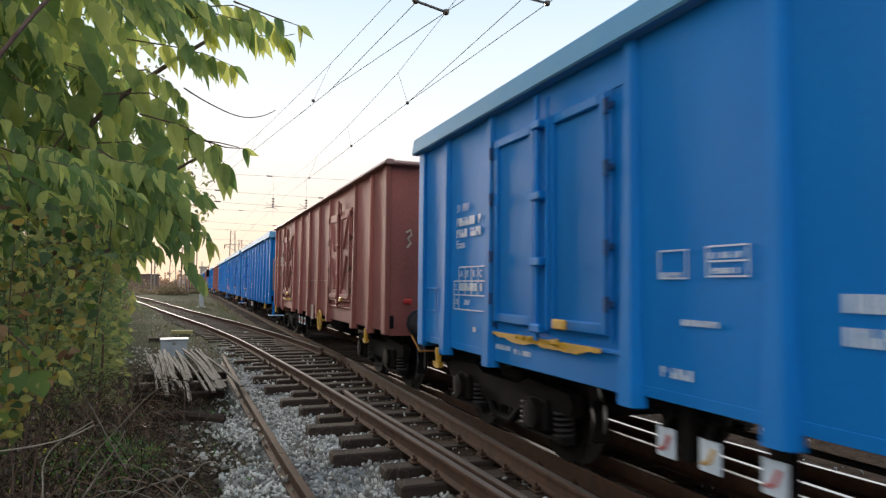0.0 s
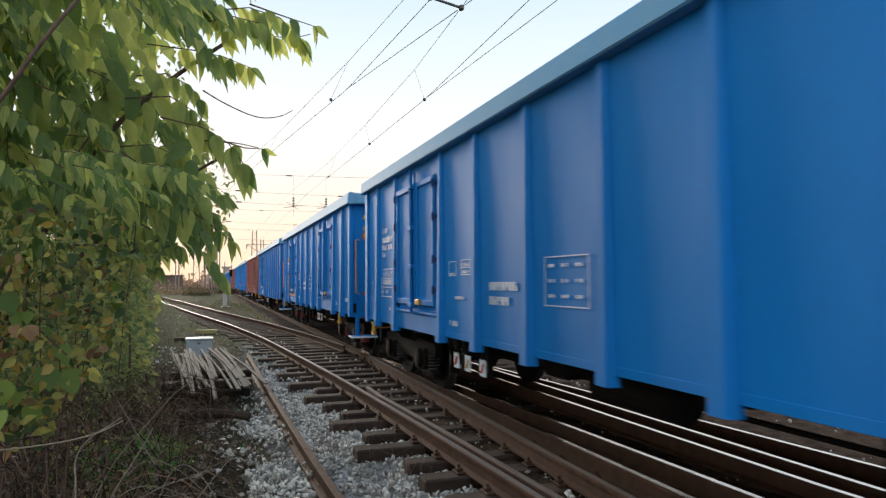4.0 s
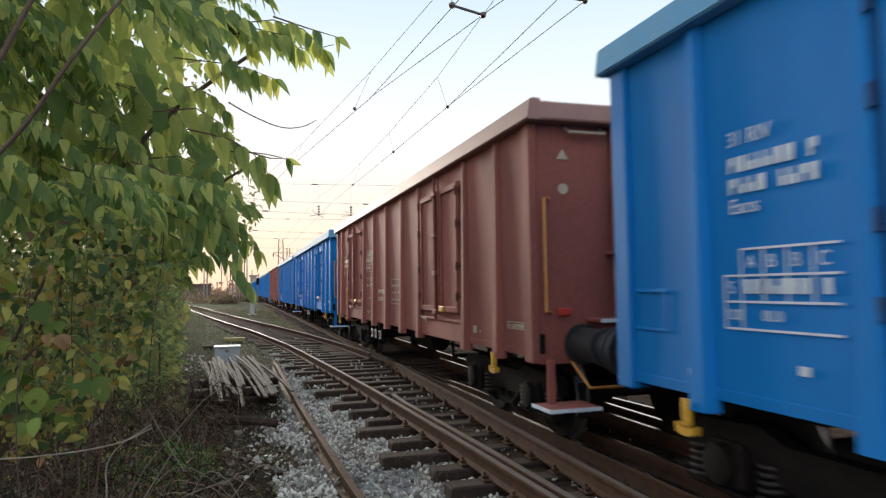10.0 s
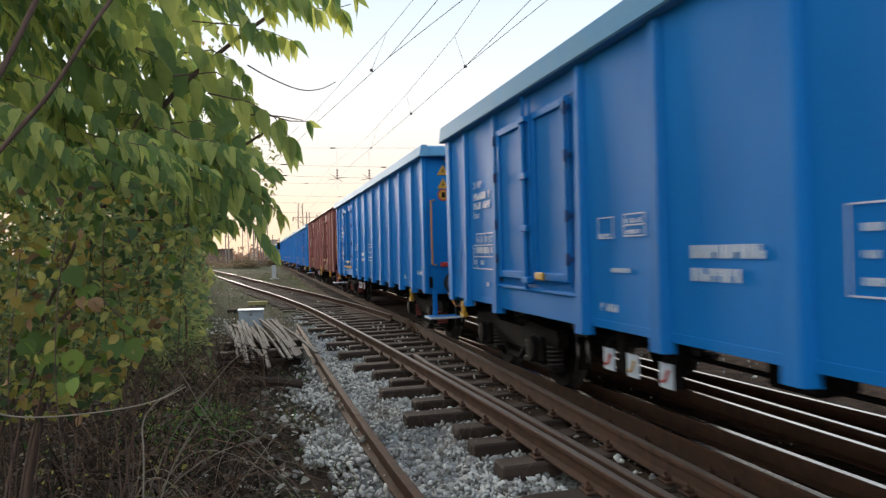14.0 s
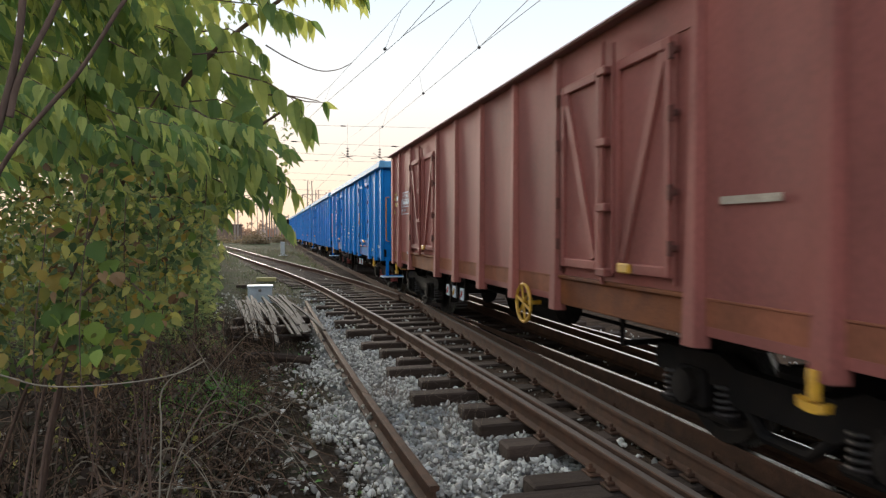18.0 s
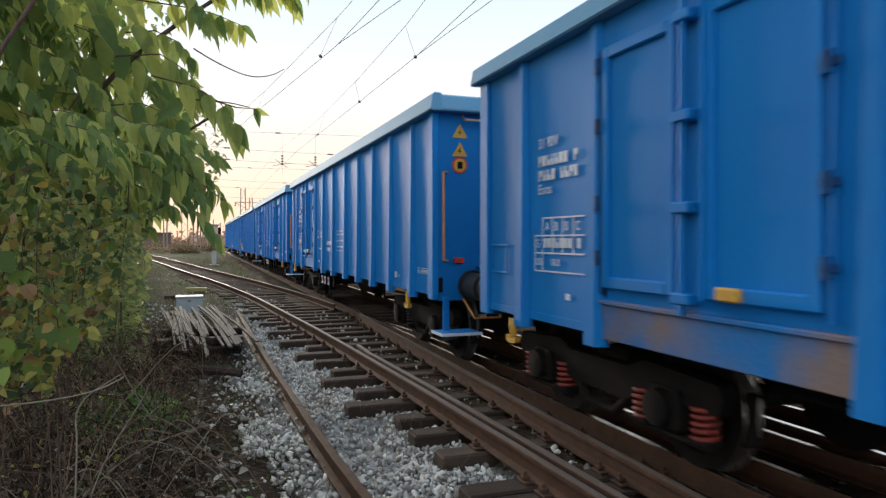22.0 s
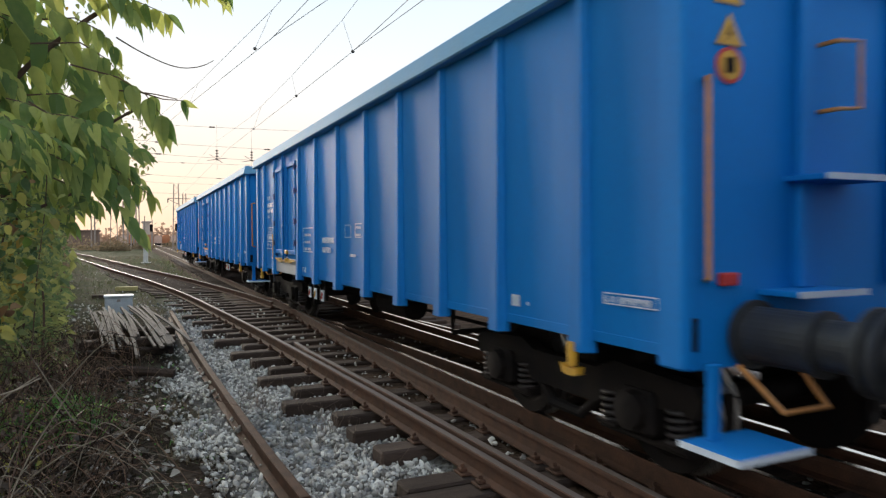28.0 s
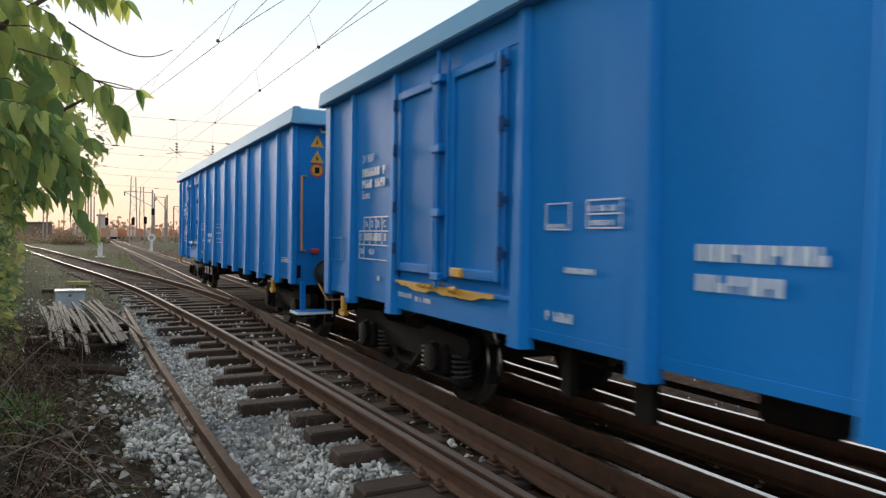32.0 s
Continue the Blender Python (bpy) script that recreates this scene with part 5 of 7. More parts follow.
for number, (kind, paint, style) in enumerate(ORDER):
    key = (kind, paint.name, style, number if number in (5, 9, 12, 13, 14) else 0, number in TRIMMED, RISE.get(number), number in RED_SPRINGS, number in FAR_PLATES)
    if key in patterns:
        w = copy_thing(patterns[key], Matrix.Identity(4))
    else:
        label = blue_label[kind] if paint is BLUE else BROWN_LABELS[style]
        if number == 12:
            label = "blue open freight wagon with a grey primed door sill"
        w = patterns[key] = build_wagon(kind, paint, style, label, number, {9: WORN_SILL, 12: GREYP}.get(number, RUST if style == "braced" else None), number in TRIMMED)
        if style in ("pressed", "braced"):
            hw = Mesh().tube([(0, 0.21 * math.cos(2 * math.pi * k / 20), 0.21 * math.sin(2 * math.pi * k / 20)) for k in range(21)], 0.018, 6)
            for k in range(3):
                a = math.pi * k / 3 + 0.3
                hw.tube([(0, 0.21 * math.cos(a), 0.21 * math.sin(a)), (0, -0.21 * math.cos(a), -0.21 * math.sin(a))], 0.014, 6)
            part("handwheel", fixed_normals(hw.tube([(0, 0, 0), (0.2, 0, 0)], 0.025, 8).data("handwheel", YELLOW)), (), w, "yellow brake handwheel", m=pose(-1.44, -1.72, 0.83))
        if number in RISE:
            raise_sides(w, RISE[number])
        if number == 1:
            bare = ("handrail", "handle", "top_handle", "footstep", "footstep_edge", "end_step", "step_edge")
            for o in [o for o in w.children if o.name.split(".")[0] in bare and o.matrix_basis.to_3x3()[0][0] > 0]:
                bpy.data.objects.remove(o)
            part("chalk_mark", Mesh().tube([(-1.08, -HALF + 0.036, 2.41), (-1.02, -HALF + 0.036, 2.45), (-1.0, -HALF + 0.036, 2.38), (-1.06, -HALF + 0.036, 2.32), (-1.01, -HALF + 0.036, 2.25), (-1.07, -HALF + 0.036, 2.18)], 0.020, 6), CREAM, w, "pale chalk scrawl on the end wall")
        if number in (1, 8):
            for o in w.children:
                front = o.matrix_basis.to_3x3()[0][0] > 0
                if front and (o.name.split(".")[0] == "load_table" or o.name.startswith("lettering") and o.matrix_basis.translation.z < 2.0):
                    o.matrix_basis = (pose(0, 0.06, 1.325) @ Matrix.Diagonal((1, 1, 0.62, 1)) if number == 1 else pose(0, 0.06, 0.63)) @ o.matrix_basis
        if number == 5:
            e = -HALF + 0.034
            part("end_mark", Mesh().prism([(-1.10, 2.90), (-0.97, 2.90), (-1.035, 3.0)], "y", e - 0.004, e), CREAM, w, "faded pale triangle on the end wall")
            part("end_mark", Mesh().lathe([(e, 0.055), (e - 0.004, 0.055)], "y", 14, 0, (-1.035, 0, 2.60)), CREAM, w, "faded pale disc on the end wall")
            for o in w.children:
                front = o.matrix_basis.to_3x3()[0][0] > 0
                if front and (o.name.split(".")[0] == "load_table" or o.name.startswith("lettering") and o.matrix_basis.translation.z < 2.0):
                    o.matrix_basis = pose(0, -3.43, 0.64) @ o.matrix_basis
        if number == 14:
            for o in w.children:
                if o.name.split(".")[0] in ("painted_name", "painted_number", "data_grid", "brake_mark") and o.matrix_basis.to_3x3()[0][0] > 0:
                    o.matrix_basis = pose(0, 0.3, 0) @ o.matrix_basis
    wagons.append(w)


PITCH = 15.25


def train_y(t):
    """Where the middle of the leading wagon stands at t seconds."""
    return 2.175 - 6.593 * t + 0.01258 * t * t


def place_wagon(number, t):
    return pose(4.19, train_y(t) + PITCH * number, 0)


for number, w in enumerate(wagons):
    w.matrix_basis = place_wagon(number, 0)


def motions():
    for number, w in enumerate(wagons):
        walk(w, [(t, place_wagon(number, t)) for t in range(0, 33, 2)])
        for bogie in [o for o in w.children if o.name.startswith("bogie")]:
            for wheel in [o for o in bogie.children if o.name.startswith("wheelset")]:
                y, rows = wheel.location.y, []
                for k in range(321):
                    turn = math.degrees((train_y(k / 10) - train_y(0)) / 0.46)
                    rows.append((k / 10, pose(0, y, 0.46, -turn)))
                walk(wheel, rows)

# ---- things beside the track ----
def build_cabinet():
    c = tagged(new("trackside_cabinet"), "small pale grey trackside cable cabinet on gravel", "cabinet")
    c.location = (-0.24, 19.3, 0)
    part("body", Mesh().box((-0.31, -0.22, -0.28), (0.31, 0.22, 0.16), 0.012), CABINET, c)
    part("lid", Mesh().box((-0.335, -0.245, 0.16), (0.335, 0.245, 0.21), 0.015), CABINET, c, "overhanging lid")
    part("latch", Mesh().box((-0.04, -0.24, 0.06), (0.04, -0.221, 0.12), 0.006), GALV, c, "dark latch")
    d = tagged(new("sleeper_end"), "short dark piece of old sleeper on gravel", "timber")
    d.location = (-0.8, 23.7, -0.24)
    part("timber", Mesh().box((-0.24, -0.12, -0.04), (0.24, 0.12, 0.14), 0.02), SLEEPER, d)
    s = tagged(new("yellow_board"), "yellow painted board lying behind the cabinet", "board")
    s.location = (-0.11, 26.7, -0.22)
    part("board", Mesh().box((-0.36, -0.12, 0), (0.36, 0.12, 0.14), 0.01), BOARD, s)


def build_slats():
    rnd = random.Random(8)
    pile = tagged(new("old_sleeper_stack"), "rotten dark sleepers stacked under the slats", "sleeper stack")
    for k, (x, y, z, a) in enumerate([(-0.05, 12.7, -0.21, 88), (0.0, 13.5, -0.21, 92), (0.05, 14.4, -0.21, 90), (0.0, 13.0, -0.085, 91), (0.05, 14.2, -0.075, 88)]):
        part("sleeper", Mesh().box((-0.12, -0.72, -0.07), (0.12, 0.72, 0.06), 0.02), SLEEPER, pile, m=pose(x, y, z, 0, 0, a))
    n = 28
    for k in range(n):
        s = k / (n - 1)
        x0 = -0.74 + 1.12 * s + rnd.uniform(-0.05, 0.05)
        lean = 4.4 - 0.6 * s + rnd.uniform(-1.3, 1.3) + (3 if k % 7 == 3 else 0)
        ln = rnd.uniform(4.0, 5.6)
        yb = 17.0 + rnd.uniform(-0.7, 0.6)
        thing = tagged(new("wooden_slat"), "grey weathered wooden slat on a rotten sleeper stack", "slat", "slats on the stack")
        bow = rnd.uniform(-0.05, 0.06)
        me, w = Mesh(), rnd.uniform(0.016, 0.032)
        pts = [(bow * math.sin(math.pi * j / 5), -ln * j / 5, 0.02 * math.sin(math.pi * j / 5)) for j in range(6)]
        vs = []
        for x, y, z in pts:
            vs += [(x - w, y, z - 0.014), (x + w, y, z - 0.014), (x + w, y, z + 0.014), (x - w, y, z + 0.014)]
        fs = [(4 * j + i, 4 * j + (i + 1) % 4, 4 * j + 4 + (i + 1) % 4, 4 * j + 4 + i) for j in range(5) for i in range(4)] + [(3, 2, 1, 0), (20, 21, 22, 23)]
        me.add(vs, fs)
        part("slat", me, SLAT, thing)
        thing.matrix_basis = pose(x0, yb, 0.045 + 0.022 * (k % 3) + rnd.uniform(0, 0.01), rnd.uniform(0.3, 0.8) + 0.5 * s, rnd.uniform(-6, 6), lean)
    log = tagged(new("rotten_log"), "grey rotten log lying before the slat stack", "log")
    log.location = (0.1, 10.6, -0.2)
    part("log", Mesh().tube([(-0.42, 0.25, 0.02), (-0.15, 0.1, 0.05), (0.15, -0.08, 0.05), (0.45, -0.2, 0.02)], 0.075, 8, 0, True, 0.055), SLEEPER, log)


def build_post():
    p = tagged(new("marker_post"), "short white concrete marker post on a base", "post")
    p.location = (1.0, 54, -0.3)
    part("post", Mesh().box((-0.16, -0.12, 0.12), (0.16, 0.12, 1.12), 0.02), CONC, p)
    part("base", Mesh().box((-0.34, -0.3, 0.0), (0.34, 0.3, 0.12), 0.02), CONC, p)
    d = tagged(new("shunting_signal"), "low round signal disc on a white post", "signal")
    d.location = (5.75, 72, -0.3)
    part("post", Mesh().tube([(0, 0, 0), (0, 0, 1.1)], 0.12, 8), CONC, d)
    part("disc", Mesh().lathe([(-0.04, 0.36), (0.04, 0.36)], "y", 20, 0, (0, -0.1, 1.35)), CONC, d, "pale round disc")
    part("disc_field", Mesh().lathe([(-0.05, 0.2), (-0.041, 0.2)], "y", 20, 0, (0, -0.1, 1.35)), GALV, d, "dark disc centre")


def lattice(name, x, y, h, w, label, arms=()):
    """A square lattice mast that narrows towards its top."""
    t = tagged(new(name), label, "mast", "masts of the yard")
    t.location = (x, y, -0.3)
    for sx in (-1, 1):
        for sy in (-1, 1):
            part("leg", Mesh().tube([(sx * w / 2, sy * w / 2, 0), (sx * w * 0.28, sy * w * 0.28, h)], 0.055, 5), GALV, t)
    me, n = Mesh(), max(4, int(h / 0.9))
    for k in range(n):
        a, b = w / 2 * (1 - 0.44 * k / n), w / 2 * (1 - 0.44 * (k + 1) / n)
        z0, z1 = h * k / n, h * (k + 1) / n
        s = 1 if k % 2 else -1
        me.tube([(-s * a, -a, z0), (s * b, -b, z1)], 0.03, 4, 0, False)
        me.tube([(-a, s * a, z0), (-b, -s * b, z1)], 0.03, 4, 0, False)
    part("bracing", me, GALV, t)
    for z, x0, x1 in arms:
        arm = part("arm", Mesh().tube([(x0, 0, z), (x1, 0, z)], 0.05, 5), GALV, t)
        for u in (x0, (x0 + x1) / 2, x1):
            part("insulator", Mesh().lathe([(0.0, 0.03), (-0.1, 0.09), (-0.2, 0.05), (-0.3, 0.09), (-0.42, 0.03)], "z", 8, 0, (u, 0, z)), PORC, arm)


def pole(x, y, h, label, arm=None):
    t = tagged(new("catenary_pole"), label, "mast", "masts of the yard")
    t.location = (x, y, -0.3)
    part("pole", Mesh().tube([(0, 0, 0), (0, 0, h)], 0.14, 6, 0, True, 0.10), GALV, t)
    if arm:
        part("bracket", Mesh().tube([(0, 0, h - 0.4), (arm, 0, h - 0.35)], 0.05, 5).tube([(0, 0, h - 2.4), (arm, 0, h - 0.45)], 0.045, 5), GALV, t)
        part("insulator", Mesh().lathe([(0.0, 0.04), (-0.15, 0.1), (-0.3, 0.05), (-0.45, 0.1), (-0.6, 0.04)], "z", 8, 0, (arm, 0, h - 0.4)), PORC, t)


def build_yard():
    lattice("lattice_mast", -2.2, 112, 10.6, 1.0, "tall lattice mast with crossarms in the yard", ((9.6, -1.3, 1.3), (7.6, -1.5, 1.5), (6.2, -1.0, 1.0)))
    lattice("lattice_mast", 6.3, 110, 9.9, 1.1, "tall lattice mast beside the far tracks", ())
    lattice("lattice_mast", 8.0, 118, 9.0, 0.8, "slim lattice mast in the yard haze", ())
    pole(8.55, 106, 7.9, "catenary pole with a long bracket arm", -3.6)
    for x, y, h, a in ((-1.0, 118, 7.6, None), (-0.4, 125, 8.2, None), (0.1, 121, 8.6, 1.5), (0.5, 130, 7.8, None), (0.9, 127, 9.0, None), (1.5, 140, 8.2, None), (9.3, 112, 7.7, None), (11.2, 113, 7.6, -1.6), (11.6, 120, 7.4, None), (12.2, 125, 5.6, None), (4.0, 150, 5.5, None), (-5.5, 130, 7.0, None), (-6.5, 140, 6.0, 1.5), (2.8, 160, 6.5, None), (14.0, 130, 6.5, None), (16.5, 135, 7.0, -2.0)):
        pole(x, y, h, "slender catenary pole in the yard haze", a)
    for x, y, h in ((2.44, 95, 3.6), (5.43, 95, 3.7), (6.92, 96, 3.85), (8.14, 100, 5.1)):
        sig = tagged(new("colour_light_signal"), "dark colour light signal on a slim post in the yard", "signal", "signals of the yard")
        sig.location = (x, y, -0.3)
        part("post", Mesh().tube([(0, 0, 0), (0, 0, h - 0.9)], 0.07, 6), GALV, sig)
        part("head", Mesh().prism([(-0.19, h - 0.95), (0.19, h - 0.95), (0.19, h - 0.15), (0.1, h), (-0.1, h), (-0.19, h - 0.15)], "y", -0.12, 0.12), UNDER, sig, "black signal head")
    # far buildings and standing stock
    def block(name, x0, x1, y, h, label, category, wall, roof, windows=0):
        b = tagged(new(name), label, category)
        b.location = ((x0 + x1) / 2, y, -0.3)
        w = (x1 - x0) / 2
        part("wall", Mesh().box((-w, 0, 0), (w, 8, h), 0.05), wall, b)
        part("roof", Mesh().box((-w - 0.3, -0.3, h), (w + 0.3, 8.3, h + 0.35), 0.05), roof, b)
        for k in range(windows):
            x = -w + (k + 0.5) * 2 * w / windows
            part("window", Mesh().box((x - 0.5, -0.03, h * 0.4), (x + 0.5, 0.0, h * 0.75), 0.0), UNDER, b, "dark window")

    block("yard_building", 2.7, 4.2, 175, 5.4, "narrow pale yard building far behind the tracks", "building", HAZE_A, HAZE_A, 0)
    block("shed", -12.5, -6.2, 160, 3.2, "long low brown shed in the haze", "shed", HAZE_C, HAZE_C, 0)
    block("yard_building", -26, -14, 190, 7.0, "low pale building in the haze", "building", HAZE_A, HAZE_C, 5)
    for k in range(17):
        x = -2.6 + 1.75 * k
        wgn = tagged(new("standing_wagon"), "orange-red wagon standing far off in the yard", "wagon", "standing wagons in the yard")
        wgn.location = (x + 1.2, 165 + 1.5 * (k % 3), -0.3)
        part("body", Mesh().prism([(-0.78, 0.6), (0.78, 0.6), (0.78, 2.0 + 0.2 * (k % 2)), (0.45, 2.35 + 0.2 * (k % 2)), (-0.45, 2.35 + 0.2 * (k % 2)), (-0.78, 2.0 + 0.2 * (k % 2))], "y", 0, 1.4), HAZE_B if k % 2 else HAZE_D, wgn)
        part("underframe", Mesh().box((-0.7, 0.2, 0.0), (0.7, 1.2, 0.58), 0.03), UNDER, wgn)
    # scrub in the middle distance, its haze put into the leaf colour
    rng = np.random.default_rng(9)
    for x, y, r, h in ((-2.0, 105, 2.2, 2.3), (-8, 115, 4.5, 2.6), (1.8, 118, 1.8, 1.6), (10.5, 150, 5, 1.8), (-14, 90, 6, 3.6), (17, 140, 6, 3.0), (-24, 130, 9, 5)):
        n = 900
        ang, rad = rng.uniform(0, 2 * math.pi, n), r * np.sqrt(rng.uniform(0, 1, n))
        z = rng.uniform(0, 1, n) * h * (1 - (rad / r) ** 2 * 0.7) * (0.8 + 0.3 * np.sin(ang * 3))
        at = np.stack([x + rad * np.cos(ang), y + rad * np.sin(ang) * 0.7, z - 0.35], -1)
        sc = tagged(new("scrub_bush"), "hazy brown-green scrub bush by the yard tracks", "bush", "scrub in the yard")
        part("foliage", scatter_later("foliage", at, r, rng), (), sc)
        tagged(sc.children[0], kind="stuff")
        part("stem", Mesh().tube([(x, y, -0.35), (x + 0.1, y, h * 0.6)], 0.06, 5, 0, True, 0.02), BARK, sc)
    # the line of trees behind the yard, with haze painted into the leaf colour
    for k in range(13):
        x, y, r, h = -62 + 12 * k + rng.uniform(-3, 3), rng.uniform(205, 250), rng.uniform(6, 9), rng.uniform(4.0, 7.5)
        n = 700
        ang, rad = rng.uniform(0, 2 * math.pi, n), r * np.sqrt(rng.uniform(0, 1, n))
        z = rng.uniform(0, 1, n) * h * (1 - (rad / r) ** 2 * 0.6) * (0.75 + 0.35 * np.sin(ang * 3 + k))
        at = np.stack([x + rad * np.cos(ang), y + rad * np.sin(ang) * 0.5, z - 0.3], -1)
        tr = tagged(new("far_tree"), "hazy orange-brown tree far behind the yard", "tree", "trees behind the yard")
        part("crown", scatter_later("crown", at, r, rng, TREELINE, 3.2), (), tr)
        tagged(tr.children[0], kind="stuff")
        part("trunk", Mesh().tube([(x, y, -0.35), (x + 0.2, y, h * 0.6)], 0.18, 5, 0, True, 0.06), BARK, tr)


def scatter_later(name, at, r, rng, material=None, grow=1.0):
    n = len(at)
    size = rng.uniform(0.12, 0.3, n) * grow
    quad = np.array([(-0.5, 0, -0.3), (0.5, 0, -0.4), (0.6, 0.1, 0.4), (-0.3, -0.1, 0.5)])
    return joined(name, np.einsum("nij,kj->nki", spin(rng, n), quad) * size[:, None, None] + at[:, None], np.array([(0, 1, 2, 3)]), material or FARLEAF)


def build_wires():
    def wire(name, pts, r, label, sag=0.0):
        w = tagged(new(name), label, "overhead wire", "overhead wires")
        fine = []
        for a, b in zip(pts, pts[1:]):
            for k in range(6):
                p = Vector(a).lerp(Vector(b), k / 6)
                p.z -= sag * 4 * (k / 6) * (1 - k / 6)
                fine.append(p)
        fine.append(Vector(pts[-1]))
        part("wire", Mesh().tube(fine, r, 5, 0, False), WIRE, w)
        return w

    wire("contact_wire", [(3.2, 3.0, 5.62), (2.92, 9.6, 5.57), (2.62, 14.4, 5.54), (1.64, 22.1, 5.52), (0.3, 34, 5.5), (-3.5, 62, 5.5), (-8, 90, 5.5)], 0.006, "contact wire strung above the siding")
    wire("contact_wire", [(5.2, 2.0, 5.7), (3.5, 9.4, 5.57), (2.62, 14.35, 5.545)], 0.006, "contact wire crossing over to the siding")
    wire("contact_wire", [(4.0, 2.0, 5.55), (4.16, 8.8, 5.5), (4.32, 14.5, 5.5), (4.20, 19.3, 5.47), (3.95, 30.4, 5.45), (4.2, 60, 5.45), (4.1, 105, 5.45)], 0.006, "contact wire strung above the main line")
    wire("contact_wire", [(5.05, 2.0, 5.55), (4.55, 8.85, 5.5), (4.32, 14.45, 5.505)], 0.006, "contact wire joining above the main line")
    wire("messenger_wire", [(3.9, 2.0, 6.75), (3.12, 11.5, 6.42), (2.80, 15.2, 6.38), (1.99, 22.9, 6.35), (0.3, 36, 6.4), (-3.5, 62, 6.9)], 0.005, "thin messenger wire above the siding")
    wire("messenger_wire", [(3.7, 2.0, 6.6), (4.06, 11.4, 6.32), (4.22, 14.9, 6.26), (4.30, 20.3, 6.24), (4.35, 28, 6.3), (4.3, 42, 6.9), (4.2, 80, 6.4)], 0.005, "thin messenger wire above the main line")
    for (x0, y0, z0), (x1, y1, z1) in (((2.80, 15.2, 6.38), (2.45, 15.3, 5.55)), ((4.22, 14.9, 6.26), (4.32, 14.5, 5.5)), ((4.30, 20.3, 6.24), (4.20, 19.3, 5.47)), ((1.99, 22.9, 6.35), (1.64, 22.1, 5.52)), ((4.33, 25.5, 6.27), (4.06, 25.5, 5.46))):
        d = wire("dropper", [(x0, y0, z0), (x1, y1, z1)], 0.0035, "thin dropper between messenger and contact wire", 0.0)
        part("clamp", Mesh().lathe([(-0.05, 0.02), (0, 0.04), (0.05, 0.02)], "y", 8, 0, (x1, y1, z1)), WIRE, d)
    # section insulators overhead
    for (x0, y0, z0), (x1, y1, z1) in (((3.20, 10.6, 6.0), (3.71, 10.6, 5.9)), ((4.95, 10.5, 6.32), (5.45, 10.5, 6.28))):
        t = tagged(new("insulator_rod"), "dark insulator rod hung between overhead wires", "insulator")
        part("rod", Mesh().tube([(x0, y0, z0), (x1, y1, z1)], 0.022, 8), WIRE, t)
        for p in ((x0, y0, z0), (x1, y1, z1)):
            part("clamp", Mesh().lathe([(-0.06, 0.03), (0, 0.055), (0.06, 0.03)], "y", 8, 0, p), PORC, t)
        part("hanger", Mesh().tube([(x0, y0, z0), (x0 - 0.01, y0, z0 + 0.47)], 0.006, 4), WIRE, t)
        if x0 > 4.5:
            part("stay_wire", Mesh().tube([(4.04, y0, 6.34), (x0, y0, z0)], 0.005, 4), WIRE, t)
    # cross-spans in the distance with insulator clusters
    for y, z, x0, x1, s in ((42, 8.2, -9, 14, 0.25), (42, 7.0, -9, 14, 0.1), (42, 6.3, -9, 14, 0.05), (66, 8.6, -12, 18, 0.3), (66, 7.2, -12, 18, 0.1), (88, 8.4, -14, 20, 0.3), (88, 7.0, -14, 20, 0.1)):
        c = wire("cross_span_wire", [(x0, y, z + s + 0.012 * y), ((x0 + x1) / 2, y, z - s), (x1, y, z + s - 0.008 * y)], 0.005 + 0.00007 * y, "cross-span wire over the yard tracks")
        for x in ((-0.5, 4.4) if z > 8 else (1.5, 7.5)):
            part("insulator", Mesh().lathe([(-0.18, 0.02), (-0.1, 0.045), (0, 0.03), (0.1, 0.045), (0.18, 0.02)], "x", 8, 0, (x, y, z - s + (2 * s + (0.012 if x < (x0 + x1) / 2 else -0.008) * y) * abs(2 * (x - x0) / (x1 - x0) - 1))), PORC, c)
    for y, x0, x1, h in ((42, -9, 14, 9.2), (66, -12, 18, 9.8), (88, -14, 20, 9.6)):
        for x in (x0, x1):
            lattice("span_mast", x, y, h, 0.8, "lattice mast that carries the cross-span wires", ())
    # hanging insulator strings at the first cross-span
    for x, y, z in ((4.6, 41.6, 6.05), (6.6, 42, 6.1), (0.9, 42, 6.0)):
        t = tagged(new("insulator_string"), "cluster of insulators where the contact wire hangs", "insulator")
        me = Mesh()
        for k in range(4):
            me.lathe([(0.16 * k, 0.03), (0.16 * k + 0.05, 0.10), (0.16 * k + 0.1, 0.03)], "z", 8, 0, (x, y, z))
        part("insulator", me, PORC, t)
        part("holder", Mesh().tube([(x - 0.55, y, z - 0.05), (x + 0.5, y, z + 0.12)], 0.018, 5).tube([(x - 0.4, y, z + 0.3), (x + 0.3, y, z - 0.15)], 0.016, 5).tube([(x, y, z - 0.56), (x, y, z + 2.0)], 0.007, 4), GALV, t)


build_cabinet()
build_slats()
build_post()
build_yard()
build_wires()

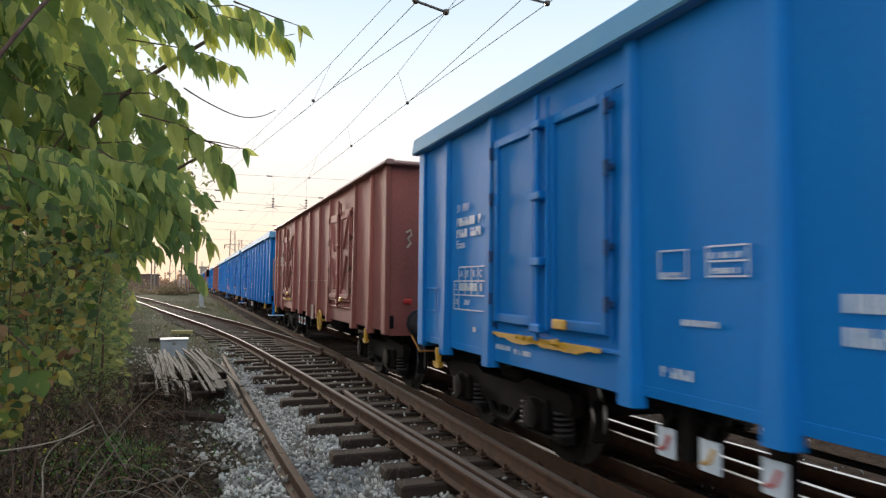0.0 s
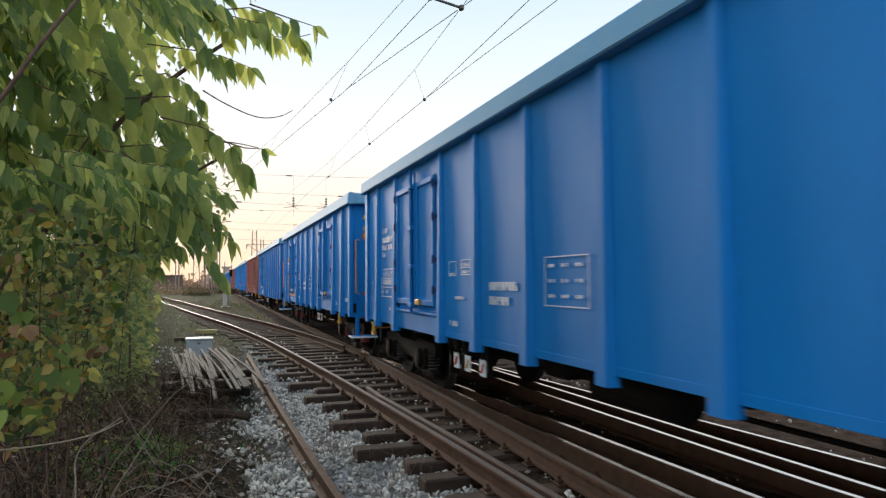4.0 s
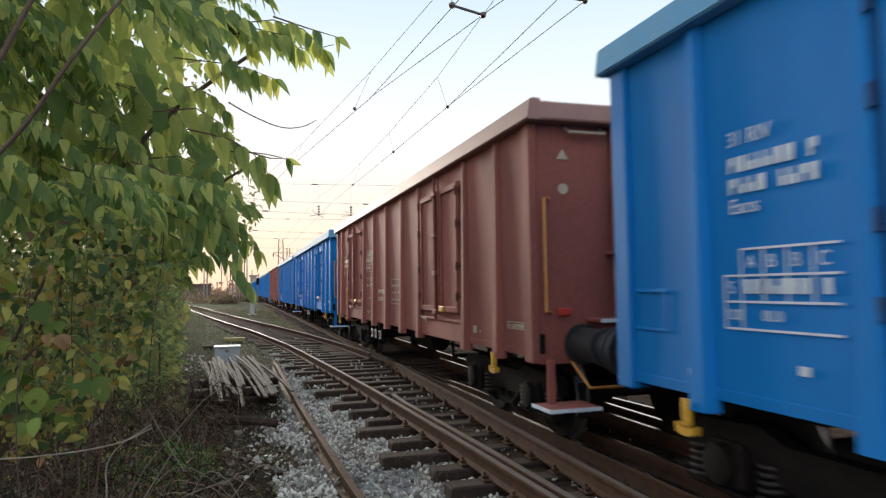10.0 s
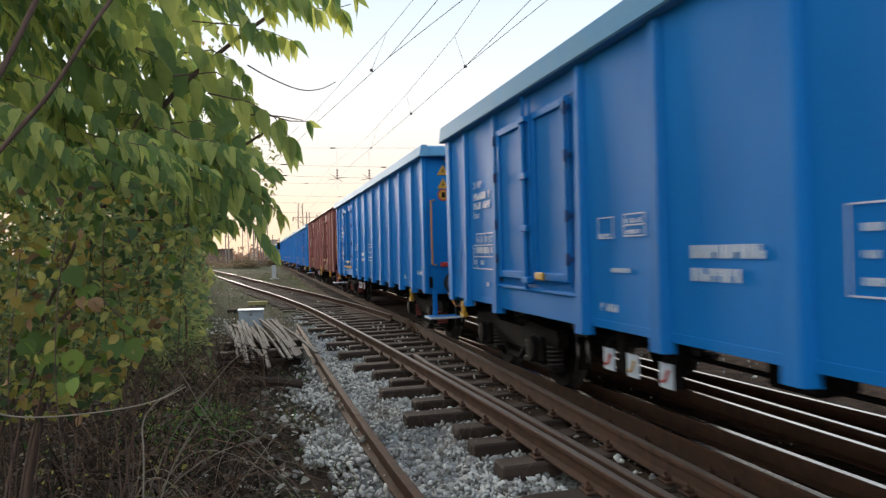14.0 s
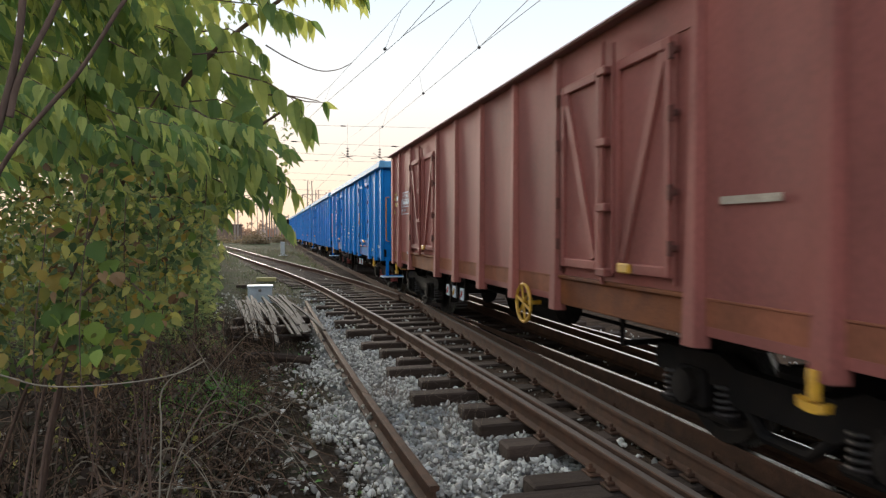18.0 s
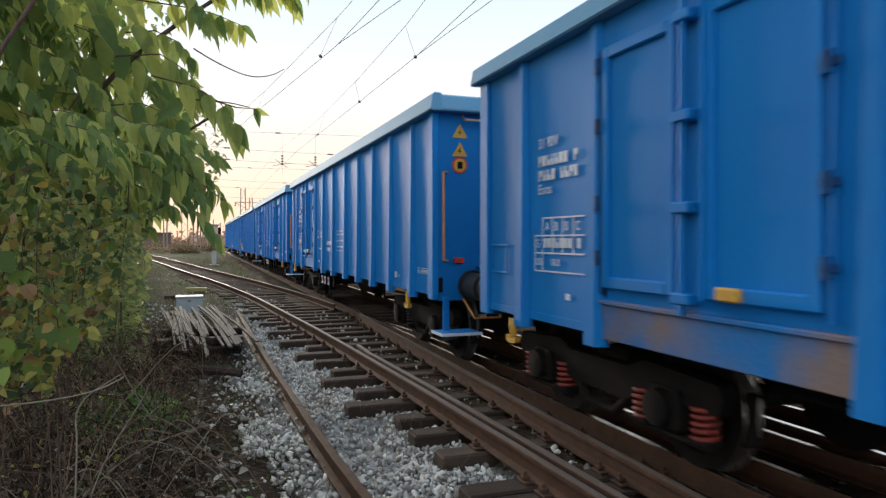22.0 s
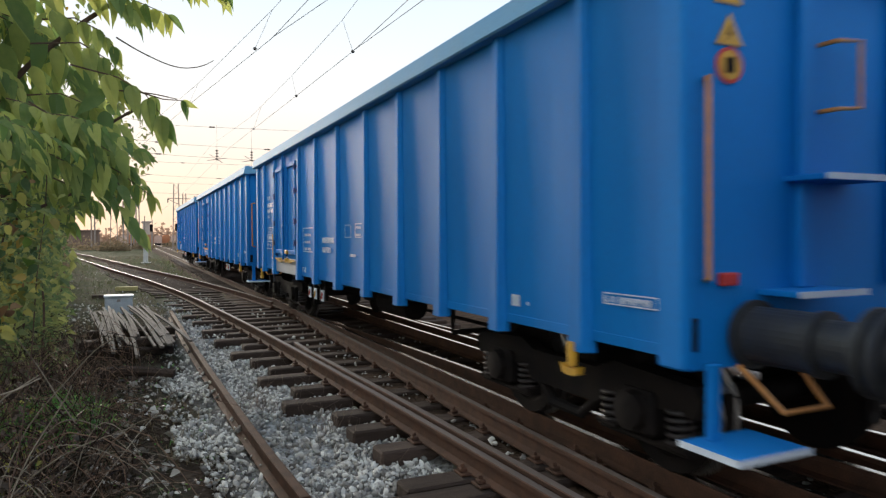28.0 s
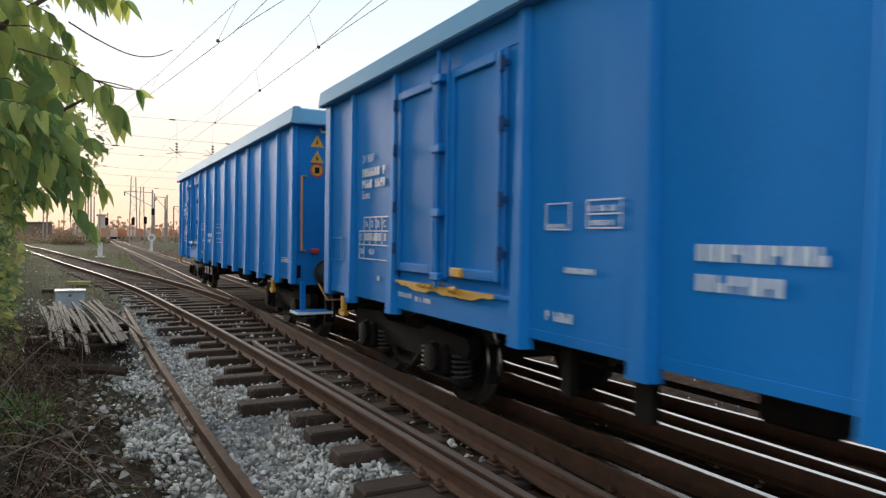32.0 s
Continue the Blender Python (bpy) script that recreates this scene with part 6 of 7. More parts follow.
# ---- plants ----
def leaf_blade(kind):
    """Vertices and faces of one leaf along +y, 1 long, folded a little along its rib."""
    prof = {"lance": [(0, 0.02), (0.08, 0.13), (0.22, 0.20), (0.42, 0.19), (0.66, 0.12), (0.86, 0.04), (1, 0.0)], "ovate": [(0, 0.03), (0.12, 0.22), (0.35, 0.31), (0.6, 0.25), (0.85, 0.10), (1, 0.0)], "toothed": [(0, 0.03), (0.06, 0.22), (0.10, 0.20), (0.18, 0.36), (0.23, 0.33), (0.34, 0.45), (0.39, 0.415), (0.52, 0.44), (0.57, 0.39), (0.70, 0.33), (0.75, 0.27), (0.88, 0.14), (1, 0.0)], "small": [(0, 0.04), (0.4, 0.32), (1, 0.0)], "blade": [(0, 0.03), (0.5, 0.025), (1, 0.0)]}[kind]
    vs, fs = [], []
    for s, w in prof:
        bend = -0.18 * s * s
        vs += [(-w, s, bend + 0.38 * w), (0, s, bend), (w, s, bend + 0.38 * w)]
    for k in range(len(prof) - 1):
        a = 3 * k
        fs += [(a, a + 1, a + 4, a + 3), (a + 1, a + 2, a + 5, a + 4)]
    return np.array(vs), np.array(fs)


def frames_along(direction, up, rng, wobble=0.3):
    """Turns whose y runs along each direction and whose z is near up."""
    d = direction / np.linalg.norm(direction, axis=1)[:, None]
    u = up + rng.normal(0, wobble, d.shape)
    x = np.cross(d, u)
    x /= np.linalg.norm(x, axis=1)[:, None]
    return np.stack([x, d, np.cross(x, d)], -1)


def scatter(name, kind, at, direction, length, material, rng, up=(0, 0, 1), wobble=0.35):
    vs, fs = leaf_blade(kind)
    turn = frames_along(direction, np.array(up), rng, wobble)
    shapes = np.einsum("nij,kj->nki", turn, vs) * length[:, None, None] + at[:, None]
    return joined(name, shapes, fs, material)


EYE = Vector((0.04, 0.81, 1.63))
EDGE = [(-0.45, -0.24), (-0.25, -0.215), (-0.15, -0.175), (-0.09, -0.115), (-0.05, -0.088), (-0.03, -0.080), (0.0, -0.07), (0.036, -0.05), (0.06, 0.022), (0.126, 0.045), (0.16, 0.04), (0.20, 0.02), (0.274, -0.02), (0.30, -0.03), (0.34, -0.02), (0.38, 0.0), (0.6, 0.06)]


def bush_edge(v):
    """How far the thicket reaches towards the track, as a slope per metre ahead, at the slope v upwards."""
    for (a, x), (b, z) in zip(EDGE, EDGE[1:]):
        if v <= b:
            return x + (z - x) * (v - a) / (b - a)
    return EDGE[-1][1]


def thicket(rng, n, y0, y1, v0, v1, inset=0.0, left=-0.62):
    out = []
    while len(out) < n:
        y, v = rng.uniform(y0, y1), rng.uniform(v0, v1)
        e = bush_edge(v) - inset
        u = rng.uniform(left, e)
        p = (EYE.x + u * (y - EYE.y), y, EYE.z + v * (y - EYE.y))
        if p[2] > -0.15:
            out.append(p)
    return np.array(out)


def low_corner(p):
    """The low end of the thicket, away from the track, where the tree's leaves give way to the autumn shrub."""
    ahead = p[1] - EYE.y
    u, v = (p[0] - EYE.x) / ahead, (p[2] - EYE.z) / ahead
    return v < 0.10 and u < -0.10 - 0.5 * max(v - 0.02, 0.0)


def spray_data(rng, pairs, length, droop, k):
    """A feathered leaf: a bent rachis along +x with pairs of hanging leaflets."""
    me = Mesh()
    pts = [(length * s, 0.04 * math.sin(3 * s + k), -droop * s * s) for s in np.linspace(0, 1, 8)]
    me.tube(pts, 0.0045, 5, 1, r2=0.002)
    base, faces = leaf_blade("lance")
    at, dr, ln = [], [], []
    for i in range(pairs):
        s = 0.14 + 0.83 * i / (pairs - 1)
        q = Vector((length * s, 0.04 * math.sin(3 * s + k), -droop * s * s))
        for side in (-1, 1):
            at.append(q)
            dr.append(Vector((0.35 + 0.3 * s, side * rng.uniform(0.35, 0.8), -rng.uniform(0.55, 1.1))))
            ln.append(rng.uniform(0.8, 1.15) * length * (0.33 - 0.09 * s))
    at.append(Vector(pts[-1]))
    dr.append(Vector((0.8, 0, -0.8)))
    ln.append(length * 0.2)
    at, dr = np.array([tuple(p) for p in at]), np.array([tuple(p) for p in dr])
    turn = frames_along(dr, np.array((0.2, -0.9, 0.6)), rng, 0.3)
    shapes = np.einsum("nij,kj->nki", turn, base) * np.array(ln)[:, None, None] + at[:, None]
    for sh in shapes:
        me.add([tuple(p) for p in sh], [tuple(f) for f in faces], 0)
    return me.data("leaf_spray", LEAF, BARK)


def stem(tree, pts, r0, r1, name="limb", material=None):
    fine = [Vector(p) for p in pts]
    for _ in range(3):
        fine = [fine[0]] + [q for a, b in zip(fine, fine[1:]) for q in (a.lerp(b, 0.25), a.lerp(b, 0.75))] + [fine[-1]]
    fine = [p + Vector((noise.noise(p * 3), noise.noise(p * 3 + Vector((5, 0, 0))), 0)) * 0.012 for p in fine]
    return part(name, Mesh().tube(fine, r0, 8, 0, True, r1), material or BARK, tree, smooth=True)


def long_leaf(tree, pts, pairs, size, rng):
    """One feathered leaf along a bent stalk, its leaflets hanging from the outer part."""
    fine = []
    for a, b in zip(pts, pts[1:]):
        fine += [Vector(a).lerp(Vector(b), k / 3) for k in range(3)]
    fine.append(Vector(pts[-1]))
    me = Mesh().tube(fine, 0.0045, 5, 1, True, 0.0018)
    base, faces = leaf_blade("lance")
    at, dr, ln = [], [], []
    last = len(fine) - 1
    for i in range(pairs):
        s = (0.25 + 0.72 * i / max(1, pairs - 1)) * last
        k = min(int(s), last - 1)
        q, along = fine[k].lerp(fine[k + 1], s - k), (fine[k + 1] - fine[k]).normalized()
        for side in (-1, 1):
            at.append(q)
            dr.append(along * rng.uniform(0.15, 0.6) + Vector((0.15 * side, side * rng.uniform(0.15, 0.6), -1.0)))
            ln.append(1.12 * size * rng.uniform(0.8, 1.15) * (1.08 - 0.25 * i / pairs))
    at.append(fine[-1])
    dr.append((fine[-1] - fine[-2]).normalized() + Vector((0, 0, -0.5)))
    ln.append(size * 0.85)
    turn = frames_along(np.array([tuple(p) for p in dr]), np.array((0.1, -1.0, 0.3)), rng, 0.45)
    shapes = np.einsum("nij,kj->nki", turn, base) * np.array(ln)[:, None, None] + np.array([tuple(p) for p in at])[:, None]
    for sh in shapes:
        me.add([tuple(p) for p in sh], [tuple(f) for f in faces], 0)
    return part("leaf_spray", me.data("leaf_spray", LEAF, BARK), (), tree)


def build_tree():
    rng = np.random.default_rng(12)
    tree = tagged(new("tree_of_heaven"), "young tree with long feathered green leaves over the track", "tree")
    tree.location = (0, 0, 0)
    stem(tree, [(-2.1, 2.6, -0.2), (-1.5, 2.65, 0.7), (-0.95, 2.7, 1.38), (-0.72, 2.7, 1.68), (-0.61, 2.7, 2.0), (-0.58, 2.7, 2.3), (-0.5, 2.75, 3.0)], 0.0125, 0.008, "trunk")
    stem(tree, [(-0.62, 2.7, 1.92), (-0.60, 2.7, 2.02), (-0.54, 2.7, 2.14), (-0.48, 2.72, 2.3), (-0.3, 2.9, 2.9)], 0.009, 0.006)
    stem(tree, [(-0.9, 3.0, 1.5), (-0.70, 2.9, 1.83), (-0.61, 2.9, 1.96), (-0.50, 2.9, 2.10), (-0.36, 2.9, 2.35), (-0.1, 3.2, 2.9)], 0.008, 0.005)
    stem(tree, [(-1.5, 4.4, -0.2), (-1.05, 4.1, 0.9), (-0.74, 3.8, 1.55), (-0.60, 3.8, 1.85), (-0.62, 4.5, 2.2), (-0.4, 4.9, 2.7)], 0.009, 0.004)
    stem(tree, [(-1.2, 4.6, -0.2), (-1.0, 4.6, 1.2), (-0.6, 4.7, 2.3), (0.0, 4.9, 2.95), (0.35, 5.0, 3.2)], 0.022, 0.008)
    stem(tree, [(-1.0, 4.6, 1.2), (-0.6, 4.6, 1.75), (-0.2, 4.6, 2.1), (0.1, 4.6, 2.3)], 0.014, 0.006)
    stem(tree, [(-0.8, 4.65, 1.5), (-0.4, 5.0, 1.8), (-0.1, 5.2, 1.95)], 0.012, 0.005)
    kinds = [spray_data(rng, int(rng.integers(8, 13)), 0.62, float(rng.uniform(0.12, 0.34)), k) for k in range(9)]
    # long leaves that hang out over the edge towards the track
    fringe = [([(-0.30, 4.8, 2.93), (-0.06, 4.8, 2.92), (0.10, 4.8, 2.90), (0.25, 4.8, 2.85)], 7, 0.15), ([(-0.34, 4.7, 2.72), (-0.20, 4.75, 2.76), (-0.08, 4.8, 2.72), (-0.02, 4.8, 2.64)], 5, 0.13),
              ([(-0.20, 4.4, 2.44), (0.0, 4.4, 2.40), (0.12, 4.4, 2.33), (0.20, 4.4, 2.22)], 4, 0.18), ([(0.10, 4.42, 2.34), (0.20, 4.4, 2.31), (0.29, 4.4, 2.31)], 2, 0.10), ([(-0.36, 4.4, 2.52), (-0.16, 4.45, 2.56), (-0.04, 4.5, 2.50), (0.03, 4.5, 2.40)], 5, 0.16),
              ([(-0.36, 4.6, 2.10), (-0.15, 4.6, 2.05), (0.0, 4.6, 1.96), (0.15, 4.6, 1.84)], 6, 0.13), ([(-0.46, 4.5, 1.95), (-0.30, 4.45, 1.92), (-0.18, 4.4, 1.86), (-0.11, 4.4, 1.80)], 5, 0.12), ([(-0.30, 5.2, 2.40), (-0.14, 5.2, 2.36), (-0.05, 5.2, 2.26), (0.0, 5.2, 2.13)], 6, 0.10), ([(-0.34, 5.2, 2.20), (-0.16, 5.2, 2.14), (-0.05, 5.2, 2.02)], 5, 0.10),
              ([(0.05, 4.9, 3.2), (0.24, 4.9, 3.24), (0.42, 4.9, 3.2), (0.55, 4.9, 3.08)], 7, 0.17), ([(0.0, 4.7, 3.05), (0.14, 4.7, 3.10), (0.28, 4.7, 3.08), (0.38, 4.7, 3.0)], 6, 0.16), ([(0.2, 4.0, 2.90), (0.36, 4.0, 2.86), (0.50, 4.0, 2.83)], 3, 0.10), ([(-0.15, 4.7, 3.2), (0.0, 4.7, 3.16), (0.12, 4.8, 3.04)], 5, 0.16), ([(-0.4, 4.5, 2.3), (-0.25, 4.5, 2.32), (-0.1, 4.5, 2.26)], 5, 0.15), ([(-0.55, 4.3, 1.8), (-0.42, 4.3, 1.80), (-0.3, 4.3, 1.74)], 5, 0.11)]
    for pts, pairs, size in fringe:
        long_leaf(tree, pts, pairs, size, rng)
    for lo, hi, n, ys, inset, sc in ((0.02, 0.75, 145, (3.7, 5.6), 0.10, (0.60, 0.95)), (0.06, 0.75, 30, (2.9, 3.7), 0.20, (0.36, 0.55)), (-0.06, 0.4, 60, (4.0, 6.5), 0.09, (0.5, 0.8))):
        for p in thicket(rng, n, *ys, lo, hi, inset, -0.55):
            if low_corner(p):
                continue
            part("leaf_spray", kinds[int(rng.integers(9))], (), tree, m=pose(*p, rng.uniform(-14, 14), rng.uniform(-5, 30), rng.uniform(-80, 45)) @ Matrix.Scale(float(rng.uniform(*sc)), 4))
    n = 3500
    at = thicket(rng, n, 4.4, 7.5, -0.06, 0.75, 0.05)
    at = np.array([p for p in at if not low_corner(p)])
    n = len(at)
    crown = part("crown", scatter("crown", "lance", at, rng.normal(0, 1, (n, 3)) * (0.4, 0.3, 0.2) + (0.25, -0.1, -0.9), rng.uniform(0.14, 0.25, n), LEAF, rng, (0.15, -1.0, 0.45), 0.4), (), tree)
    tagged(crown, kind="stuff")
    # bare stalks that stick out over the track
    for pts in ([(0.0, 4.44, 2.60), (0.12, 4.55, 2.56), (0.28, 4.75, 2.55), (0.42, 4.9, 2.60), (0.50, 4.95, 2.66)], [(0.1, 4.9, 3.12), (0.3, 4.95, 3.10), (0.5, 5.0, 3.12), (0.62, 5.0, 3.16)], [(0.0, 4.42, 2.34), (0.15, 4.42, 2.34), (0.27, 4.43, 2.32)]):
        stem(tree, pts, 0.004, 0.002, "bare_stalk")
    return tree


def build_shrubs():
    rng = np.random.default_rng(21)
    # dense shrubs behind and below the tree
    for j, (y0, y1, v0, v1, n, kind, mt, lab) in enumerate([(3.5, 4.6, -0.17, 0.06, 3000, "ovate", LEAF_DK, "dark green shrub with rounded leaves behind bramble stems"), (4.6, 7.0, -0.16, 0.12, 4600, "ovate", LEAF_DK, "dense dark green shrub beside the siding"), (6.5, 10.0, -0.12, 0.75, 9000, "ovate", LEAF_DK, "tall dense shrub with small green leaves")]):
        sh = tagged(new("shrub"), lab, "shrub", "shrubs beside the siding")
        at = thicket(rng, n, y0, y1, v0, v1, 0.01)
        fol = part("foliage", scatter("foliage", kind, at, rng.normal(0, 1, (n, 3)) * (0.8, 0.8, 0.4) + (0.2, -0.2, -0.35), rng.uniform(0.020, 0.052, n) * (1, 1.2, 1.9)[j], mt, rng), (), sh)
        tagged(fol, kind="stuff")
        k = n // 7
        at = thicket(rng, k, y0 - 0.1, y1 - 0.3, v0, v1 - 0.03, 0.02)
        fol = part("yellow_leaves", scatter("yellow_leaves", "ovate", at, rng.normal(0, 1, (k, 3)) * (0.8, 0.8, 0.4) + (0, 0, -0.6), rng.uniform(0.025, 0.055, k), LEAF_YL, rng), (), sh)
        tagged(fol, "yellowed autumn leaves", kind="stuff")
        for i in range(0 if j == 0 else 9):
            p = thicket(rng, 1, y0, y1, -0.1, 0.05, 0.06)[0]
            lean = rng.uniform(-0.5, 0.3)
            stem(sh, [(p[0] - 0.3 + lean, p[1] + 0.2, -0.3), (p[0] - 0.1 + lean * 0.6, p[1] + 0.1, 0.5), (p[0], p[1], max(p[2], 1.0)), (p[0] + rng.uniform(-0.1, 0.2), p[1], max(p[2], 1.0) + 0.7)], 0.007, 0.003, "stem")
    # a shrub in autumn colours under the tree, with thin crossing stems
    au = tagged(new("shrub"), "autumn shrub with small yellow, brown and green leaves", "shrub", "shrubs beside the siding")
    for nm, n, mt, size, kind, lab in (("foliage", 2000, LEAF_MIX, (0.022, 0.055), "ovate", ""), ("yellow_leaves", 520, LEAF_YL, (0.025, 0.060), "ovate", "yellowed autumn leaves"), ("brown_leaves", 420, LEAF_TAN, (0.03, 0.065), "ovate", "curled brown autumn leaves")):
        at = thicket(rng, n, 3.25, 4.5, -0.21, 0.10, 0.0, -0.50)
        clump = np.array([noise.noise((p[0] * 5, p[1] * 5, p[2] * 5 + 3)) + 0.25 > 0.3 * (nm != "foliage") and (p[0] - EYE.x) / (p[1] - EYE.y) < -0.105 - 0.3 * max(0, -0.08 - (p[2] - EYE.z) / (p[1] - EYE.y)) for p in at])
        at = at[clump]
        n = len(at)
        fol = part(nm, scatter(nm, kind, at, rng.normal(0, 1, (n, 3)) * (0.8, 0.6, 0.5) + (0.1, -0.3, -0.5), rng.uniform(*size, n), mt, rng, (0.1, -0.8, 0.5), 0.6), (), au)
        tagged(fol, lab, kind="stuff")
    for k in range(12):
        y, u0, u1 = rng.uniform(3.15, 4.3), rng.uniform(-0.42, -0.13), rng.uniform(-0.12, 0.10)
        d = y - EYE.y
        v1 = rng.uniform(-0.02, 0.16)
        pts = [(EYE.x + (u0 + u1 * s) * d + rng.normal(0, 0.02), y + rng.uniform(-0.1, 0.1), EYE.z + (-0.75 + (v1 + 0.75) * s ** 0.8) * d) for s in (0, 0.3, 0.55, 0.8, 1.0)]
        stem(au, pts, rng.uniform(0.002, 0.0045), 0.0015, "stem")
    # the hedge that runs on along the siding; its far leaves have haze in their colour
    for j, (y0, y1) in enumerate(((10, 15), (15, 22), (22, 32), (32, 48))):
        sh = tagged(new("shrub"), "leafy shrub in the hedge along the siding", "shrub", "shrubs beside the siding")
        n = 4200
        y = rng.uniform(y0, y1, n)
        edge = -0.35 - 0.075 * (y - 8.5)
        x = edge - 0.35 - np.abs(rng.normal(0, 1.0, n)) * (0.9 + 0.04 * y) + 0.25 * np.sin(y * 1.7)
        z = rng.uniform(-0.15, 1, n) ** 1.0 * (3.4 + 0.02 * y + 0.5 * np.sin(y * 0.9 + j))
        z = np.minimum(z, 0.4 + (edge + 0.35 - x) * 4.0)
        z = np.maximum(z, -0.15)
        at = np.stack([x, y, z], -1)
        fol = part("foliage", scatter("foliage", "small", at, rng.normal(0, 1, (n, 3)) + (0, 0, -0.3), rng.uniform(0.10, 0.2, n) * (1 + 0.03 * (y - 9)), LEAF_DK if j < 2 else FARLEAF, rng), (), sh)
        tagged(fol, kind="stuff")
        for i in range(7):
            yy = rng.uniform(y0, y1)
            xx = -0.35 - 0.075 * (yy - 8.5) - rng.uniform(0.4, 1.2)
            stem(sh, [(xx - 0.1, yy, -0.3), (xx, yy, 0.7), (xx + rng.uniform(-0.2, 0.2), yy, 2.0), (xx + rng.uniform(-0.4, 0.2), yy, 3.0)], 0.018, 0.006, "stem")
    # a bramble with single rounded leaves in front
    br = tagged(new("bramble"), "bramble with rounded green and yellow leaves on arching stems", "shrub")
    blade = {}
    for nm, mt in (("g", LEAF_BR), ("y", LEAF_YL), ("t", LEAF_TAN)):
        vs, fs = leaf_blade("toothed")
        blade[nm] = joined("leaf", vs[None], fs, mt)
    spots = [(-0.57, 1.28), (-0.50, 1.25), (-0.43, 1.21), (-0.55, 1.20), (-0.48, 1.19), (-0.39, 1.30), (-0.43, 1.38), (-0.45, 1.32), (-0.71, 1.33), (-0.64, 1.27), (-0.66, 1.35), (-0.60, 1.37), (-0.69, 1.40), (-0.72, 1.44), (-0.69, 1.46), (-0.52, 1.50), (-0.49, 1.46), (-0.59, 1.56)]
    turned = {2: "y", 14: "y", 12: "t", 13: "t", 16: "t"}
    for k, (x, z) in enumerate(spots):
        small = 0.6 if turned.get(k) == "t" else 1.0
        part("leaf", blade[turned.get(k, "g")], (), br, m=pose(x - 0.03, 3.42 + rng.uniform(-0.06, 0.06), z + 0.03, rng.uniform(-75, -40), rng.uniform(-30, 30), rng.uniform(120, 230)) @ Matrix.Scale(float(rng.uniform(0.072, 0.10)) * small, 4))
    for k in range(46):
        p = thicket(rng, 1, 3.0, 3.9, -0.2, 0.02, 0.03, -0.40)[0]
        part("leaf", blade["y" if rng.random() < 0.3 else "g"], (), br, m=pose(*p, rng.uniform(-80, -20), rng.uniform(-40, 40), rng.uniform(0, 360)) @ Matrix.Scale(float(rng.uniform(0.035, 0.062)), 4))
    for pts in ([(-0.9, 3.5, -0.2), (-0.8, 3.5, 0.9), (-0.66, 3.46, 1.3), (-0.5, 3.44, 1.27), (-0.40, 3.43, 1.22)], [(-0.9, 3.5, 0.5), (-0.75, 3.5, 1.3), (-0.55, 3.45, 1.52), (-0.42, 3.45, 1.38)]):
        stem(br, pts, 0.006, 0.003, "cane")
    stem(br, [(-1.1, 3.1, 1.28), (-0.79, 3.1, 1.20), (-0.67, 3.1, 1.15), (-0.44, 3.1, 1.15), (-0.29, 3.1, 1.17), (-0.21, 3.1, 1.21)], 0.003, 0.002, "dry_cane", PALE)


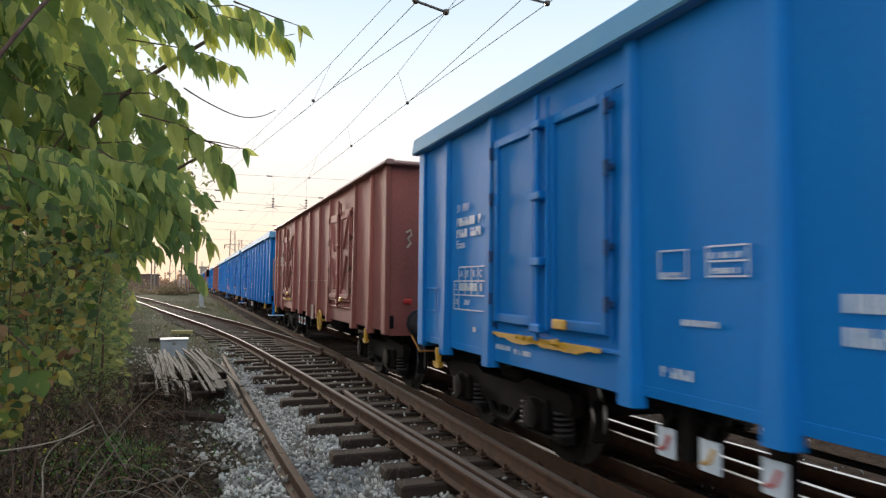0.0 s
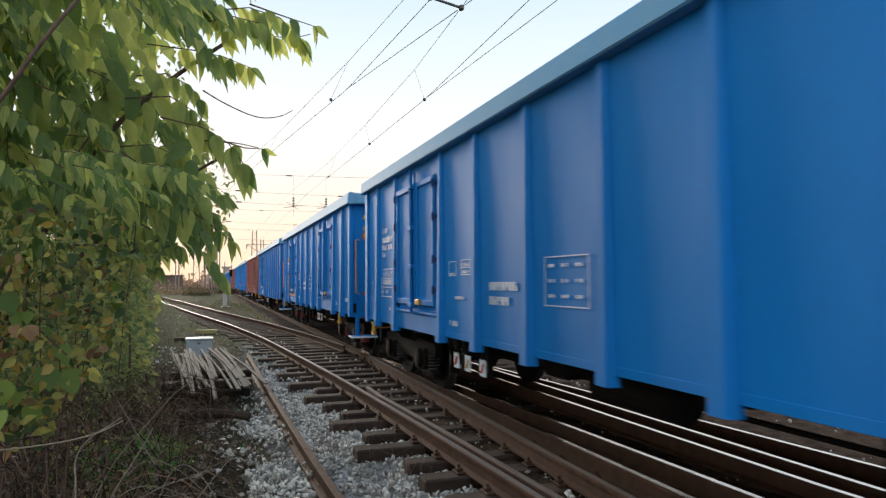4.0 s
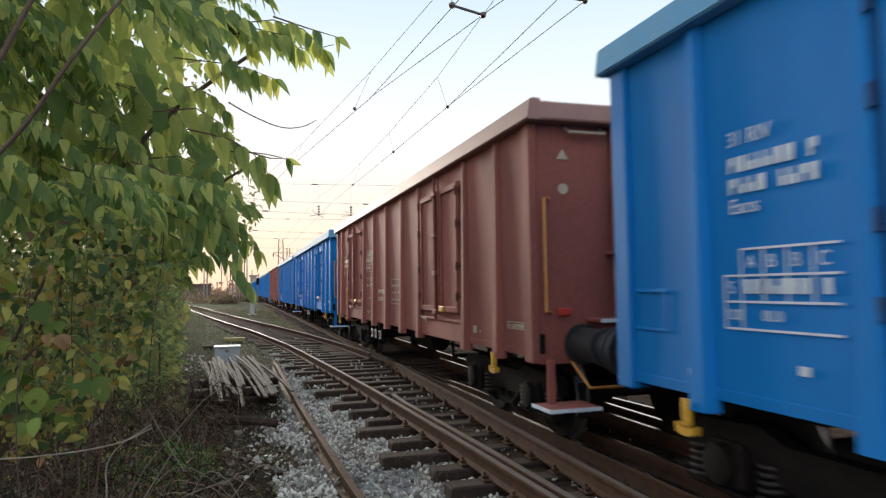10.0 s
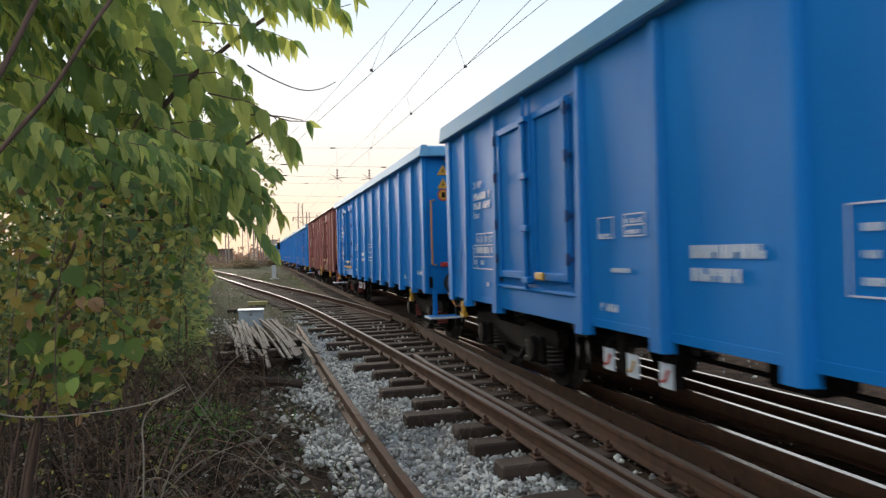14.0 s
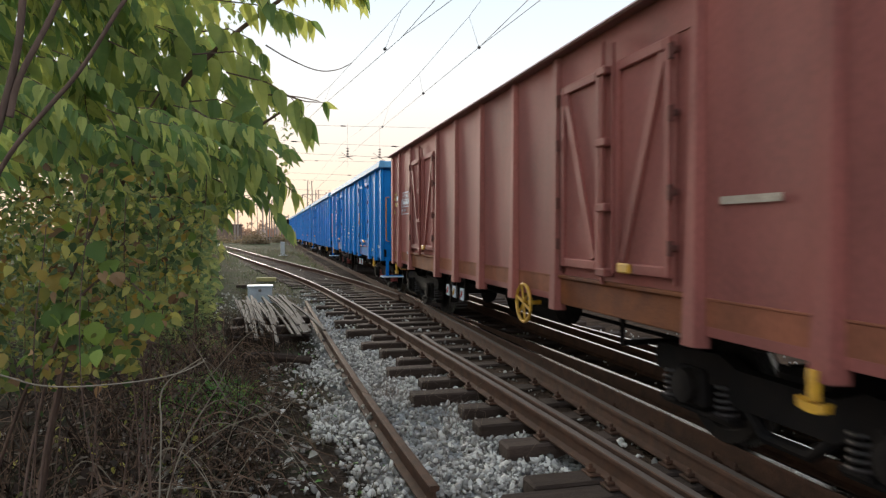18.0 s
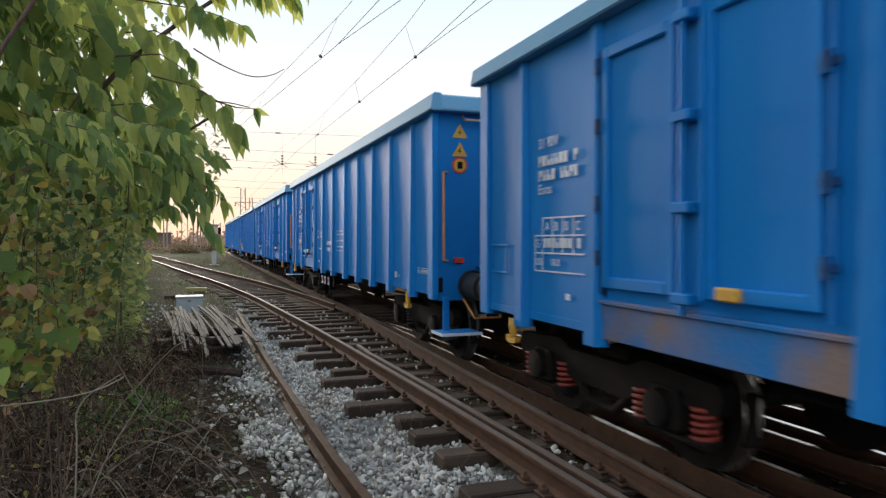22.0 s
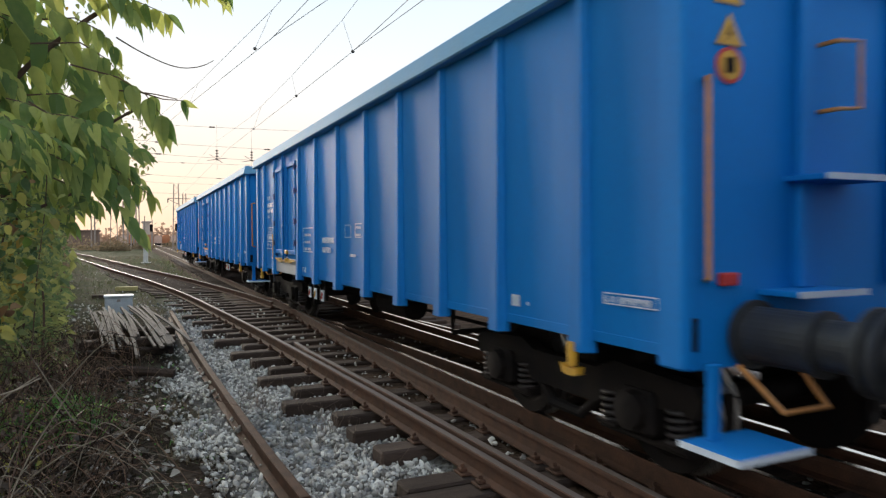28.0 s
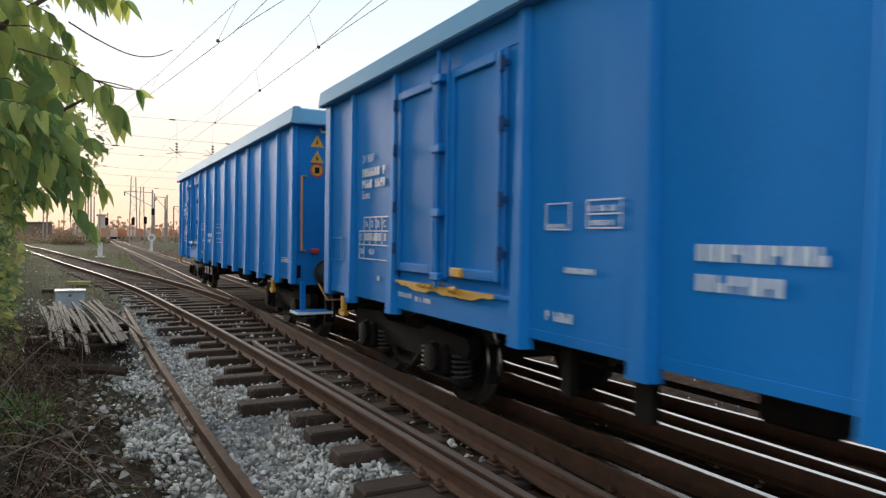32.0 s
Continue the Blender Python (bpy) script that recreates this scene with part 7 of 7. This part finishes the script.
def build_undergrowth():
    rng = np.random.default_rng(33)
    # a tangle of dry stems at the foot of the thicket
    n, me = 1500, Mesh()
    for k in range(n):
        y = rng.uniform(3.2, 10.8)
        edge = -0.20 + 0.035 * (y - 4) if y < 8 else -0.06 - 0.12 * (y - 8)
        x = edge - abs(rng.normal(0, 1.1)) + 0.15
        if k % 8 == 5:
            x, y, edge = rng.uniform(-1.5, 0.25), rng.uniform(9.8, 12.4), 0.6
        g = ground_height(x, y)
        deep = 1.0 if x < edge - 0.5 else 0.7 if x < edge - 0.15 else 0.35
        if k % 3 == 0:
            # long arching runner
            a, ln, h = rng.uniform(0, 2 * math.pi), rng.uniform(0.5, 1.5) * deep, rng.uniform(0.15, 0.75) * deep
            pts = [(x + math.cos(a) * ln * s + rng.normal(0, 0.02), y + math.sin(a) * ln * s, g + h * 4 * s * (1 - s) * (1.2 - 0.4 * s) + 0.01) for s in (0, 0.2, 0.4, 0.6, 0.8, 1.0)]
            r = rng.uniform(0.0025, 0.0075)
        else:
            h, lean = rng.uniform(0.12, 0.95) * deep, rng.normal(0, 0.55, 2)
            pts = [(x, y, g), (x + lean[0] * h * 0.4 + rng.normal(0, 0.03), y + lean[1] * h * 0.4, g + h * 0.5), (x + lean[0] * h * 0.8 + rng.normal(0, 0.03), y + lean[1] * h * 0.8, g + h * 0.85), (x + lean[0] * h * 1.4, y + lean[1] * h * 1.4, g + h * (1.0 - 0.35 * abs(lean[0])))]
            r = rng.uniform(0.002, 0.0055)
        me.tube(pts, r, 4, 0, False, r * 0.5)
    tangle = part("dry_stems", me, TWIG_MIX, None)
    tagged(tangle, "tangle of dry brown stems at the thicket's foot", "dry stems", kind="stuff")
    # withered small leaves caught in the tangle
    n = 3200
    y = rng.uniform(3.6, 10.0, n)
    x = -0.25 - np.abs(rng.normal(0, 0.9, n))
    at = np.array([(a, b, ground_height(a, b) + rng.uniform(0.0, 0.7) ** 1.5 * min(1.0, max(0.1, -a))) for a, b in zip(x, y)])
    wl = part("withered_leaves", scatter("withered_leaves", "small", at, rng.normal(0, 1, (n, 3)) + (0, 0, -0.4), rng.uniform(0.025, 0.085, n), LEAF_DEAD, rng), (), None)
    tagged(wl, "withered brown leaves caught in dry stems", "withered leaves", kind="stuff")
    # leaves of low weeds that grow through the tangle
    n = 900
    y = rng.uniform(3.4, 9.0, n)
    x = -0.45 - np.abs(rng.normal(0, 0.7, n))
    at = np.array([(a, b, ground_height(a, b) + rng.uniform(0.0, 0.5) * min(1.0, max(0.1, -a - 0.2))) for a, b in zip(x, y)])
    at = at[[noise.noise((a * 1.6, b * 1.6, 4.0)) > -0.02 for a, b, c in at]]
    n = len(at)
    wl = part("weed_leaves", scatter("weed_leaves", "ovate", at, rng.normal(0, 1, (n, 3)) + (0, -0.3, -0.2), rng.uniform(0.03, 0.08, n), LEAF_MIX, rng), (), None)
    tagged(wl, "dull green weed leaves among dry stems", "weeds", kind="stuff")
    # single long canes that stand out from it
    canes = tagged(new("dry_canes"), "long bleached dry canes leaning out of the undergrowth", "dry canes")
    for pts, r in (([(-0.20, 4.4, 0.75), (-0.33, 4.4, 1.0), (-0.45, 4.4, 1.19), (-0.58, 4.4, 1.39)], 0.0035), ([(-0.5, 3.6, -0.25), (-0.40, 3.6, 0.85), (-0.42, 3.6, 1.03), (-0.26, 3.6, 1.13)], 0.004), ([(-0.6, 4.2, -0.25), (-0.44, 4.2, 0.57), (-0.23, 4.2, 0.89), (-0.20, 4.2, 0.97)], 0.004), ([(-0.45, 5.0, -0.25), (-0.2, 5.78, -0.05), (0.10, 6.9, 0.02), (0.26, 7.65, -0.02)], 0.005), ([(-0.9, 5.5, -0.2), (-0.4, 5.3, 0.35), (0.05, 5.2, 0.5)], 0.005), ([(-0.3, 6.5, -0.2), (0.0, 6.4, 0.2), (0.2, 6.3, 0.28)], 0.004), ([(-1.1, 4.5, 0.1), (-0.6, 4.6, 0.3), (-0.1, 4.8, 0.12)], 0.005), ([(-0.8, 5.2, -0.2), (-0.5, 5.0, 0.6), (-0.15, 5.0, 1.0), (-0.05, 5.0, 1.06)], 0.004)):
        stem(canes, pts, r, r * 0.6, "cane", PALE)
    for k in range(22):
        x, y = rng.uniform(-1.2, -0.35), rng.uniform(4.2, 8.5)
        h, ln, a = rng.uniform(0.35, 0.95), rng.uniform(0.5, 1.3), rng.uniform(-1.2, 0.5)
        g = ground_height(x, y)
        stem(canes, [(x, y, g), (x + 0.25 * ln * math.cos(a), y + 0.25 * ln * math.sin(a), g + h * 0.8), (x + 0.6 * ln * math.cos(a), y + 0.6 * ln * math.sin(a), g + h * 0.75), (x + ln * math.cos(a), y + ln * math.sin(a), g + h * 0.15)], 0.0042, 0.002, "cane", PALE if k % 3 else BARK)
    # fallen leaves and litter
    n = 3000
    y = rng.uniform(3.5, 11, n)
    x = -0.1 - np.abs(rng.normal(0, 1.2, n)) + rng.uniform(0, 0.75, n)
    at = np.array([(a, b, ground_height(a, b) + rng.uniform(0.005, 0.05)) for a, b in zip(x, y)])
    lit = part("leaf_litter", scatter("leaf_litter", "ovate", at, rng.normal(0, 1, (n, 3)) * (1, 1, 0.25), rng.uniform(0.03, 0.075, n), LEAF_DEAD, rng, wobble=0.6), (), None)
    tagged(lit, "dry fallen leaves on dark soil", "leaf litter", kind="stuff")
    n = 420
    y = rng.uniform(3.8, 10.5, n)
    x = 0.35 - np.abs(rng.normal(0, 1.0, n)) + 0.02 * (y - 5)
    at = np.array([(a, b, ground_height(a, b) + rng.uniform(0.02, 0.07)) for a, b in zip(x, y)])
    lit = part("pale_leaf_litter", scatter("pale_leaf_litter", "ovate", at, rng.normal(0, 1, (n, 3)) * (1, 1, 0.3), rng.uniform(0.05, 0.125, n), LITTER_PALE, rng, wobble=0.7), (), None)
    tagged(lit, "curled pale fallen leaves on dark soil", "leaf litter", kind="stuff")
    # a patch of fresh green in the shade of the thicket
    n = 2600
    at = np.stack([rng.normal(-0.72, 0.2, n), rng.normal(8.5, 0.4, n), np.full(n, 0.0)], -1)
    at[:, 2] = [ground_height(a, b) - 0.01 for a, b, c in at]
    lush = part("green_patch", scatter("green_patch", "blade", at, rng.normal(0, 0.6, (n, 3)) + (0, 0, 1), rng.uniform(0.14, 0.32, n), LUSH, rng), (), None)
    tagged(lush, "patch of fresh green grass among dry stems", "grass", kind="stuff")
    n = 900
    at = np.stack([rng.uniform(-1.0, 0.9, n), rng.uniform(4.0, 12.0, n), np.full(n, 0.0)], -1)
    at[:, 2] = [ground_height(a, b) for a, b, c in at]
    keep = np.array([noise.noise((a * 2.2, b * 2.2, 9.0)) > 0.12 for a, b, c in at])
    at = at[keep]
    low = part("low_weeds", scatter("low_weeds", "small", at, rng.normal(0, 0.7, (len(at), 3)) + (0, 0, 0.6), rng.uniform(0.03, 0.07, len(at)), LUSH, rng), (), None)
    tagged(low, "small green weeds on the soil", "weeds", kind="stuff")
    # grass tufts: by the ballast, along the siding and further off
    n = 15000
    y = np.concatenate([rng.uniform(3.4, 9, 3000), rng.uniform(9, 22, 3500), rng.uniform(16, 70, 8500)])
    x = np.concatenate([-0.1 - np.abs(rng.normal(0, 0.9, 3000)) + rng.uniform(0, 1.0, 3000), rng.uniform(-1.2, 0.6, 3500), rng.uniform(-7, 9, 8500)])
    keep = np.array([noise.noise((a * 1.3, b * 0.8, 2.0)) > -0.05 and not 2.9 < a < 5.6 for a, b in zip(x, y)])
    x, y = x[keep], y[keep]
    n = len(x)
    at = np.array([(a, b, max(ground_height(a, b), -0.3) - 0.01) for a, b in zip(x, y)])
    d = rng.normal(0, 0.45, (n, 3)) + (0, 0, 1)
    gr = part("grass", scatter("grass", "blade", at, d, rng.uniform(0.06, 0.16, n) * (1 + 0.03 * np.maximum(y - 10, 0)), GRASS, rng), (), None)
    tagged(gr, "thin dull grass beside the tracks", "grass", kind="stuff")
    # greener grass between the far tracks
    n = 9000
    y = rng.uniform(17, 60, n)
    x = rng.uniform(-6.5, 2.6, n)
    keep = np.array([noise.noise((a * 0.5, b * 0.22, 6.0)) > -0.1 and not -0.3 < a - line_at(SIDING, b) < 1.8 for a, b in zip(x, y)])
    x, y = x[keep], y[keep]
    n = len(x)
    at = np.array([(a, b, max(ground_height(a, b), -0.3) - 0.01) for a, b in zip(x, y)])
    gr = part("green_grass", scatter("green_grass", "blade", at, rng.normal(0, 0.45, (n, 3)) + (0, 0, 1), rng.uniform(0.08, 0.2, n) * (1 + 0.02 * np.maximum(y - 20, 0)), GREEN_GRASS, rng), (), None)
    tagged(gr, "dull green grass between the far tracks", "grass", kind="stuff")
    # ivy clump on the ground
    n = 420
    at = np.stack([rng.normal(-0.7, 0.22, n), rng.normal(8.5, 0.35, n), -0.2 + rng.uniform(0, 0.12, n)], -1)
    iv = tagged(new("ground_ivy"), "low patch of dark green ivy on the soil", "ground plant")
    fol = part("foliage", scatter("foliage", "ovate", at, rng.normal(0, 1, (n, 3)) * (1, 1, 0.3), rng.uniform(0.05, 0.09, n), LEAF_BR, rng), (), iv)
    tagged(fol, kind="stuff")
    # thin weeds between the sleepers
    weeds = Mesh()
    for k in range(150):
        cx, cy = (1.30, 8.3) if k < 55 else ((1.75, 7.2) if k < 80 else (rng.uniform(1.0, 2.2), rng.uniform(5, 14)))
        x, y = rng.normal(cx, 0.10), rng.normal(cy, 0.14)
        h = rng.uniform(0.08, 0.3)
        weeds.tube([(x, y, -0.25), (x + rng.normal(0, 0.04), y, -0.25 + h * 0.6), (x + rng.normal(0, 0.09), y + rng.normal(0, 0.05), -0.25 + h)], 0.0018, 4, 0, False, 0.0008)
    w = part("dry_weeds", weeds, TWIG, None)
    tagged(w, "thin dry weeds growing through the ballast", "weeds", kind="stuff")


build_tree()
build_shrubs()
build_undergrowth()

motions()
